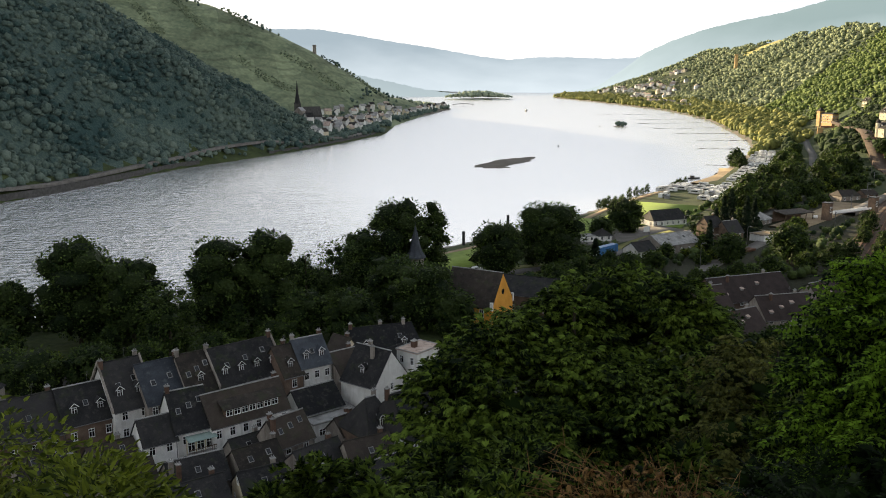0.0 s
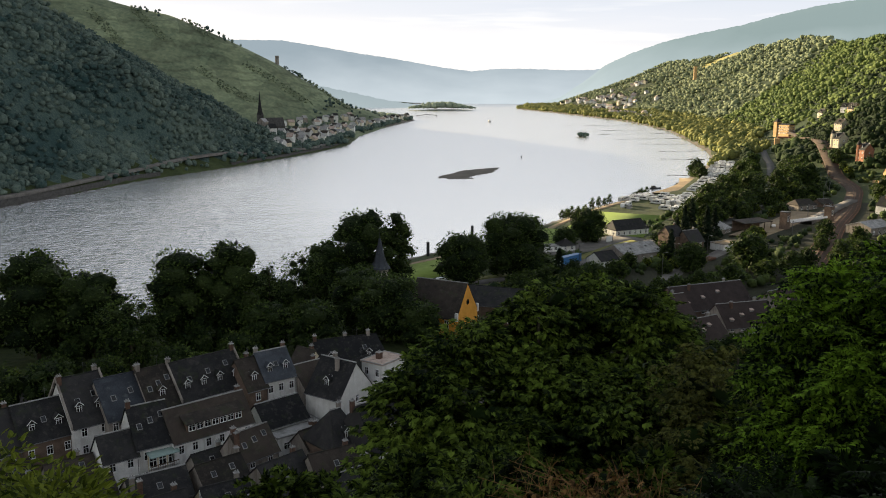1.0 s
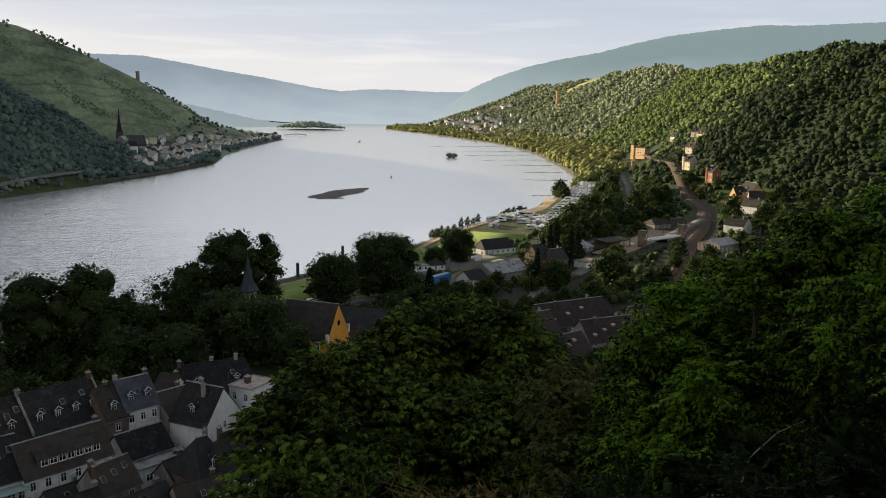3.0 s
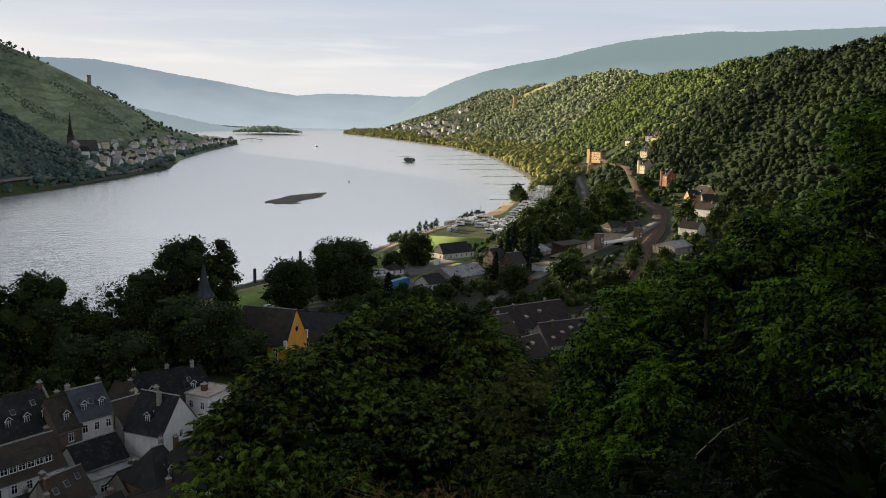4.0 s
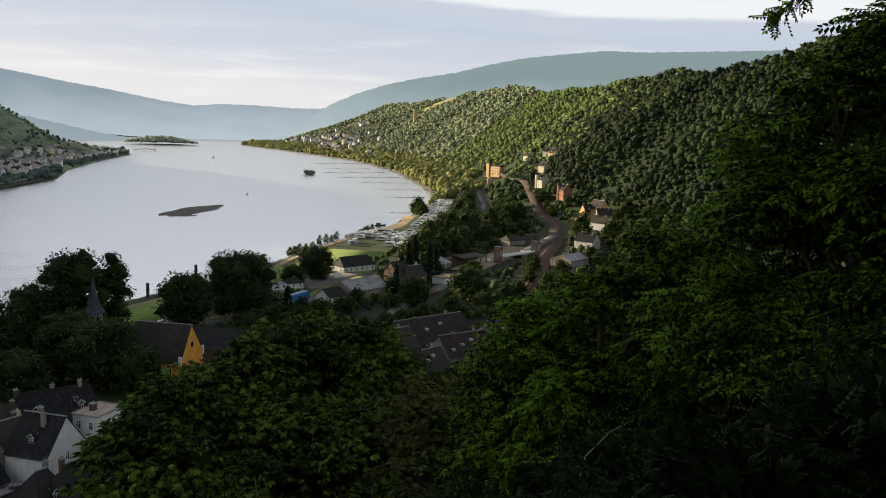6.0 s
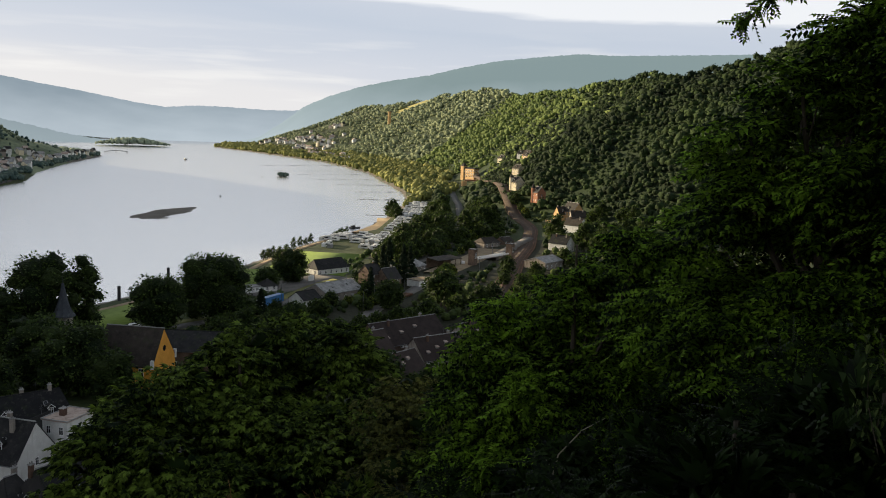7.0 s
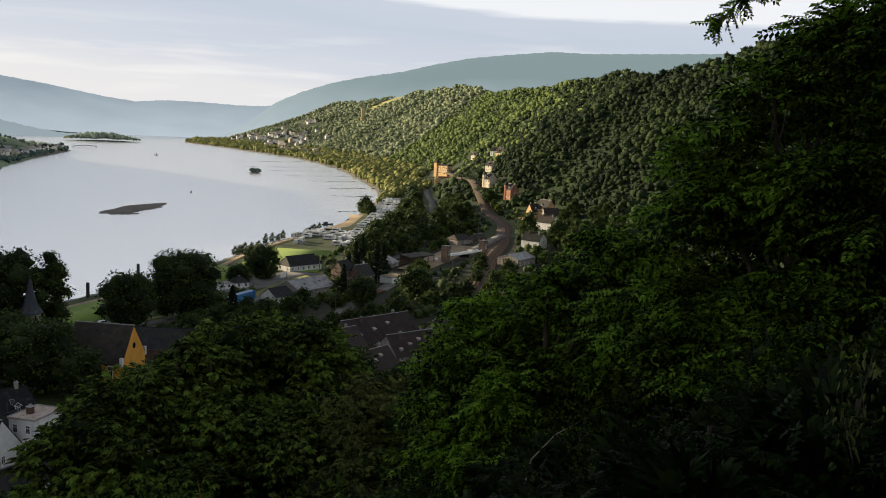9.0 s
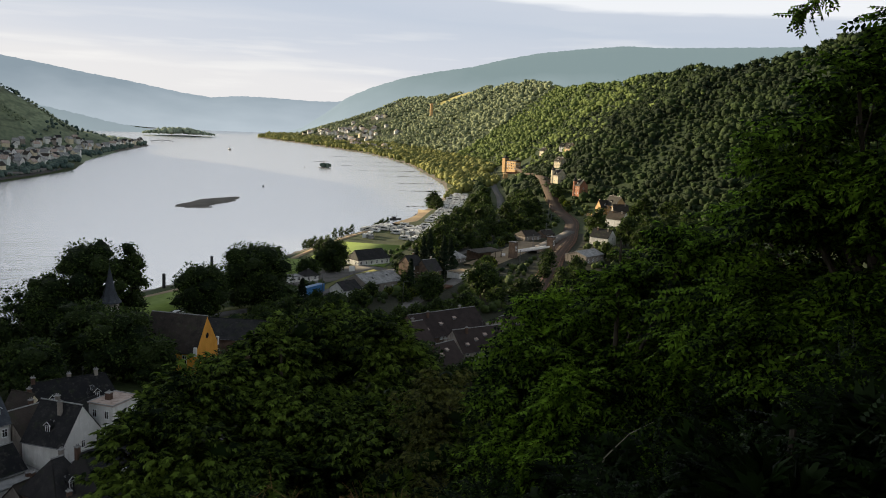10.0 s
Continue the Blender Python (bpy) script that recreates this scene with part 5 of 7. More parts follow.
def conifer(x, y, height, radius):
    z = float(land(np.array([x]), np.array([y]))[0])
    t = thing("fir_tree", pose(x, y, z), "dark pointed fir tree", "tree", "conifers")
    b = bmesh.new()
    tube(b, [(0, 0, -0.3), (0, 0, height * 0.95)], [0.25, 0.03])
    part("trunk", b, M["bark"], t)
    c = int(1100 * height / 12)
    h = rng.random(c) ** 1.3
    a = rng.uniform(0, 2 * math.pi, c)
    tier = 0.75 + 0.25 * np.sin(h * 46)
    rad = radius * (1 - h) * tier * (0.35 + 0.65 * rng.random(c) ** 0.5)
    pl = np.stack([rad * np.cos(a), rad * np.sin(a), height * (0.06 + 0.93 * h)], 1)
    wa = np.stack([np.cos(a), np.sin(a), rng.normal(-0.35, 0.2, c)], 1)
    leaves("crown", pl, wa, rng.uniform(0.5, 1.0, c), "spray", M["leaf_conifer"], t)
    return t


for x, y, h, r in ((55.5, 307, 9.5, 3.0), (114, 345, 19, 4.2), (119, 352, 21, 4.5), (125, 350, 18, 4.0), (109, 339, 15, 3.6), (131, 358, 16, 4.0), (103, 327, 12, 2.6), (-113, 200, 14, 4.0)):
    conifer(x, y, h, r)

# ---- trees on the slope before the camera ----
leaf_tree("broadleaf_tree", (5.5, 32.5, 49.6), [(1.8, 30.9, 61.9, 1.4), (4.8, 32.6, 61.9, 1.8), (8.0, 34.1, 62.0, 1.9), (9.6, 33.2, 61.6, 1.7), (2.3, 28.9, 60.4, 1.9), (5.6, 30.5, 60.6, 2.2), (0.2, 29.2, 60.2, 1.4),
          (7.4, 29.3, 59.5, 2.4), (3.3, 27.2, 59.0, 2.1), (0.6, 26.6, 58.4, 1.9), (6.8, 35.3, 62.5, 1.4), (3.4, 31.5, 62.0, 1.3), (9.2, 30.5, 59.4, 2.1), (4.8, 29.0, 57.6, 2.6), (1.2, 29.2, 57.8, 2.0), (7.6, 31.0, 57.2, 2.6), (10.2, 31.6, 60.6, 1.6), (6.4, 32.4, 62.2, 1.3), (-0.6, 28.0, 58.8, 1.2), (0.8, 29.4, 61.8, 1.0), (2.6, 30.6, 62.5, 1.05), (4.6, 32.0, 62.9, 1.1), (6.0, 33.2, 63.5, 1.2), (8.0, 33.8, 63.3, 1.3), (9.6, 33.0, 63.0, 1.1), (0.0, 28.8, 61.0, 1.1)],
          31000, 0.31, "spray", M["leaf_mid"], "large dark green broadleaf tree on the slope below", trunk=0.32, droop=0.2, pads=15, core=0.45)
leaf_tree("broadleaf_tree", (12.0, 29.0, 50.0), [(10.4, 27.5, 60.3, 1.3), (11.6, 28.5, 61.0, 1.3), (12.6, 28.6, 59.6, 1.5), (10.6, 26.0, 58.0, 1.7), (12.0, 26.5, 57.4, 1.8), (9.6, 24.8, 57.0, 1.6), (11.0, 23.6, 56.4, 1.8), (13.2, 27.2, 57.8, 1.7), (11.2, 28.8, 62.0, 0.8), (9.2, 26.2, 55.6, 2.0), (12.8, 25.0, 55.4, 2.0),
           (10.1, 27.2, 63.3, 0.8), (9.3, 26.6, 62.3, 1.1), (10.3, 26.2, 62.2, 1.2), (8.8, 24.8, 61.2, 1.2), (9.8, 24.4, 61.0, 1.2), (8.2, 24.0, 59.8, 1.3), (9.0, 23.6, 59.4, 1.4), (10.0, 23.4, 59.0, 1.4)],
          16000, 0.20, "spray", M["leaf_brown"], "olive and russet leaved tree on the slope below", trunk=0.2, droop=0.3, pads=12, core=0.4)
leaf_tree("acacia_tree", (9.3, 14.6, 62.4), [(9.9, 16.2, 68.15, 1.0), (8.7, 16.6, 67.75, 0.9), (10.6, 14.6, 68.7, 1.1), (9.5, 15.4, 67.6, 1.2), (8.0, 15.8, 67.2, 0.9), (7.3, 15.2, 66.6, 0.75), (8.4, 14.4, 66.8, 1.2), (10.0, 13.4, 67.4, 1.3), (7.2, 14.4, 65.8, 0.85), (8.0, 13.2, 65.8, 1.2), (9.4, 12.2, 66.2, 1.3), (7.0, 13.2, 64.8, 0.9), (8.0, 12.0, 65.0, 1.2), (11.0, 13.2, 68.9, 0.9), (6.6, 14.4, 64.4, 0.9), (9.6, 13.9, 69.5, 0.6), (9.2, 14.1, 68.9, 0.7), (9.4, 12.9, 70.0, 0.55)],
          11000, 0.48, "pinnate", M["leaf_acacia"], "feathery bright green acacia on the slope", trunk=0.14, droop=0.2, pads=13, core=0, reach=0.76)
leaf_tree("acacia_tree", (10.2, 9.4, 66.4), [(9.2, 9.0, 72.7, 0.65), (9.95, 8.4, 73.15, 0.7), (9.9, 9.4, 71.9, 0.75), (10.2, 8.3, 72.0, 0.95), (9.75, 10.2, 70.9, 0.8), (10.3, 11.6, 70.2, 1.1), (10.0, 9.6, 70.6, 1.2), (10.2, 8.4, 70.6, 1.2), (9.8, 7.4, 71.6, 1.0), (9.7, 7.2, 70.0, 1.1), (9.6, 9.6, 69.2, 1.2), (9.9, 8.4, 69.0, 1.2), (9.9, 7.2, 73.0, 0.7), (9.4, 10.8, 69.2, 1.2), (9.4, 8.0, 68.2, 1.1), (8.8, 7.2, 68.8, 0.9), (10.5, 7.6, 73.8, 0.85), (10.2, 6.4, 73.8, 1.0), (9.1, 9.9, 72.2, 0.45), (9.1, 10.2, 71.6, 0.5), (8.9, 9.5, 71.2, 0.55), (9.7, 8.5, 73.5, 0.55), (10.6, 8.4, 74.0, 0.6)],
          11500, 0.44, "pinnate", M["leaf_acacia"], "tall feathery acacia close beside the path", trunk=0.16, droop=0.22, pads=13, core=0, reach=0.86)
# the twig that hangs before the sky
limb = bmesh.new()
hang = [Vector(p) for p in ((7.4, 6.2, 74.7), (6.35, 6.1, 73.92), (6.14, 6.2, 73.68), (6.02, 6.28, 73.52), (5.92, 6.36, 73.36), (5.80, 6.45, 73.22))]
tall = bpy.data.objects["acacia_tree.001"]
hang = [p - tall.matrix_world.translation for p in hang]
tube(limb, hang, [0.03, 0.022, 0.016, 0.012, 0.008, 0.004], 5)
part("hanging_twig", limb, M["bark"], tall)
pl, wa = [], []
for q in range(78):
    k = q / 78 * 4.6 + 0.35
    i = min(4, int(k))
    pl.append(hang[i].lerp(hang[i + 1], k - i))
    wa.append(Vector(ball_points(1)[0]) + Vector((-0.35, 0.1, -0.45)))
leaves("hanging_leaves", np.array(pl), np.array(wa), rng.uniform(0.15, 0.30, 78), "pinnate", M["leaf_acacia"], tall)


def bush(name, x, y, r, count, size, kind, material, label, up=0.6, lobes=7, z=None, core=0.0):
    z = float(land(np.array([x]), np.array([y]))[0]) if z is None else z
    ls = [(x + r * 0.6 * math.cos(2.4 * q), y + r * 0.6 * math.sin(2.4 * q), z + r * (up + 0.35 * math.sin(1.7 * q)), r * 0.55) for q in range(lobes)]
    return leaf_tree(name, (x, y, z), ls, count, size, kind, M[material], label, "bush", trunk=0.014 + r * 0.014, droop=0.0, shell=0.25, clumps=14, core=core, limbs=material != "leaf_shaded")


for x, y, r, z in ((-3.6, 7.4, 1.1, 66.9), (-2.9, 7.2, 0.9, 66.9), (-4.3, 8.2, 1.2, 66.6), (-2.3, 7.9, 0.6, 66.5)):
    bush("bush", x, y, r, 3000, 0.11, "fold", "leaf_bush", "yellow-green bush on the near slope", 0.8, z=z)
bush("bush", -1.5, 10.8, 1.15, 3000, 0.17, "spray", "leaf_mid", "green bush on the near slope", 1.25, z=64.3)
bush("bush", -0.4, 11.6, 1.2, 3000, 0.17, "spray", "leaf_mid", "green bush on the near slope", 1.2, z=63.8)
bush("bush", 0.6, 13.0, 1.3, 3000, 0.19, "spray", "leaf_mid", "green bush on the near slope", 1.3, z=63.0)
bush("bush", 1.15, 11.3, 0.6, 1300, 0.13, "fold", "leaf_bush", "pale green bush with upright shoots", 2.6, z=64.0)
bush("bush", 2.3, 17.0, 1.7, 3000, 0.24, "spray", "leaf_mid", "dense dark bush on the near slope", 1.2, z=60.6)
bush("bush", 5.5, 14.8, 1.8, 3000, 0.24, "spray", "leaf_mid", "dense dark bush on the near slope", 0.5, z=62.4)
bush("bush", 7.4, 10.2, 1.5, 1500, 0.3, "spray", "leaf_shaded", "dense dark bush below the acacia", 0.4, z=65.4)
bush("bush", 9.0, 6.2, 1.3, 1300, 0.3, "spray", "leaf_shaded", "dense dark bush below the acacia", 0.5, z=67.4)
bush("bush", 6.4, 7.0, 1.1, 1300, 0.25, "spray", "leaf_shaded", "low dark bush on the near slope", 0.3, z=66.6)
bush("bush", -3.0, 21.0, 2.2, 2600, 0.26, "spray", "leaf_mid", "green bush on the slope", 0.5)
bush("bush", 3.0, 19.5, 2.4, 3600, 0.26, "spray", "leaf_mid", "green bush on the slope", 0.6)

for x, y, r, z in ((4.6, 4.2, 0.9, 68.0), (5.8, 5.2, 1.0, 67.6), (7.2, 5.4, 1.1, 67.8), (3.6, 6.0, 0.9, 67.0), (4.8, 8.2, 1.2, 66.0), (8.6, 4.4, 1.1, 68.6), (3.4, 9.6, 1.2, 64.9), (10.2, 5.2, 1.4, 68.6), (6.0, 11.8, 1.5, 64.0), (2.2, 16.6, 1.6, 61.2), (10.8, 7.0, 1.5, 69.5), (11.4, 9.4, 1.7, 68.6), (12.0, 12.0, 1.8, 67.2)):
    bush("bush", x, y, r, 1000, 0.3, "spray", "leaf_shaded", "dense dark undergrowth bush on the near slope", 0.35, z=z)

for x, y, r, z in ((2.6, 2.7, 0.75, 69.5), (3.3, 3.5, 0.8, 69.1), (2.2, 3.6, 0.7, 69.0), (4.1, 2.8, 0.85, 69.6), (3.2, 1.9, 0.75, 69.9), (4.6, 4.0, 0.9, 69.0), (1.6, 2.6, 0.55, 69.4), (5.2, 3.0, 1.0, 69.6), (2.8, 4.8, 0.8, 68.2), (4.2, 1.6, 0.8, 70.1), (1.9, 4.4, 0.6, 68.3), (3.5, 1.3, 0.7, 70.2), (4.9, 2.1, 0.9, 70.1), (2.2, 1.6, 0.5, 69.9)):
    bush("bush", x, y, r, 900, 0.17, "pinnate", "leaf_shaded", "dense dark undergrowth beside the path", 0.7, z=z)

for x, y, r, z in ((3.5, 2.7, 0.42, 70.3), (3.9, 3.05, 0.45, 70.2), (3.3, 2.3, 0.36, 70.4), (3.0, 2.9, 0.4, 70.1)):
    bush("bush", x, y, r, 700, 0.12, "pinnate", "leaf_shaded", "low dark undergrowth beside the path", 0.4, z=z)

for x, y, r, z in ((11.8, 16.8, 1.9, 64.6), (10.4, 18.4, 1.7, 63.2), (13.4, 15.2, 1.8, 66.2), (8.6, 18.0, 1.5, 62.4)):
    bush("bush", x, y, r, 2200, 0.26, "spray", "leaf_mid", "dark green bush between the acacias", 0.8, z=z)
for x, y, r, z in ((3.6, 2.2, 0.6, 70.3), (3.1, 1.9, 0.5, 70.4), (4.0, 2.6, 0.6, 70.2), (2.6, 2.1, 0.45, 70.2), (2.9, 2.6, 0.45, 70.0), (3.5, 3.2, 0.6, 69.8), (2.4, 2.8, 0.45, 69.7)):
    bush("bush", x, y, r, 1500, 0.15, "spray", "leaf_shaded", "dense undergrowth at the path's edge, shade painted into its leaves", 0.3, z=z)

# a climber that hangs over the undergrowth, with drooping heart-shaped leaves
vine = thing("climber", pose(2.8, 2.0, 70.35), "climbing plant with pale drooping leaves on the undergrowth", "climber")
for q in range(8):
    foot = Vector((rng.uniform(-0.12, 0.3), rng.uniform(-0.3, 0.1), -0.15))
    tip = foot + Vector((rng.uniform(-0.12, 0.12), rng.uniform(-0.12, 0.12), rng.uniform(0.7, 1.25)))
    bend = foot.lerp(tip, 0.55) + Vector((rng.uniform(-0.15, 0.15), rng.uniform(-0.15, 0.15), 0.1))
    b = bmesh.new()
    tube(b, [foot, foot.lerp(bend, 0.5), bend, tip], [0.005, 0.004, 0.003, 0.002], 5)
    stem = part("stem", b, M["bark"], vine)
    at_ = np.array([(foot.lerp(bend, k * 2) if k < 0.5 else bend.lerp(tip, k * 2 - 1))[:] for k in rng.uniform(0.12, 1.0, 60)]) + rng.normal(0, 0.035, (60, 3))
    down = rng.normal(0, 0.45, (60, 3)) + np.array([-0.25, -0.25, -1.0])
    leaves("leaf", at_, down, rng.uniform(0.025, 0.055, 60), "fold", M["leaf_vine"], stem)

# unseen trees above and behind the viewpoint, added to shade the near slope
for x, y, z, r in ((13.5, 3.0, 78.0, 3.6), (9.5, -3.5, 79.0, 3.8), (3.0, -6.5, 79.5, 3.6), (-5.5, -6.0, 78.5, 3.4), (16.0, 8.0, 78.5, 3.2), (5.5, 0.2, 76.5, 2.4), (9.0, 3.2, 76.2, 2.4), (1.0, -3.0, 76.8, 2.6)):
    g_ = float(land(np.array([x]), np.array([y]))[0])
    leaf_tree("broadleaf_tree", (x, y, g_), [(x + r * 0.6 * math.cos(2.1 * q), y + r * 0.6 * math.sin(2.1 * q), z + 0.9 * math.sin(1.3 * q), r * 0.62) for q in range(6)], 1300, 0.85, "spray", M["leaf_mid"], "unseen broadleaf tree added to shade the near slope", trunk=0.25, shell=0.3, core=0.5)

# dry brown shrub and a pale bare twig
dry = thing("dry_shrub", pose(2.7, 11.4, 64.9), "dead brown shrub with tangled bare twigs and withered leaves", "bush")
for q in range(110):
    b = bmesh.new()
    a, l = rng.uniform(0, 6.28), rng.uniform(0.8, 1.75)
    lean = rng.uniform(0.2, 1.3)
    p0 = Vector((0.35 * math.cos(a), 0.35 * math.sin(a), 0.1))
    p1 = p0 + Vector((math.cos(a) * lean * l * 0.5, math.sin(a) * lean * l * 0.5, l * 0.5))
    p2 = p1 + Vector((math.cos(a + 0.9) * lean * l * 0.6, math.sin(a + 0.9) * lean * l * 0.6, l * rng.uniform(0.0, 0.3)))
    tube(b, [p0, p1, p2], [0.011, 0.008, 0.004], 4)
    for w in range(9):
        s = p0.lerp(p1, 0.4 + 0.1 * w) if w < 4 else p1.lerp(p2, 0.18 * (w - 3))
        e = s + Vector(ball_points(1)[0]) * 0.34 + Vector((0, 0, 0.04))
        tube(b, [s, s.lerp(e, 0.5) + Vector((0, 0, 0.05)), e], [0.006, 0.004, 0.003], 3)
    part("branch", b, M["dry_twig"], dry)
pl = ball_points(650) * np.array([1.25, 1.0, 0.85]) * rng.uniform(0.25, 1.0, (650, 1)) + np.array([0, 0, 0.85])
leaves("withered_leaves", pl, ball_points(650) - np.array([0, 0, 0.5]), rng.uniform(0.06, 0.15, 650), "spray", M["leaf_dry"], dry)
twig = thing("bare_twig", pose(2.62, 4.15, 69.6), "thin pale bare twig", "branch")
b = bmesh.new()
tube(b, [(0, 0, -0.6), (0.02, 0.0, 0.2), (0.08, -0.02, 0.5), (0.22, -0.06, 0.66), (0.36, -0.1, 0.74)], [0.007, 0.006, 0.005, 0.003, 0.002], 5)
part("stem", b, M["pale_twig"], twig)
b = bmesh.new()
tube(b, [(0.05, -0.01, 0.40), (0.0, 0, 0.47), (-0.04, 0, 0.48)], [0.004, 0.003, 0.002], 4)
part("side_shoot", b, M["pale_twig"], twig)


# ---- roads, railway and banks ----
def resample(line, step):
    pts = [np.array(p, float) for p in line]
    out = []
    for q in range(len(pts) - 1):
        p0, p1, p2, p3 = pts[max(q - 1, 0)], pts[q], pts[q + 1], pts[min(q + 2, len(pts) - 1)]
        c = max(2, int(np.linalg.norm(p2 - p1) / step))
        for s in np.arange(c) / c:
            out.append(0.5 * (2 * p1 + (p2 - p0) * s + (2 * p0 - 5 * p1 + 4 * p2 - p3) * s ** 2 + (3 * p1 - p0 - 3 * p2 + p3) * s ** 3))
    out.append(pts[-1])
    return np.array(out)


def ribbon(name, line, width, material, lift=0.12, thick=0.6, step=6.0, shift=0.0, parent=None, z=None):
    """A solid strip that follows a line over the ground."""
    c = resample(line, step)
    d = np.gradient(c, axis=0)
    d /= np.linalg.norm(d, axis=1, keepdims=True)
    nrm = np.stack([d[:, 1], -d[:, 0]], 1)
    c = c + nrm * shift
    lo, hi = c - nrm * width / 2, c + nrm * width / 2
    top = np.maximum(np.maximum(land(*lo.T), land(*hi.T)), land(*c.T)) + lift if z is None else np.full(len(c), z)
    k = np.ones(7) / 7
    top = np.maximum(top, np.convolve(np.pad(top, 3, mode="edge"), k, mode="valid"))
    rows = [np.column_stack([lo, top - thick]), np.column_stack([lo, top]), np.column_stack([hi, top]), np.column_stack([hi, top - thick])]
    n_ = len(c)
    v = np.concatenate(rows)
    f = []
    for r in range(3):
        i = np.arange(n_ - 1)
        f.append(np.stack([r * n_ + i, r * n_ + i + 1, (r + 1) * n_ + i + 1, (r + 1) * n_ + i], 1))
    ob = arrays(name, v, np.concatenate(f)[:, ::-1], material, parent)
    return ob, c, top


RAIL = [(136, 284), (156, 316), (178, 352), (205, 398), (236, 446), (262, 492), (288, 540), (306, 585), (324, 640), (345, 700), (378, 784), (418, 890), (462, 1010), (505, 1130)]
bed, _, _ = ribbon("railway_bed", RAIL, 9.6, M["ballast"], 0.5, 2.0)
tagged(bed, "brown gravel railway bed curving along the valley", "railway", kind="structure")
for q in range(3):
    for s in (-0.72, 0.72):
        r_, _, _ = ribbon("rail", RAIL, 0.16, M["rust"], 0.72, 0.2, 6.0, -3.8 + 3.8 * q + s, bed)
tagged(ribbon("road", [(241, 552), (262, 606), (292, 678), (330, 770), (352, 830), (390, 930), (420, 1010), (470, 1160), (520, 1300)], 6.5, M["asphalt"], 0.2, 1.5)[0], "grey country road between trees", "road", kind="structure")
tagged(ribbon("road", [(-30, 268), (0, 284), (30, 297), (50, 308), (76, 334), (96, 360), (120, 381), (150, 408), (178, 446), (205, 490), (241, 552)], 7, M["asphalt"], 0.15, 1.2)[0], "grey main road past the riverside park", "road", kind="structure")
for side in (-6.6, 6.6):
    tagged(ribbon("verge", [(-30, 268), (0, 284), (30, 297), (50, 308), (76, 334), (96, 360), (120, 381), (150, 408)], 6.0, M["dry_lawn"], 0.08, 1.0, 6.0, side)[0], "yellowed grass verge beside the main road", "verge", kind="structure")
tagged(ribbon("path", [(-20, 312), (1, 333), (13, 346), (44, 379), (62, 404), (82, 440), (104, 478), (128, 512), (160, 552)], 3.2, M["sand"], 0.14, 0.8)[0], "pale riverside footpath", "path", kind="structure")
tagged(ribbon("pavement", [(56, 352), (72, 362), (90, 374), (104, 384)], 20, M["paving"], 0.1, 1.0)[0], "grey parking yard beside the main road", "pavement", kind="structure")
tagged(ribbon("pavement", [(150, 372), (172, 396), (196, 424), (212, 446)], 14, M["sand"], 0.12, 1.0)[0], "pale gravel station forecourt", "pavement", kind="structure")
tagged(ribbon("pavement", [(88, 286), (102, 306), (123, 332), (140, 356)], 5.5, M["paving"], 0.12, 1.0)[0], "pale side street by the railway", "pavement", kind="structure")
tagged(ribbon("lawn", [(90, 394), (99, 412), (111, 438), (124, 462)], 40, M["lawn"], 0.16, 0.8)[0], "bright mown lawn before the camp", "lawn", kind="structure")
tagged(ribbon("lawn", [(-14, 292), (4, 318), (24, 338), (46, 362), (66, 392), (78, 414)], 22, M["lawn"], 0.1, 0.8)[0], "mown riverside lawn", "lawn", kind="structure")
tagged(ribbon("beach", [(176, 572), (192, 594), (212, 628), (226, 668)], 22, M["sand"], 0.2, 2.0, z=1.6)[0], "brown sandy river beach", "beach", kind="structure")
LWALL = [(-330, 345), (-262, 484), (-238, 560), (-213, 672), (-200, 705)]
tagged(ribbon("river_wall", LWALL, 1.2, M["dark_stone"], 0, 6.0, 6.0, 0, None, 4.4)[0], "dark stone embankment wall", "wall", kind="structure")
tagged(ribbon("road", [(-345, 350), (-270, 486), (-246, 562), (-221, 676), (-185, 780), (-142, 900), (-100, 1030), (-92, 1300), (-62, 1560), (-8, 1900)], 7, M["paving"], 0.3, 2.0)[0], "pale road along the far bank", "road", kind="structure")
tagged(ribbon("river_wall", [(-160, 800), (-116, 930), (-80, 1085), (-76, 1180)], 3.0, M["dark_stone"], 0, 5.0, 8.0, -3, None, 3.4)[0], "dark stone embankment below the village", "wall", kind="structure")

# stone groynes that reach into the river
for x0, y0, x1, y1 in ((497, 1705, 282, 1644), (462, 1500, 266, 1441), (444, 1374, 290, 1337), (420, 1236, 288, 1212), (386, 1106, 293, 1109), (350, 985, 285, 980), (303, 866, 257, 876), (238, 706, 216, 711)):
    c = 14
    b = bmesh.new()
    pts = [(x0 + (x1 - x0) * q / c, y0 + (y1 - y0) * q / c, -0.35 - 0.2 * (q / c) + 0.15 * math.sin(q * 2.1)) for q in range(c + 1)]
    tube(b, pts, [0.8 + 0.25 * math.sin(q * 1.7) for q in range(c + 1)], 6)
    tagged(link_mesh("groyne", b, M["dark_stone"]), "low dark stone groyne in shallow water", "groyne", "groynes")


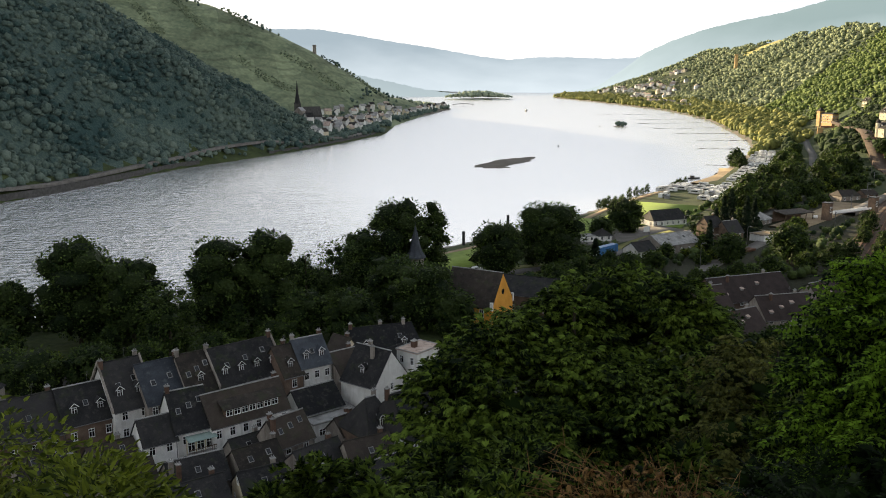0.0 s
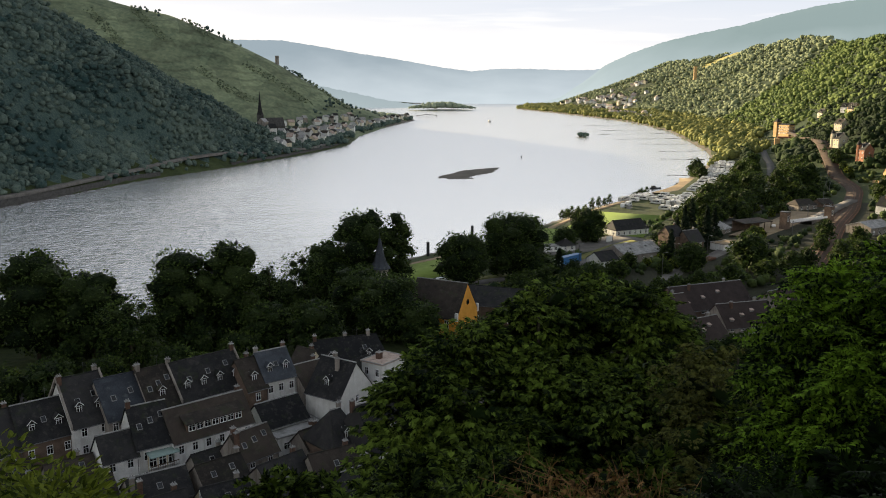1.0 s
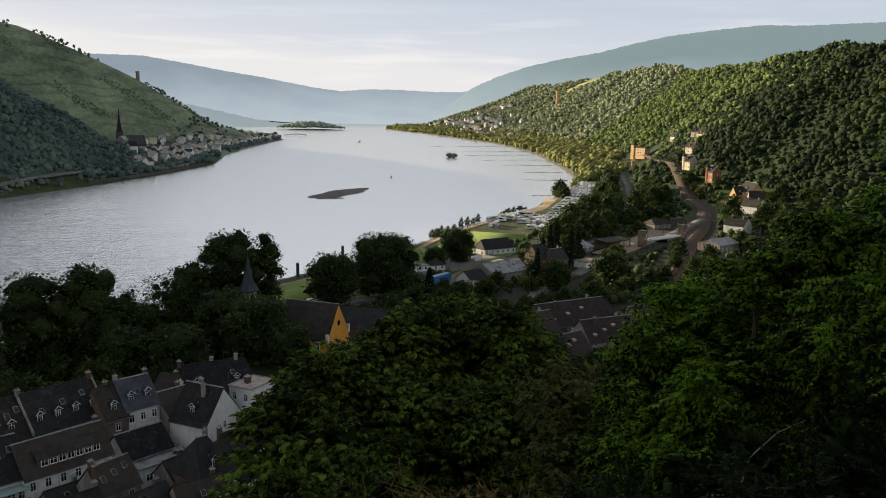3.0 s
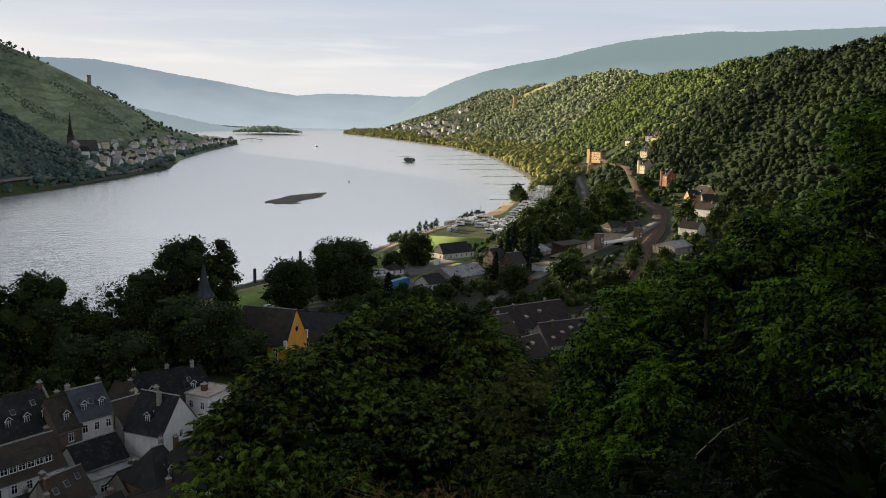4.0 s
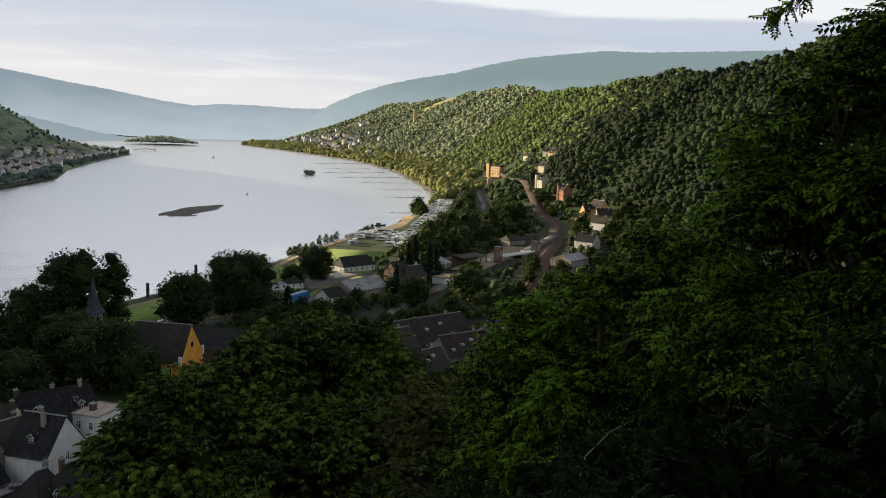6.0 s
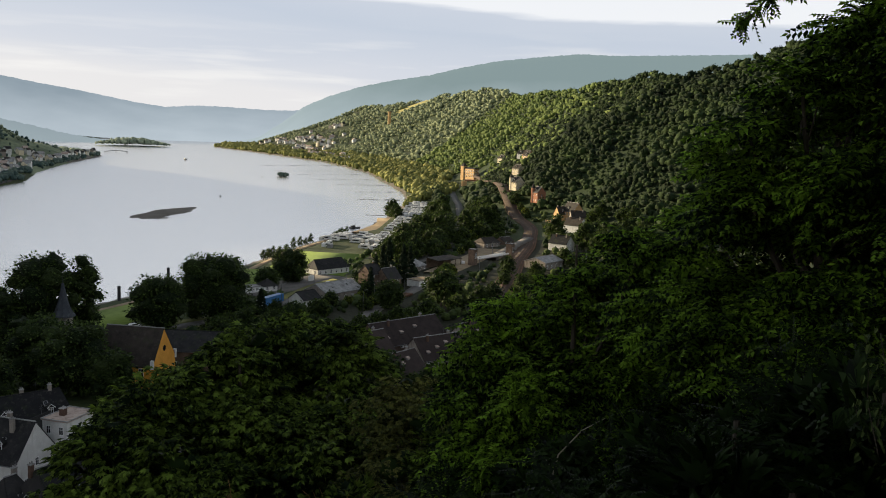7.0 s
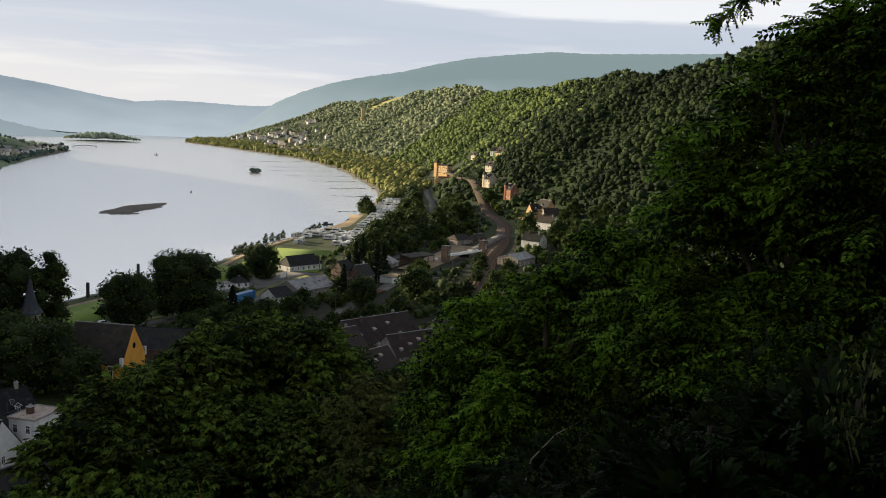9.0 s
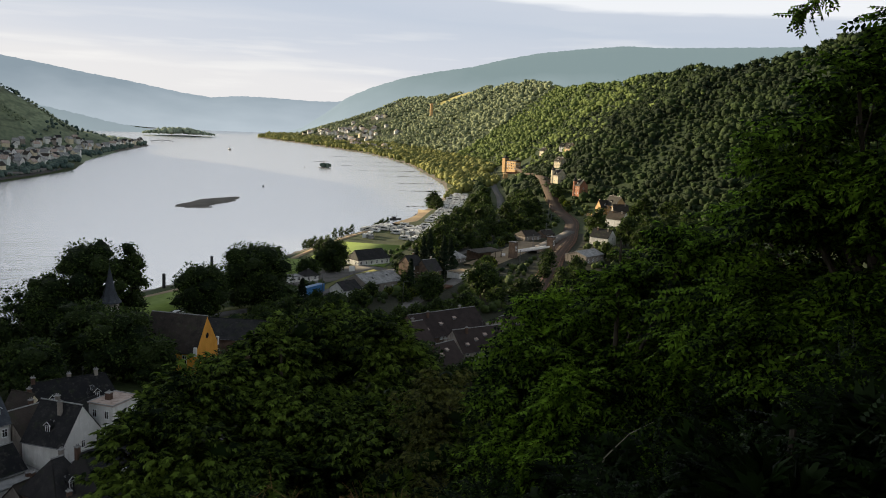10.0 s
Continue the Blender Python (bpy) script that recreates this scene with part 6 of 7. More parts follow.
def mound(name, x, y, rot, a, c, height, material, label, category, seed):
    """A flat island: a low dome with an uneven shore."""
    rr_, tt_ = np.meshgrid(np.linspace(0, 1, 14), np.linspace(0, 2 * np.pi, 60, endpoint=False), indexing="ij")
    edge = 1 + 0.16 * np.sin(2 * tt_ + seed) + 0.10 * np.sin(5 * tt_ + seed * 2) + 0.05 * np.sin(11 * tt_)
    px_, py_ = a * rr_ * edge * np.cos(tt_), c * rr_ * edge * np.sin(tt_)
    pz_ = height * (1 - rr_ ** 2.2) - 0.4 + 0.12 * np.sin(px_ * 0.9) * np.cos(py_ * 1.1)
    i, j = np.meshgrid(np.arange(13), np.arange(60), indexing="ij")
    f = np.stack([i * 60 + j, (i + 1) * 60 + j, (i + 1) * 60 + (j + 1) % 60, i * 60 + (j + 1) % 60], -1).reshape(-1, 4)
    ob = arrays(name, np.stack([px_, py_, pz_], -1).reshape(-1, 3), f, material, None, True)
    ob.matrix_world = pose(x, y, 0, 0, 0, rot)
    return tagged(ob, label, category)


mound("gravel_bank", 54, 732, 58, 52, 17, 2.2, M["gravel"], "brown gravel bank lying in the river", "gravel bank", 0.6)
mound("gravel_bank", 46, 690, 30, 10, 7, 1.0, M["gravel"], "small gravel tip beside the bank", "gravel bank", 2.6)
mound("islet", 258, 1270, 20, 12, 6, 1.2, M["gravel"], "tiny islet with bushes", "islet", 1.2)
px, py = rng.normal(258, 4.5, 16), rng.normal(1270, 2.5, 16)
tagged(crowns("islet_bush", np.stack([px, py, np.full(16, 3.0) + rng.uniform(0, 2, 16)], 1), rng.uniform(2, 3.6, 16), 2, M["wood_left_hazed"]), "dark bushes covering a tiny islet", "bush", kind="stuff")
mound("island", 112, 2790, 15, 112, 42, 3.0, M["wood_island_hazed"], "long wooded island in the upper river", "island", 0.3)
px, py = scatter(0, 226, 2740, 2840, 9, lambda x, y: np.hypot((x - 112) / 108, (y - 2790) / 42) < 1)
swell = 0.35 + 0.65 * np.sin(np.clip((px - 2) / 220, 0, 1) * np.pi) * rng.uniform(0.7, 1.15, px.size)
tagged(crowns("island_trees", np.stack([px, py, 2.0 + 15.0 * swell], 1), rng.uniform(6, 11, px.size) * swell, 2, M["wood_island_hazed"], 1.0, 0.45, 14), "trees covering a river island, paled by haze in their colour", "forest", kind="stuff")


# ---- small builders for the valley ----
def cottage(x, y, rot, length, depth, eave, rise, wall, roof, label, group, z=None, category="house"):
    """A house seen from afar: walls with gables, and a roof with overhang."""
    z = float(land(np.array([x]), np.array([y]))[0]) - 0.3 if z is None else z
    t = thing("house", pose(x, y, z, 0, 0, rot), label, category, group)
    L, D = length / 2, depth / 2
    b = bmesh.new()
    prism(b, [(-D, -3), (D, -3), (D, eave), (0, eave + rise), (-D, eave)], -L, L)
    part("wall", b, M[wall], t)
    b = bmesh.new()
    o, th = 0.5, 0.3
    k = rise / D
    prism(b, [(-D - o, eave - o * k), (0, eave + rise), (D + o, eave - o * k), (D + o, eave - o * k + th), (0, eave + rise + th), (-D - o, eave - o * k + th)], -L - 0.4, L + 0.4)
    part("roof", b, M[roof], t)
    return t


# pale lead and pink roofs are mixed in to stand for haze
walls, roofs = ("plaster", "grey_plaster", "plaster", "plaster", "cream_plaster", "plaster"), ("lead", "brown_roof", "slate", "lead", "pink_roof")
# the village on the far bank
spots = []
for q in range(34):
    k = q / 33
    spots.append((-140 + 96 * k + rng.uniform(-5, 5), 930 + 640 * k ** 1.1 + rng.uniform(-14, 14), 64 + 10 * k))
for q in range(26):
    k = q / 25
    spots.append((-160 + 80 * k + rng.uniform(-8, 8), 985 + 560 * k + rng.uniform(-20, 20), 60))
for q in range(26):
    k = q / 25
    spots.append((-226 + 140 * k + rng.uniform(-6, 6), 1330 + 250 * k + rng.uniform(-14, 14), 30))
for q in range(24):
    k = q / 23
    spots.append((-62 + 62 * k + rng.uniform(-4, 4), 1520 + 410 * k + rng.uniform(-8, 8), 70))
for q in range(22):
    k = q / 21
    spots.append((-178 + 74 * k + rng.uniform(-6, 6), 1090 + 330 * k + rng.uniform(-12, 12), 55))
for q, (x, y, rot) in enumerate(spots):
    if float(inland(np.array([x]), np.array([y]))[0][0]) > 14:
        w, f = walls[(q * 5) % 6], roofs[(q * 3) % 5]
        cottage(x, y, rot + rng.uniform(-14, 14) + (90 if q % 3 == 0 else 0), rng.uniform(7, 11), rng.uniform(6.5, 8.5), rng.uniform(5.5, 8.5), rng.uniform(2.8, 4.2), w, f, "house of the riverside village, %s walls and %s roof" % (w.replace("_", " ").replace("plaster", "plastered"), f.replace("_", " ")), "houses of the far village")
church = thing("village_church", pose(-186, 1135, 10, 0, 0, 25), "dark stone village church with a slender spire", "church")
b = bmesh.new()
prism(b, [(-8, -4), (8, -4), (8, 12), (0, 23), (-8, 12)], 0, 27)
part("nave", b, M["dark_stone"], church)
b = bmesh.new()
box(b, -7, -0.004, -3.8, 3.8, -4, 27)
part("tower", b, M["dark_stone"], church)
b = bmesh.new()
tube(b, [(-3.5, 0, 27), (-3.5, 0, 30), (-3.5, 0, 40), (-3.5, 0, 57)], [4.6, 3.4, 1.7, 0.15], 8)
part("spire", b, M["slate"], church)
pier = thing("landing_bridge", pose(50, 2160, 0, 0, 0, -5), "long low landing bridge on the far bank", "bridge")
b = bmesh.new()
prism(b, [(-26, 2.0), (0, 5.0), (26, 3.0), (26, 4.2), (0, 6.4), (-26, 3.2)], -1.5, 1.5, "y")
part("deck", b, M["dark_metal"], pier)
for q in (-24, 0, 24):
    b = bmesh.new()
    tube(b, [(q, 0, -3), (q, 0, 3.6)], [0.7, 0.7], 8)
    part("pier", b, M["dark_stone"], pier)

# the village upstream on this bank
for q, (x, y) in enumerate(VILLAGE):
    cottage(x, y, rng.uniform(0, 180), rng.uniform(8, 12), rng.uniform(7.5, 9.5), rng.uniform(5, 8), rng.uniform(3, 4.5), ("plaster", "plaster", "cream_plaster", "plaster", "plaster")[q % 5], ("lead", "pink_roof", "slate", "pink_roof")[q % 4], "bright house of the upstream village among trees", "houses of the upstream village")


def stone_tower(x, y, w, h, material, label, z=None, crown=True):
    z = float(land(np.array([x]), np.array([y]))[0]) if z is None else z
    t = thing("castle_tower", pose(x, y, z), label, "tower")
    b = bmesh.new()
    tube(b, [(0, 0, -6), (0, 0, h * 0.6), (0, 0, h)], [w * 0.55, w * 0.5, w * 0.48], 12)
    part("shaft", b, M[material], t)
    if crown:
        for q in range(6):
            b = bmesh.new()
            a = q * math.pi / 3
            box(b, -w * 0.14, w * 0.14, -w * 0.14, w * 0.14, h + 0.004, h + w * 0.35, Matrix.Translation((w * 0.36 * math.cos(a), w * 0.36 * math.sin(a), 0)))
            part("battlement", b, M[material], t)
    return t


stone_tower(786, 2360, 9, 36, "sandstone", "ruined round castle tower on the wooded slope")
stone_tower(-245, 1682, 7, 8, "stone", "ruined castle keep on the vineyard ridge")


# ---- villas along the railway ----
def villa(x, y, rot, length, depth, eave, rise, wall, roof, label, turret=None, bays=4, rows=2, z=None):
    z = float(land(np.array([x]), np.array([y]))[0]) - 0.4 if z is None else z
    t = house("villa", x, y, rot, length, depth, z, z + eave, z + eave + rise, wall, roof, label, rows, bays, 1, 0, ((0.25, 0.1), (-0.3, 0.1)), gables=rows, group="villas along the railway", category="villa")
    if turret:
        tx_, ty_, th_, tr_ = turret
        b = bmesh.new()
        tube(b, [(tx_, ty_, -1), (tx_, ty_, th_)], [tr_, tr_], 8)
        tt = part("turret", b, M[wall], t)
        b = bmesh.new()
        tube(b, [(tx_, ty_, th_ - 0.1), (tx_, ty_, th_ + tr_ * 1.1), (tx_, ty_, th_ + tr_ * 2.2)], [tr_ * 1.2, tr_ * 0.6, 0.06], 8)
        part("turret_roof", b, M[roof], tt)
    return t


mansion = thing("mansion", pose(486, 1092, 13.5, 0, 0, -74), "large three-storey sandstone mansion with a corner tower", "mansion")
b = bmesh.new()
box(b, -13, 13, -7, 2, -4, 12)
part("wall", b, M["sandstone"], mansion)
b = bmesh.new()
prism(b, [(-7.4, 12.004), (2.4, 12.004), (0.6, 13.6), (-5.6, 13.6)], -13.5, 13.5)
part("roof", b, M["slate"], mansion)
b = bmesh.new()
box(b, -14.5, -8.5, -8.2, -1, -4, 15.5)
mt = part("corner_tower", b, M["sandstone"], mansion)
b = bmesh.new()
base = [b.verts.new(p) for p in ((-14.9, -8.6, 15.5), (-8.1, -8.6, 15.5), (-8.1, -0.6, 15.5), (-14.9, -0.6, 15.5))]
tip = b.verts.new((-11.5, -4.6, 20))
b.faces.new(base[::-1])
for q in range(4):
    b.faces.new((base[q], base[(q + 1) % 4], tip))
part("tower_roof", b, M["slate"], mt)
for r in range(3):
    for c in range(6):
        window(mansion, -6.4 + c * 3.6, -7.01, 1.0 + r * 3.6, 0, 1.5, 2.1)
    for c in range(3):
        window(mansion, 13.01, -5.3 + c * 2.8, 1.0 + r * 3.6, 90, 1.5, 2.1)
villa(344, 634, -84, 9, 8, 8.0, 4.4, "brick", "slate", "red brick villa with a pointed turret", (-3.6, -3.2, 11.5, 1.7), 2, 2)
villa(336, 564, -86, 15, 10, 7.6, 6.4, "sandstone", "brown_roof", "sunlit ochre villa with steep brown roofs and chimneys", None, 4, 2)
villa(329, 570, 8, 8.0, 7.0, 8.2, 5.2, "sandstone", "brown_roof", "gabled front wing of the sunlit ochre villa", None, 2, 2)
villa(331, 548, 160, 11, 9, 7.0, 4.6, "grey_plaster", "brown_roof", "lower wing of the villa with dark roof", None, 3, 2)
villa(309, 514, 118, 13, 10, 6.0, 4.6, "plaster", "brown_roof", "white gabled house beside the railway", None, 3, 2)
villa(251, 432, 120, 12, 9, 5.0, 4.2, "plaster", "slate", "small white gabled house beside the railway", None, 3, 2)
villa(352, 690, -80, 10, 9, 6.5, 4.5, "cream_plaster", "slate", "cream villa with grey roof among trees", (-4, -3.6, 10.5, 1.7), 3, 2)
for x, y, rot, w in ((497, 1021, -80, "cream_plaster"), (477, 926, -60, "plaster"), (424, 809, -85, "sandstone"), (440, 840, -70, "sandstone"), (388, 760, -75, "cream_plaster")):
    villa(x, y, rot, 9.5, 7.5, 5.6, 3.6, w, "slate" if w == "plaster" else "brown_roof", "sunlit villa on the wooded slope", None, 3, 2)
tagged(ribbon("garden_wall", [(324, 584), (326, 572), (328, 562)], 0.8, M["sandstone"], 1.8, 4.0)[0], "long sunlit garden wall", "wall", kind="structure")
br = thing("road_bridge", pose(462, 1012, 8, 0, 0, -20), "brick railway bridge below the mansion", "bridge")
b = bmesh.new()
box(b, -20, 20, -2.5, 2.5, 5.0, 6.8)
part("deck", b, M["brick"], br)
for q in (-20, 20):
    b = bmesh.new()
    box(b, q - 3, q + 3, -3.2, 3.2, -4, 4.496)
    part("abutment", b, M["sandstone"], br)

# station: platform, lifts, footbridge, sheds
pf, _, _ = ribbon("platform", [(193, 404), (214, 430), (236, 457), (257, 483)], 5.5, M["paving"], 1.5, 2.2, 6.0)
tagged(pf, "pale grey station platform", "platform", kind="structure")
for x, y in ((177, 392), (207, 410)):
    t = thing("lift_tower", pose(x, y, 6.6, 0, 0, 38), "dark square lift tower at the station", "tower", "station lifts")
    b = bmesh.new()
    box(b, -1.7, 1.7, -1.7, 1.7, -1, 8.2)
    part("shaft", b, M["brown_wall"], t)
    b = bmesh.new()
    box(b, -1.9, 1.9, -1.9, 1.9, 8.204, 8.5)
    part("cap", b, M["dark_metal"], t)
    window(t, 0, -1.71, 4.0, 0, 1.6, 2.6)
fb = thing("footbridge", pose(192, 401, 9.6, 0, 0, 31), "pale grey footbridge between the station lifts", "bridge")
b = bmesh.new()
box(b, -14.5, 14.5, -1.3, 1.3, -0.3, 0)
part("deck", b, M["lead"], fb)
for s in (-1.25, 1.25):
    b = bmesh.new()
    box(b, -14.5, 14.5, s - 0.05, s + 0.05, 0.004, 0.9)
    part("parapet", b, M["white_paint"], fb)
house("shed", 216, 459, 20, 13, 9, 6.2, 9.4, 12.0, "grey_plaster", "brown_roof", "low brown-roofed shed by the tracks", 1, 3, 0, 0, (), hip=1.5, group="station sheds", category="shed")
house("shed", 232, 468, 20, 9, 7, 6.6, 9.0, 11.0, "brown_wall", "brown_roof", "small brown shed by the tracks", 1, 2, 0, 0, (), group="station sheds", category="shed")
house("pavilion", 145, 389, 45, 8, 8, 5.6, 8.2, 11.0, "grey_plaster", "lead", "pavilion with pale pyramid roof", 1, 2, 0, 0, (), hip=4.0, group="", category="pavilion")
port = thing("carport", pose(162, 393, 5.9, 0, 0, 26), "long open shed with flat brown roof", "carport")
b = bmesh.new()
prism(b, [(-4, 4.2), (4, 5.0), (4, 5.3), (-4, 4.5)], -9, 9)
part("roof", b, M["brown_roof"], port)
b = bmesh.new()
box(b, -9, 9, 3.6, 3.9, -0.5, 4.8)
part("back_wall", b, M["brown_wall"], port)
for q in (-8.6, -4.3, 0, 4.3, 8.6):
    b = bmesh.new()
    box(b, q - 0.12, q + 0.12, -3.6, -3.36, -0.5, 4.3)
    part("post", b, M["wood"], port)
house("workshop", 209, 376, 30, 17, 12, 7.2, 11.0, 13.0, "grey_plaster", "lead", "workshop with broad pale grey roof", 1, 4, 0, 0, (), group="", category="workshop")
house("club_house", 103, 396, 24, 19, 9.5, 3.9, 7.2, 11.0, "plaster", "slate", "long white club house with dark slate roof", 1, 6, 0, 0, (), hip=1.2, gables=1, group="", category="house")
house("kiosk", 67, 357, 20, 6.5, 6, 3.8, 6.6, 8.8, "plaster", "slate", "small white kiosk with dark pyramid roof", 1, 2, 0, 0, (), hip=3.0, group="", category="kiosk")
flat_house("annexe", 60.0, 355, 20, 6.0, 5.0, 3.7, 6.4, "plaster", "lead", "low white flat-roofed annexe of the kiosk", 2, 1)
house("depot", 88, 328, 30, 20, 13, 5.4, 9.2, 12.2, "grey_plaster", "lead", "low depot with wide grey roof and two domes", 1, 5, 0, 2, (), gables=1, group="", category="depot")
house("depot", 74, 317, 30, 9, 8, 5.2, 8.4, 11.0, "plaster", "slate", "white gabled end of the depot", 1, 2, 0, 0, (), gables=1, group="", category="depot")
house("gatehouse", 106, 337, 28, 7, 7, 5.8, 14.0, 17.5, "brown_wall", "slate", "dark old brick gatehouse beside the firs", 3, 2, 0, 0, ((0.3, 0.1),), group="", category="house")
house("gatehouse", 113, 335, 28, 8, 8, 5.8, 12.0, 16.0, "brown_wall", "slate", "dark old brick house beside the firs", 2, 2, 0, 0, ((0.3, 0.1),), group="", category="house")
flat_house("garage", 131, 345, 30, 9, 7, 6.0, 9.0, "plaster", "sand", "low garage with pale flat roof", 2, 1)
stack = thing("timber_stack", pose(113, 318, 6.8, 0, 0, 42), "stack of brown rails beside the street", "timber stack")
for q in range(4):
    b = bmesh.new()
    box(b, -7, 7, -1.6 + q * 0.85, -0.95 + q * 0.85, 0.05, 0.8)
    part("beam", b, M["rust"], stack)


# ---- vehicles ----
def wheels(t, xs, y, r, rims=True):
    for x in xs:
        for s in (-1, 1):
            b = bmesh.new()
            tube(b, [(x, s * (y - 0.1), r), (x, s * (y + 0.1), r)], [r, r], 12)
            w = part("wheel", b, M["dark_metal"], t)
            if not rims:
                continue
            b = bmesh.new()
            tube(b, [(x, s * (y + 0.09), r), (x, s * (y + 0.115), r)], [r * 0.5, r * 0.5], 10)
            part("rim", b, M["metal"], w)


def caravan(m, length, motor, label, rolling=True):
    t = thing("caravan", m, label, "caravan", "caravans on the riverside camp")
    b = bmesh.new()
    L = length / 2
    prof = [(-L, 0.5), (L, 0.5), (L, 1.3), (L - 0.35, 2.5), (L - 0.8, 2.7), (-L + 0.6, 2.7), (-L + 0.15, 2.4), (-L, 1.2)] if not motor else [(-L, 0.5), (L, 0.5), (L, 1.2), (L - 0.9, 1.45), (L - 1.5, 2.0), (L - 0.9, 2.3), (L - 1.0, 2.85), (-L, 2.9)]
    prism(b, prof, -1.15, 1.15, "y")
    part("body", b, M["camper_white"], t)
    for s in (-1, 1):
        b = bmesh.new()
        box(b, -L + 0.7, L - 1.8, s * 1.154 - 0.01, s * 1.154 + 0.01, 1.5, 2.1)
        part("window", b, M["glass"], t)
    b = bmesh.new()
    box(b, -0.4, 0.4, -0.35, 0.35, 2.704 if not motor else 2.88, 2.96)
    part("roof_hatch", b, M["lead"], t)
    if rolling:
        wheels(t, (-0.1,) if not motor else (-L + 1.4, L - 1.3), 1.0, 0.34, False)
    return t


def awning(m):
    t = thing("awning", m, "pale canvas awning beside a caravan", "awning", "awnings on the camp")
    b = bmesh.new()
    prism(b, [(-1.3, 0.0), (1.3, 0.0), (1.3, 2.4), (-1.3, 1.9)], -2.0, 2.0)
    part("canvas", b, M["lead"], t)
    return t


first = [caravan(pose(126, 492, 3.2, 0, 0, 60), 6.0, False, "white touring caravan on the riverside camp"), caravan(pose(131, 500, 3.2, 0, 0, 60), 6.6, True, "white motorhome on the riverside camp"), awning(pose(128.5, 489, 3.1, 0, 0, 60))]
BANK = resample(RIGHT_BANK[8:13], 1.0)
for i in range(0, len(BANK) - 2, 6):
    d = BANK[min(i + 4, len(BANK) - 1)] - BANK[max(i - 4, 0)]
    d /= np.linalg.norm(d)
    nrm = np.array([d[1], -d[0]])
    y = BANK[i][1]
    for row, s in enumerate((13, 20, 28, 36, 44, 52) if y < 600 else (24, 33, 42)):
        if rng.random() < (0.26 if y < 560 else 1.0) or (y < 640 and y > 575 and s < 26):
            continue
        p = BANK[i] + nrm * s + rng.uniform(-1.2, 1.2, 2)
        if 572 < p[1] < 600 and p[0] < 195:
            continue
        z = float(land(np.array([p[0]]), np.array([p[1]]))[0])
        a = math.degrees(math.atan2(d[1], d[0])) + (90 if (row + i // 20) % 2 else 0) + rng.uniform(-12, 12)
        copy_thing(first[0] if rng.random() < 0.6 else first[1], pose(p[0], p[1], z, 0, 0, a))
        if rng.random() < 0.2:
            q = p + np.array([math.sin(radians(a)), -math.cos(radians(a))]) * 2.7
            copy_thing(first[2], pose(q[0], q[1], z, 0, 0, a))

parked = caravan(pose(243, 652, 3.0, 0, 0, 150), 6.2, False, "white caravan parked in a dense row up the bank", False)
# closely packed rows behind the beach and up the bank
CAMP = resample([(152, 470), (172, 508), (198, 556), (224, 606), (244, 650), (270, 712), (300, 790)], 4.2)
for i, (x, y) in enumerate(CAMP[:-1]):
    d = CAMP[i + 1] - CAMP[i]
    a = math.degrees(math.atan2(d[1], d[0]))
    for s in ((-2, -9.5) if y < 560 else (1, -6, -13)):
        if rng.random() < 0.5:
            continue
        px_, py_ = x + s * d[1] / np.hypot(*d) + rng.uniform(-0.8, 0.8), y - s * d[0] / np.hypot(*d) + rng.uniform(-0.8, 0.8)
        copy_thing(parked, pose(px_, py_, float(land(np.array([px_]), np.array([py_]))[0]), 0, 0, a + 90 + rng.uniform(-10, 10)))


def car(m, paint, label):
    t = thing("car", m, label, "car", "parked cars")
    b = bmesh.new()
    prism(b, [(-2.1, 0.35), (2.1, 0.35), (2.1, 0.8), (1.1, 0.95), (0.5, 1.42), (-1.3, 1.45), (-2.0, 0.95)], -0.85, 0.85, "y")
    part("body", b, M[paint], t)
    for s in (-1, 1):
        b = bmesh.new()
        prism(b, [(-1.6, 0.95), (0.85, 0.95), (0.45, 1.34), (-1.25, 1.36)], s * 0.854, s * 0.87, "y")
        part("side_window", b, M["glass"], t)
    wheels(t, (-1.3, 1.3), 0.8, 0.32)
    return t


for x, y, a, c, l in ((34, 313, 30, "dark_metal", "black parked car beside the road"), (86, 352, 40, "white_paint", "white parked car in the yard"), (90, 356, 40, "metal", "grey parked car in the yard"), (95, 362, 40, "white_paint", "white parked car in the yard"), (82, 347, 40, "dark_metal", "black parked car in the yard"), (174, 397, 70, "white_paint", "white van in the station yard"), (66, 345, 20, "metal", "silver car by the kiosk"), (12, 300, 30, "white_paint", "white camper parked by the chapel"), (6, 296, 30, "white_paint", "white camper parked by the chapel"), (300, 742, 62, "dark_metal", "dark car on the country road")):
    car(pose(x, y, float(land(np.array([x]), np.array([y]))[0]) + 0.2, 0, 0, a), c, l)
lorry = thing("lorry", pose(60, 318.5, float(land(np.array([60.0]), np.array([318.5]))[0]) + 0.3, 0, 0, 45), "articulated lorry with blue tarpaulin trailer", "lorry")
b = bmesh.new()
box(b, -3.0, 9.0, -1.25, 1.25, 1.1, 4.0)
part("trailer", b, M["blue_paint"], lorry, "blue tarpaulin trailer")
b = bmesh.new()
prism(b, [(-6.0, 0.6), (-3.6, 0.6), (-3.6, 3.7), (-5.4, 3.7), (-6.0, 2.2)], -1.2, 1.2, "y")
cab = part("cab", b, M["white_paint"], lorry, "white driver's cab")
b = bmesh.new()
prism(b, [(-6.03, 2.2), (-5.5, 3.4), (-5.46, 3.4), (-5.99, 2.2)], -1.0, 1.0, "y")
part("windscreen", b, M["glass"], cab)
b = bmesh.new()
box(b, -3.6, 9.0, -0.5, 0.5, 0.7, 1.09)
part("chassis", b, M["dark_metal"], lorry)
wheels(lorry, (-5.0, -2.6, 5.2, 6.5, 7.8), 1.05, 0.5)


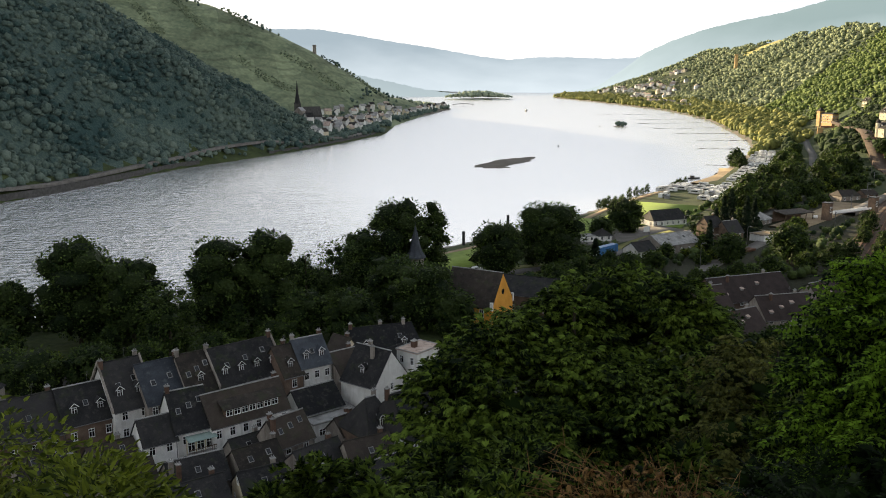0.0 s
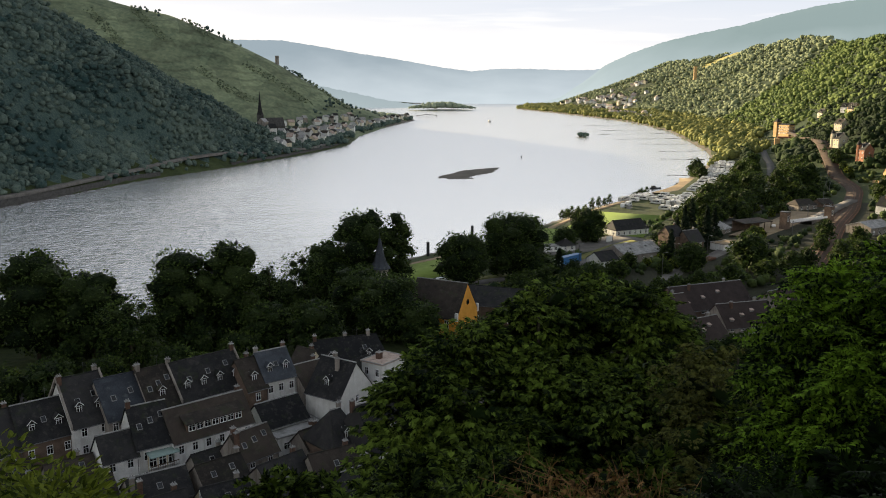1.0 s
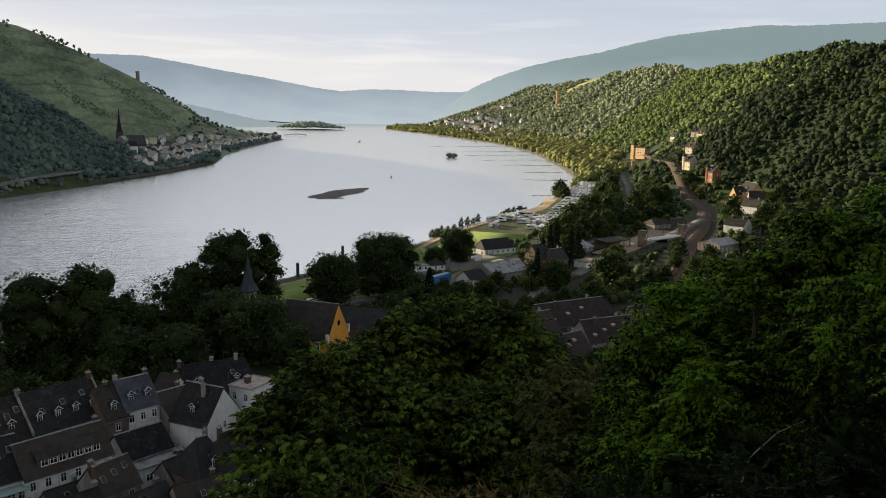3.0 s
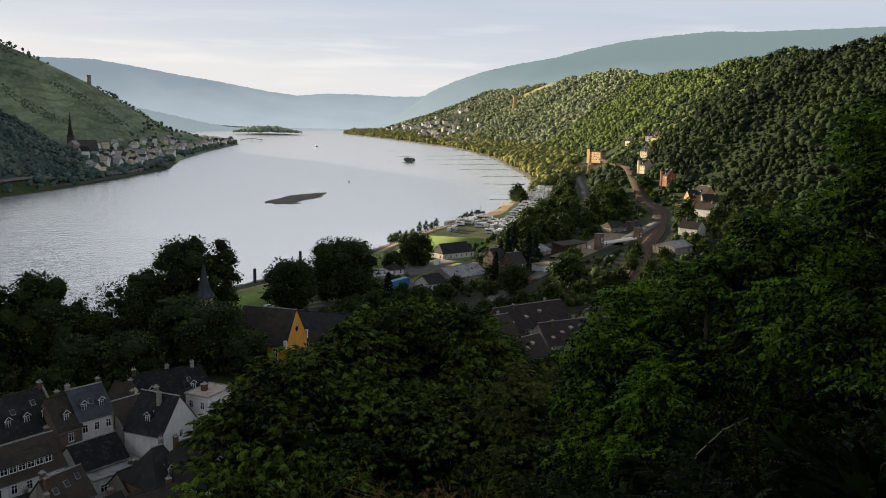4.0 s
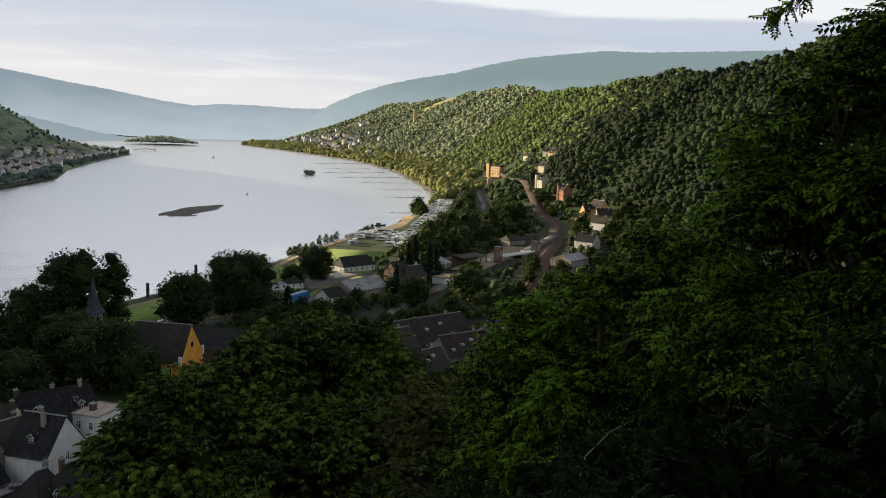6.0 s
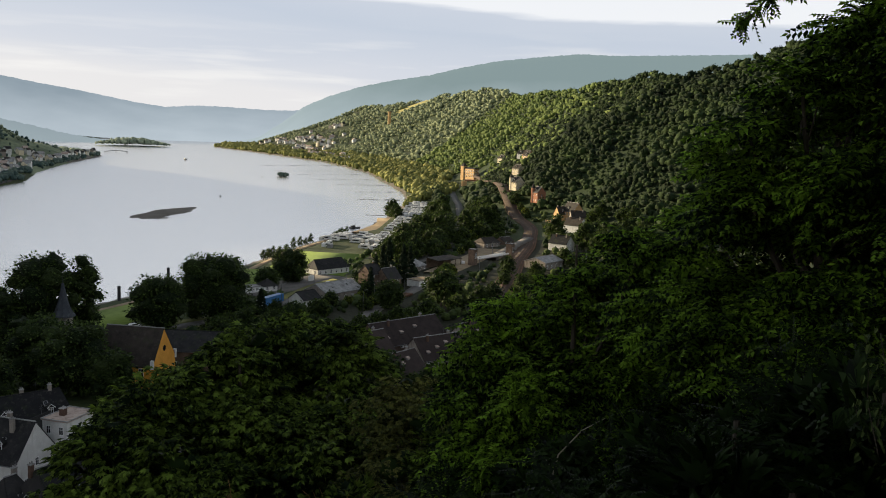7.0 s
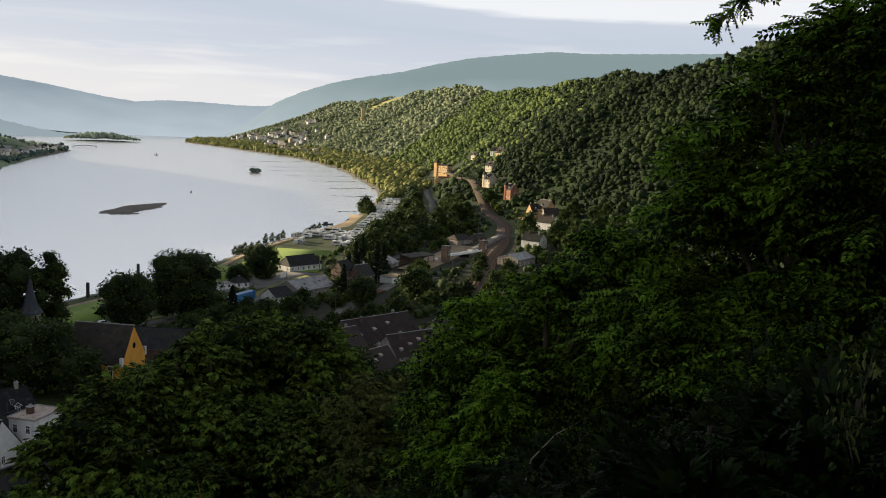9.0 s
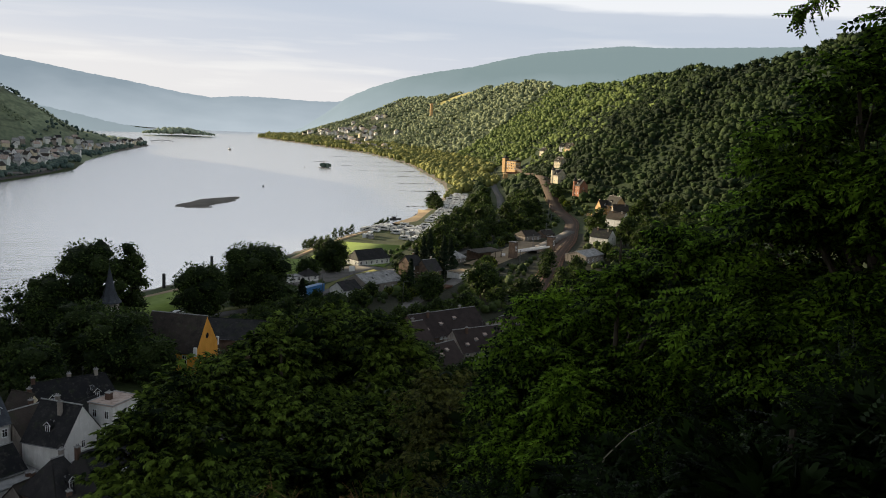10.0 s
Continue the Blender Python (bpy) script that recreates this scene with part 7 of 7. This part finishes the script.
# ---- boats, posts and lamps ----
def boat(x, y, rot, length, label, mast=False, cabin="white_paint"):
    t = thing("boat", pose(x, y, 0, 0, 0, rot), label, "boat")
    b = bmesh.new()
    L, W = length / 2, length * 0.16
    deck, keel = [], []
    for q in range(17):
        u = -1 + 2 * q / 16
        w = W * (1 - max(0, u) ** 2.4) * (1 - 0.2 * max(0, -u) ** 3)
        deck.append((u * L, w, length * 0.09 + 0.03 * length * max(0, u) ** 2))
        keel.append((u * L * 0.94, w * 0.6, -0.3))
    vs = [[b.verts.new((p[0], s * p[1], p[2])) for p in ln] for s in (1, -1) for ln in (deck, keel)]
    for q in range(16):
        b.faces.new((vs[0][q], vs[0][q + 1], vs[1][q + 1], vs[1][q]))
        b.faces.new((vs[2][q + 1], vs[2][q], vs[3][q], vs[3][q + 1]))
        b.faces.new((vs[0][q + 1], vs[0][q], vs[2][q], vs[2][q + 1]))
    part("hull", b, M["dark_metal"], t)
    b = bmesh.new()
    box(b, -L * 0.7, -L * 0.1, -W * 0.7, W * 0.7, length * 0.1, length * 0.24)
    part("cabin", b, M[cabin], t)
    if mast:
        b = bmesh.new()
        tube(b, [(0.1 * L, 0, length * 0.1), (0.1 * L, 0, length * 0.75)], [0.09, 0.05], 6)
        part("mast", b, M["metal"], t)
    return t


boat(174, 1826, 95, 17, "small working boat far out on the river", True)
boat(180, 614, 12, 9, "dark flat boat with a mast by the beach", True, "dark_metal")
boat(205, 638, 10, 7, "small dark boat by the beach", False, "dark_metal")
boat(452, 2900, 80, 26, "distant cargo boat on the river", False)
for x, y in ((-80, 400), (228, 1262), (120, 900)):
    t = thing("buoy", pose(x, y, 0), "small dark river buoy", "buoy", "river buoys")
    b = bmesh.new()
    tube(b, [(0, 0, -0.3), (0, 0, 0.5), (0, 0, 1.8), (0, 0, 2.0)], [0.8, 0.75, 0.2, 0.05], 10)
    part("float", b, M["dark_metal"], t)
for x, y, h in ((8.6, 353, 8.4), (13.2, 358, 5.0), (30, 392, 9.0)):
    t = thing("mooring_post", pose(x, y, 0), "thick dark steel mooring post at the bank", "post", "mooring posts")
    b = bmesh.new()
    tube(b, [(0, 0, -2), (0, 0, h), (0, 0, h + 0.2)], [0.65, 0.65, 0.5], 12)
    part("shaft", b, M["dark_metal"], t)


def lamp(x, y, h, label, group):
    z = float(land(np.array([x]), np.array([y]))[0])
    t = thing("street_lamp", pose(x, y, z), label, "lamp", group)
    b = bmesh.new()
    tube(b, [(0, 0, -0.3), (0, 0, h), (0.3, 0, h + 0.4), (1.2, 0, h + 0.5)], [0.11, 0.08, 0.06, 0.05], 6)
    part("pole", b, M["metal"], t)
    b = bmesh.new()
    box(b, 0.9, 1.7, -0.15, 0.15, h + 0.42, h + 0.56)
    part("lamp_head", b, M["lead"], t)


for x, y in ((19, 353), (66, 322), (84, 344), (104, 366), (128, 388), (90, 294), (118, 328), (100, 312)):
    lamp(x, y, 8.0, "grey street lamp beside the road", "street lamps")
for k in range(11):
    p = resample(RAIL, 1.0)[20 + k * 62]
    z = float(land(np.array([p[0] - 13]), np.array([p[1] + 6]))[0])
    t = thing("catenary_mast", pose(p[0] - 13, p[1] + 6, z, 0, 0, -30), "grey overhead line mast beside the tracks", "mast", "catenary masts")
    b = bmesh.new()
    box(b, -0.14, 0.14, -0.14, 0.14, -0.5, 8.6)
    part("pole", b, M["metal"], t)
    b = bmesh.new()
    tube(b, [(0, 0, 7.2), (4.2, 0, 7.0)], [0.06, 0.05], 5)
    tube(b, [(0, 0, 8.4), (4.2, 0, 7.0)], [0.03, 0.03], 5)
    part("arm", b, M["metal"], t)
sign = thing("notice_board", pose(88, 366, 4.4, 0, 0, 25), "white notice board on two posts", "sign")
b = bmesh.new()
box(b, -1.6, 1.6, -0.06, 0.06, 1.6, 4.0)
part("board", b, M["white_paint"], sign)
for q in (-1.2, 1.2):
    b = bmesh.new()
    box(b, q - 0.06, q + 0.06, 0.064, 0.16, -0.3, 3.8)
    part("post", b, M["metal"], sign)


# ---- trees of the valley floor ----
def grove_model(height, radius, count, material, label, leaf=1.05):
    z = 0.0
    lobes = []
    for q in range(9):
        a, k = 2.4 * q, (q + 0.5) / 9
        rr_ = radius * (0.42 + 0.1 * math.sin(q * 1.9))
        ring = radius * math.sin(math.pi * (0.2 + 0.75 * k)) ** 0.7 - rr_ * 0.6
        lobes.append((ring * math.cos(a), ring * math.sin(a), height * (0.2 + 0.65 * k), rr_))
    return leaf_tree("valley_tree", (0, 0, 0), lobes, count, leaf, "blade", M[material], label, trunk=0.3, droop=0.1, shell=0.72, limbs=False, core=0.74, core_mat="leaf_core_shade")


models = [grove_model(12, 5.0, 1150, "leaf_park", "dark green tree on the valley floor"), grove_model(9, 4.4, 1000, "leaf_valley", "green tree on the valley floor"), grove_model(15, 5.2, 1300, "leaf_valley", "tall green tree on the valley floor"), grove_model(6, 3.4, 700, "leaf_bush", "small yellow-green tree on the valley floor")]
sites = []


def line_of_trees(line, gap_, spread, pick, low=0.8, high=1.2):
    for p in resample(line, gap_ * 1.3):
        sites.append((p[0] + rng.uniform(-spread, spread), p[1] + rng.uniform(-spread, spread), pick[rng.integers(0, len(pick))], rng.uniform(low, high)))


line_of_trees([(136, 402), (150, 430), (170, 462), (190, 498), (212, 540), (230, 580)], 8, 4, (0, 2, 0))
line_of_trees([(142, 408), (158, 440), (180, 476), (200, 514), (222, 556)], 8, 4, (0, 1, 2))
line_of_trees([(228, 560), (246, 606), (268, 660), (296, 730), (320, 790)], 9, 4, (0, 2, 1))
line_of_trees([(226, 560), (246, 610), (268, 664), (294, 730), (322, 800), (356, 900)], 9, 4, (1, 2, 0))
line_of_trees([(258, 560), (276, 610), (300, 668), (334, 740), (356, 800), (392, 890)], 9, 4, (0, 2, 0))
line_of_trees([(264, 556), (286, 610), (312, 672), (344, 744), (372, 812), (410, 910)], 9, 4, (0, 2, 2))
line_of_trees([(232, 520), (246, 545), (262, 580)], 7, 5, (0, 2, 0))
line_of_trees([(214, 486), (230, 512), (244, 536)], 8, 5, (3, 1, 0))
line_of_trees([(226, 652), (236, 684), (250, 716)], 7, 4, (0, 0))
line_of_trees([(238, 412), (262, 440), (290, 470), (318, 500), (340, 530)], 8, 7, (0, 1, 2))
line_of_trees([(260, 418), (290, 446), (320, 476), (344, 504)], 8, 7, (0, 2, 1))
line_of_trees([(236, 390), (262, 404), (296, 426), (330, 452)], 8, 7, (0, 2))
line_of_trees([(326, 612), (330, 640), (334, 664)], 9, 3, (3, 1, 0), 0.6, 1.0)
line_of_trees([(121, 299), (126, 303), (131, 309)], 6, 1.5, (0, 2, 0))
line_of_trees([(146, 352), (152, 364), (158, 374)], 5, 2, (1, 3), 0.5, 0.8)
line_of_trees([(168, 424), (184, 450), (200, 474), (212, 500)], 5, 4, (1, 0, 3), 0.6, 0.95)
line_of_trees([(190, 436), (202, 448)], 5, 3, (1, 3), 0.5, 0.7)
line_of_trees([(226, 478), (236, 494), (250, 516)], 6, 4, (1, 3, 0), 0.6, 0.9)
line_of_trees([(212, 352), (224, 376), (236, 398)], 6, 4, (0, 1), 0.7, 1.0)
line_of_trees([(166, 336), (178, 356), (192, 372)], 6, 3, (0, 1), 0.5, 0.8)
line_of_trees([(60, 246), (72, 254), (84, 262), (98, 268)], 5, 3, (0, 1), 0.5, 0.8)
line_of_trees([(100, 212), (112, 222), (122, 236)], 5, 3, (0, 1), 0.6, 0.9)
line_of_trees([(66, 196), (78, 194), (92, 192), (104, 200)], 5, 3, (0, 1), 0.6, 0.9)
line_of_trees([(40, 270), (52, 282), (64, 292), (76, 300)], 5, 2, (0, 1), 0.4, 0.7)
line_of_trees([(92, 298), (102, 312), (114, 328)], 4, 1.5, (1, 3), 0.45, 0.7)
line_of_trees([(176, 446), (188, 470), (204, 500), (226, 545)], 7, 3, (0, 2, 1))
line_of_trees([(146, 408), (160, 424), (172, 440)], 7, 3, (0, 1))
line_of_trees([(100, 326), (110, 352), (126, 372), (136, 388)], 8, 3, (0, 1), 0.6, 0.9)
line_of_trees([(56, 290), (70, 302), (84, 310), (98, 320)], 6, 2.5, (1, 3), 0.45, 0.7)
line_of_trees([(36, 280), (48, 288), (62, 292), (74, 296)], 6, 3, (0, 1), 0.55, 0.8)
line_of_trees([(30, 250), (44, 262), (60, 270)], 7, 4, (0, 2), 0.6, 0.9)
line_of_trees([(44, 230), (56, 240), (64, 250)], 7, 4, (0, 1), 0.6, 0.9)
line_of_trees([(-130, 200), (-112, 226), (-96, 232), (-70, 236), (-50, 244), (-30, 262), (-6, 280)], 9, 4, (0, 1, 2), 0.6, 0.95)
line_of_trees([(-122, 164), (-104, 196), (-80, 200), (-62, 210), (-44, 212), (-26, 226)], 8, 4, (1, 3, 0), 0.5, 0.85)
line_of_trees([(24, 208), (40, 214), (58, 222)], 8, 5, (0, 2), 0.7, 0.9)
line_of_trees([(96, 262), (120, 280), (150, 300), (176, 322)], 8, 6, (0, 1, 2), 0.6, 0.9)
line_of_trees([(120, 230), (150, 262), (190, 300), (220, 340)], 9, 8, (0, 1, 2), 0.7, 1.0)
sites.sort(key=lambda p: math.hypot(p[0], p[1]))
OPEN = ((56, 300, 9), (66, 308, 8), (298, 494, 17), (284, 478, 14), (242, 414, 16), (228, 396, 13), (200, 362, 16), (318, 545, 14), (190, 345, 10))
sites = [p for p in sites if all(math.hypot(p[0] - x, p[1] - y) > r for x, y, r in OPEN)]
far_sites = np.array([(x, y, s * (5.0, 4.4, 5.2, 3.4)[q]) for x, y, q, s in sites[285:]])
far_z = land(far_sites[:, 0], far_sites[:, 1]) + far_sites[:, 2] * 0.8
tagged(crowns("far_grove", np.column_stack([far_sites[:, :2], far_z]), far_sites[:, 2] * 1.05, 2, M["wood_spur_shaded"], 1.1, 0.34, 40), "dark green trees along the country road", "forest", kind="stuff")
for x, y, q, s in sites[:285]:
    z = float(land(np.array([x]), np.array([y]))[0])
    copy_thing(models[q], Matrix.Translation((x, y, z - 0.2)) @ Matrix.Rotation(rng.uniform(0, 6.28), 4, "Z") @ Matrix.Diagonal((s, s, s * rng.uniform(0.9, 1.15), 1)))
for m_, (x, y) in zip(models, ((148, 420), (196, 530), (250, 640), (224, 505))):
    m_.matrix_world = Matrix.Translation((x, y, float(land(np.array([x]), np.array([y]))[0]) - 0.2))
# shrubs, hedges and garden trees between the yards
LINES = (RAIL, [(241, 552), (262, 606), (292, 678), (330, 770)], [(30, 297), (50, 308), (76, 334), (96, 360), (120, 381), (150, 408), (178, 446), (205, 490), (241, 552)], [(150, 372), (172, 396), (196, 424), (212, 446)], [(56, 352), (72, 362), (90, 374), (104, 384)], [(88, 286), (102, 306), (123, 332), (140, 356)], [(193, 404), (214, 430), (236, 457), (257, 483)])
BUILT = ((216, 459, 10), (232, 468, 8), (145, 389, 8), (162, 393, 12), (209, 376, 13), (103, 396, 14), (67, 357, 8), (88, 328, 14), (74, 317, 8), (106, 337, 7), (113, 335, 7), (131, 345, 8), (113, 318, 9), (86, 240, 18), (70, 228, 12), (90, 222, 12), (108, 236, 12), (74, 208, 9), (90, 203, 8), (309, 514, 12), (251, 432, 12), (177, 392, 5), (207, 410, 5), (9, 229, 14), (21, 241, 13))


def spare(x, y):
    ok = inland(x, y)[1] & (inland(x, y)[0] > 55) & (land(x, y) < 22)
    for line in LINES:
        ok &= seg_dist(x, y, line)[0] > 9.5
    for bx, by, br in BUILT:
        ok &= np.hypot(x - bx, y - by) > br
    return ok & (patch(x, y, 9.0) + 0.35 * rng.random(x.size) > 0.52)


px, py = scatter(30, 345, 215, 640, 5.2, spare)
wood("shrubs", px, py, 1.0, 2.7, 1, M["wood_valley"], "hedges and garden shrubs between the yards", 0.3, 0.9, 46)
# young trees along the bank path
young = grove_model(6.5, 1.7, 500, "leaf_park", "slim young tree on the riverside path", 0.5)
young.matrix_world = Matrix.Translation((86, 452, 2.4))
for k in range(15):
    p = BANK[min(len(BANK) - 1, 2 + k * 3)] if k > 8 else resample(RIGHT_BANK[7:9], 1.0)[min(84, k * 9)]
    copy_thing(young, Matrix.Translation((p[0] + 6, p[1] - 2, float(land(np.array([p[0] + 6]), np.array([p[1] - 2]))[0]) - 0.1)) @ Matrix.Diagonal((1, 1, rng.uniform(0.75, 1.25), 1)))
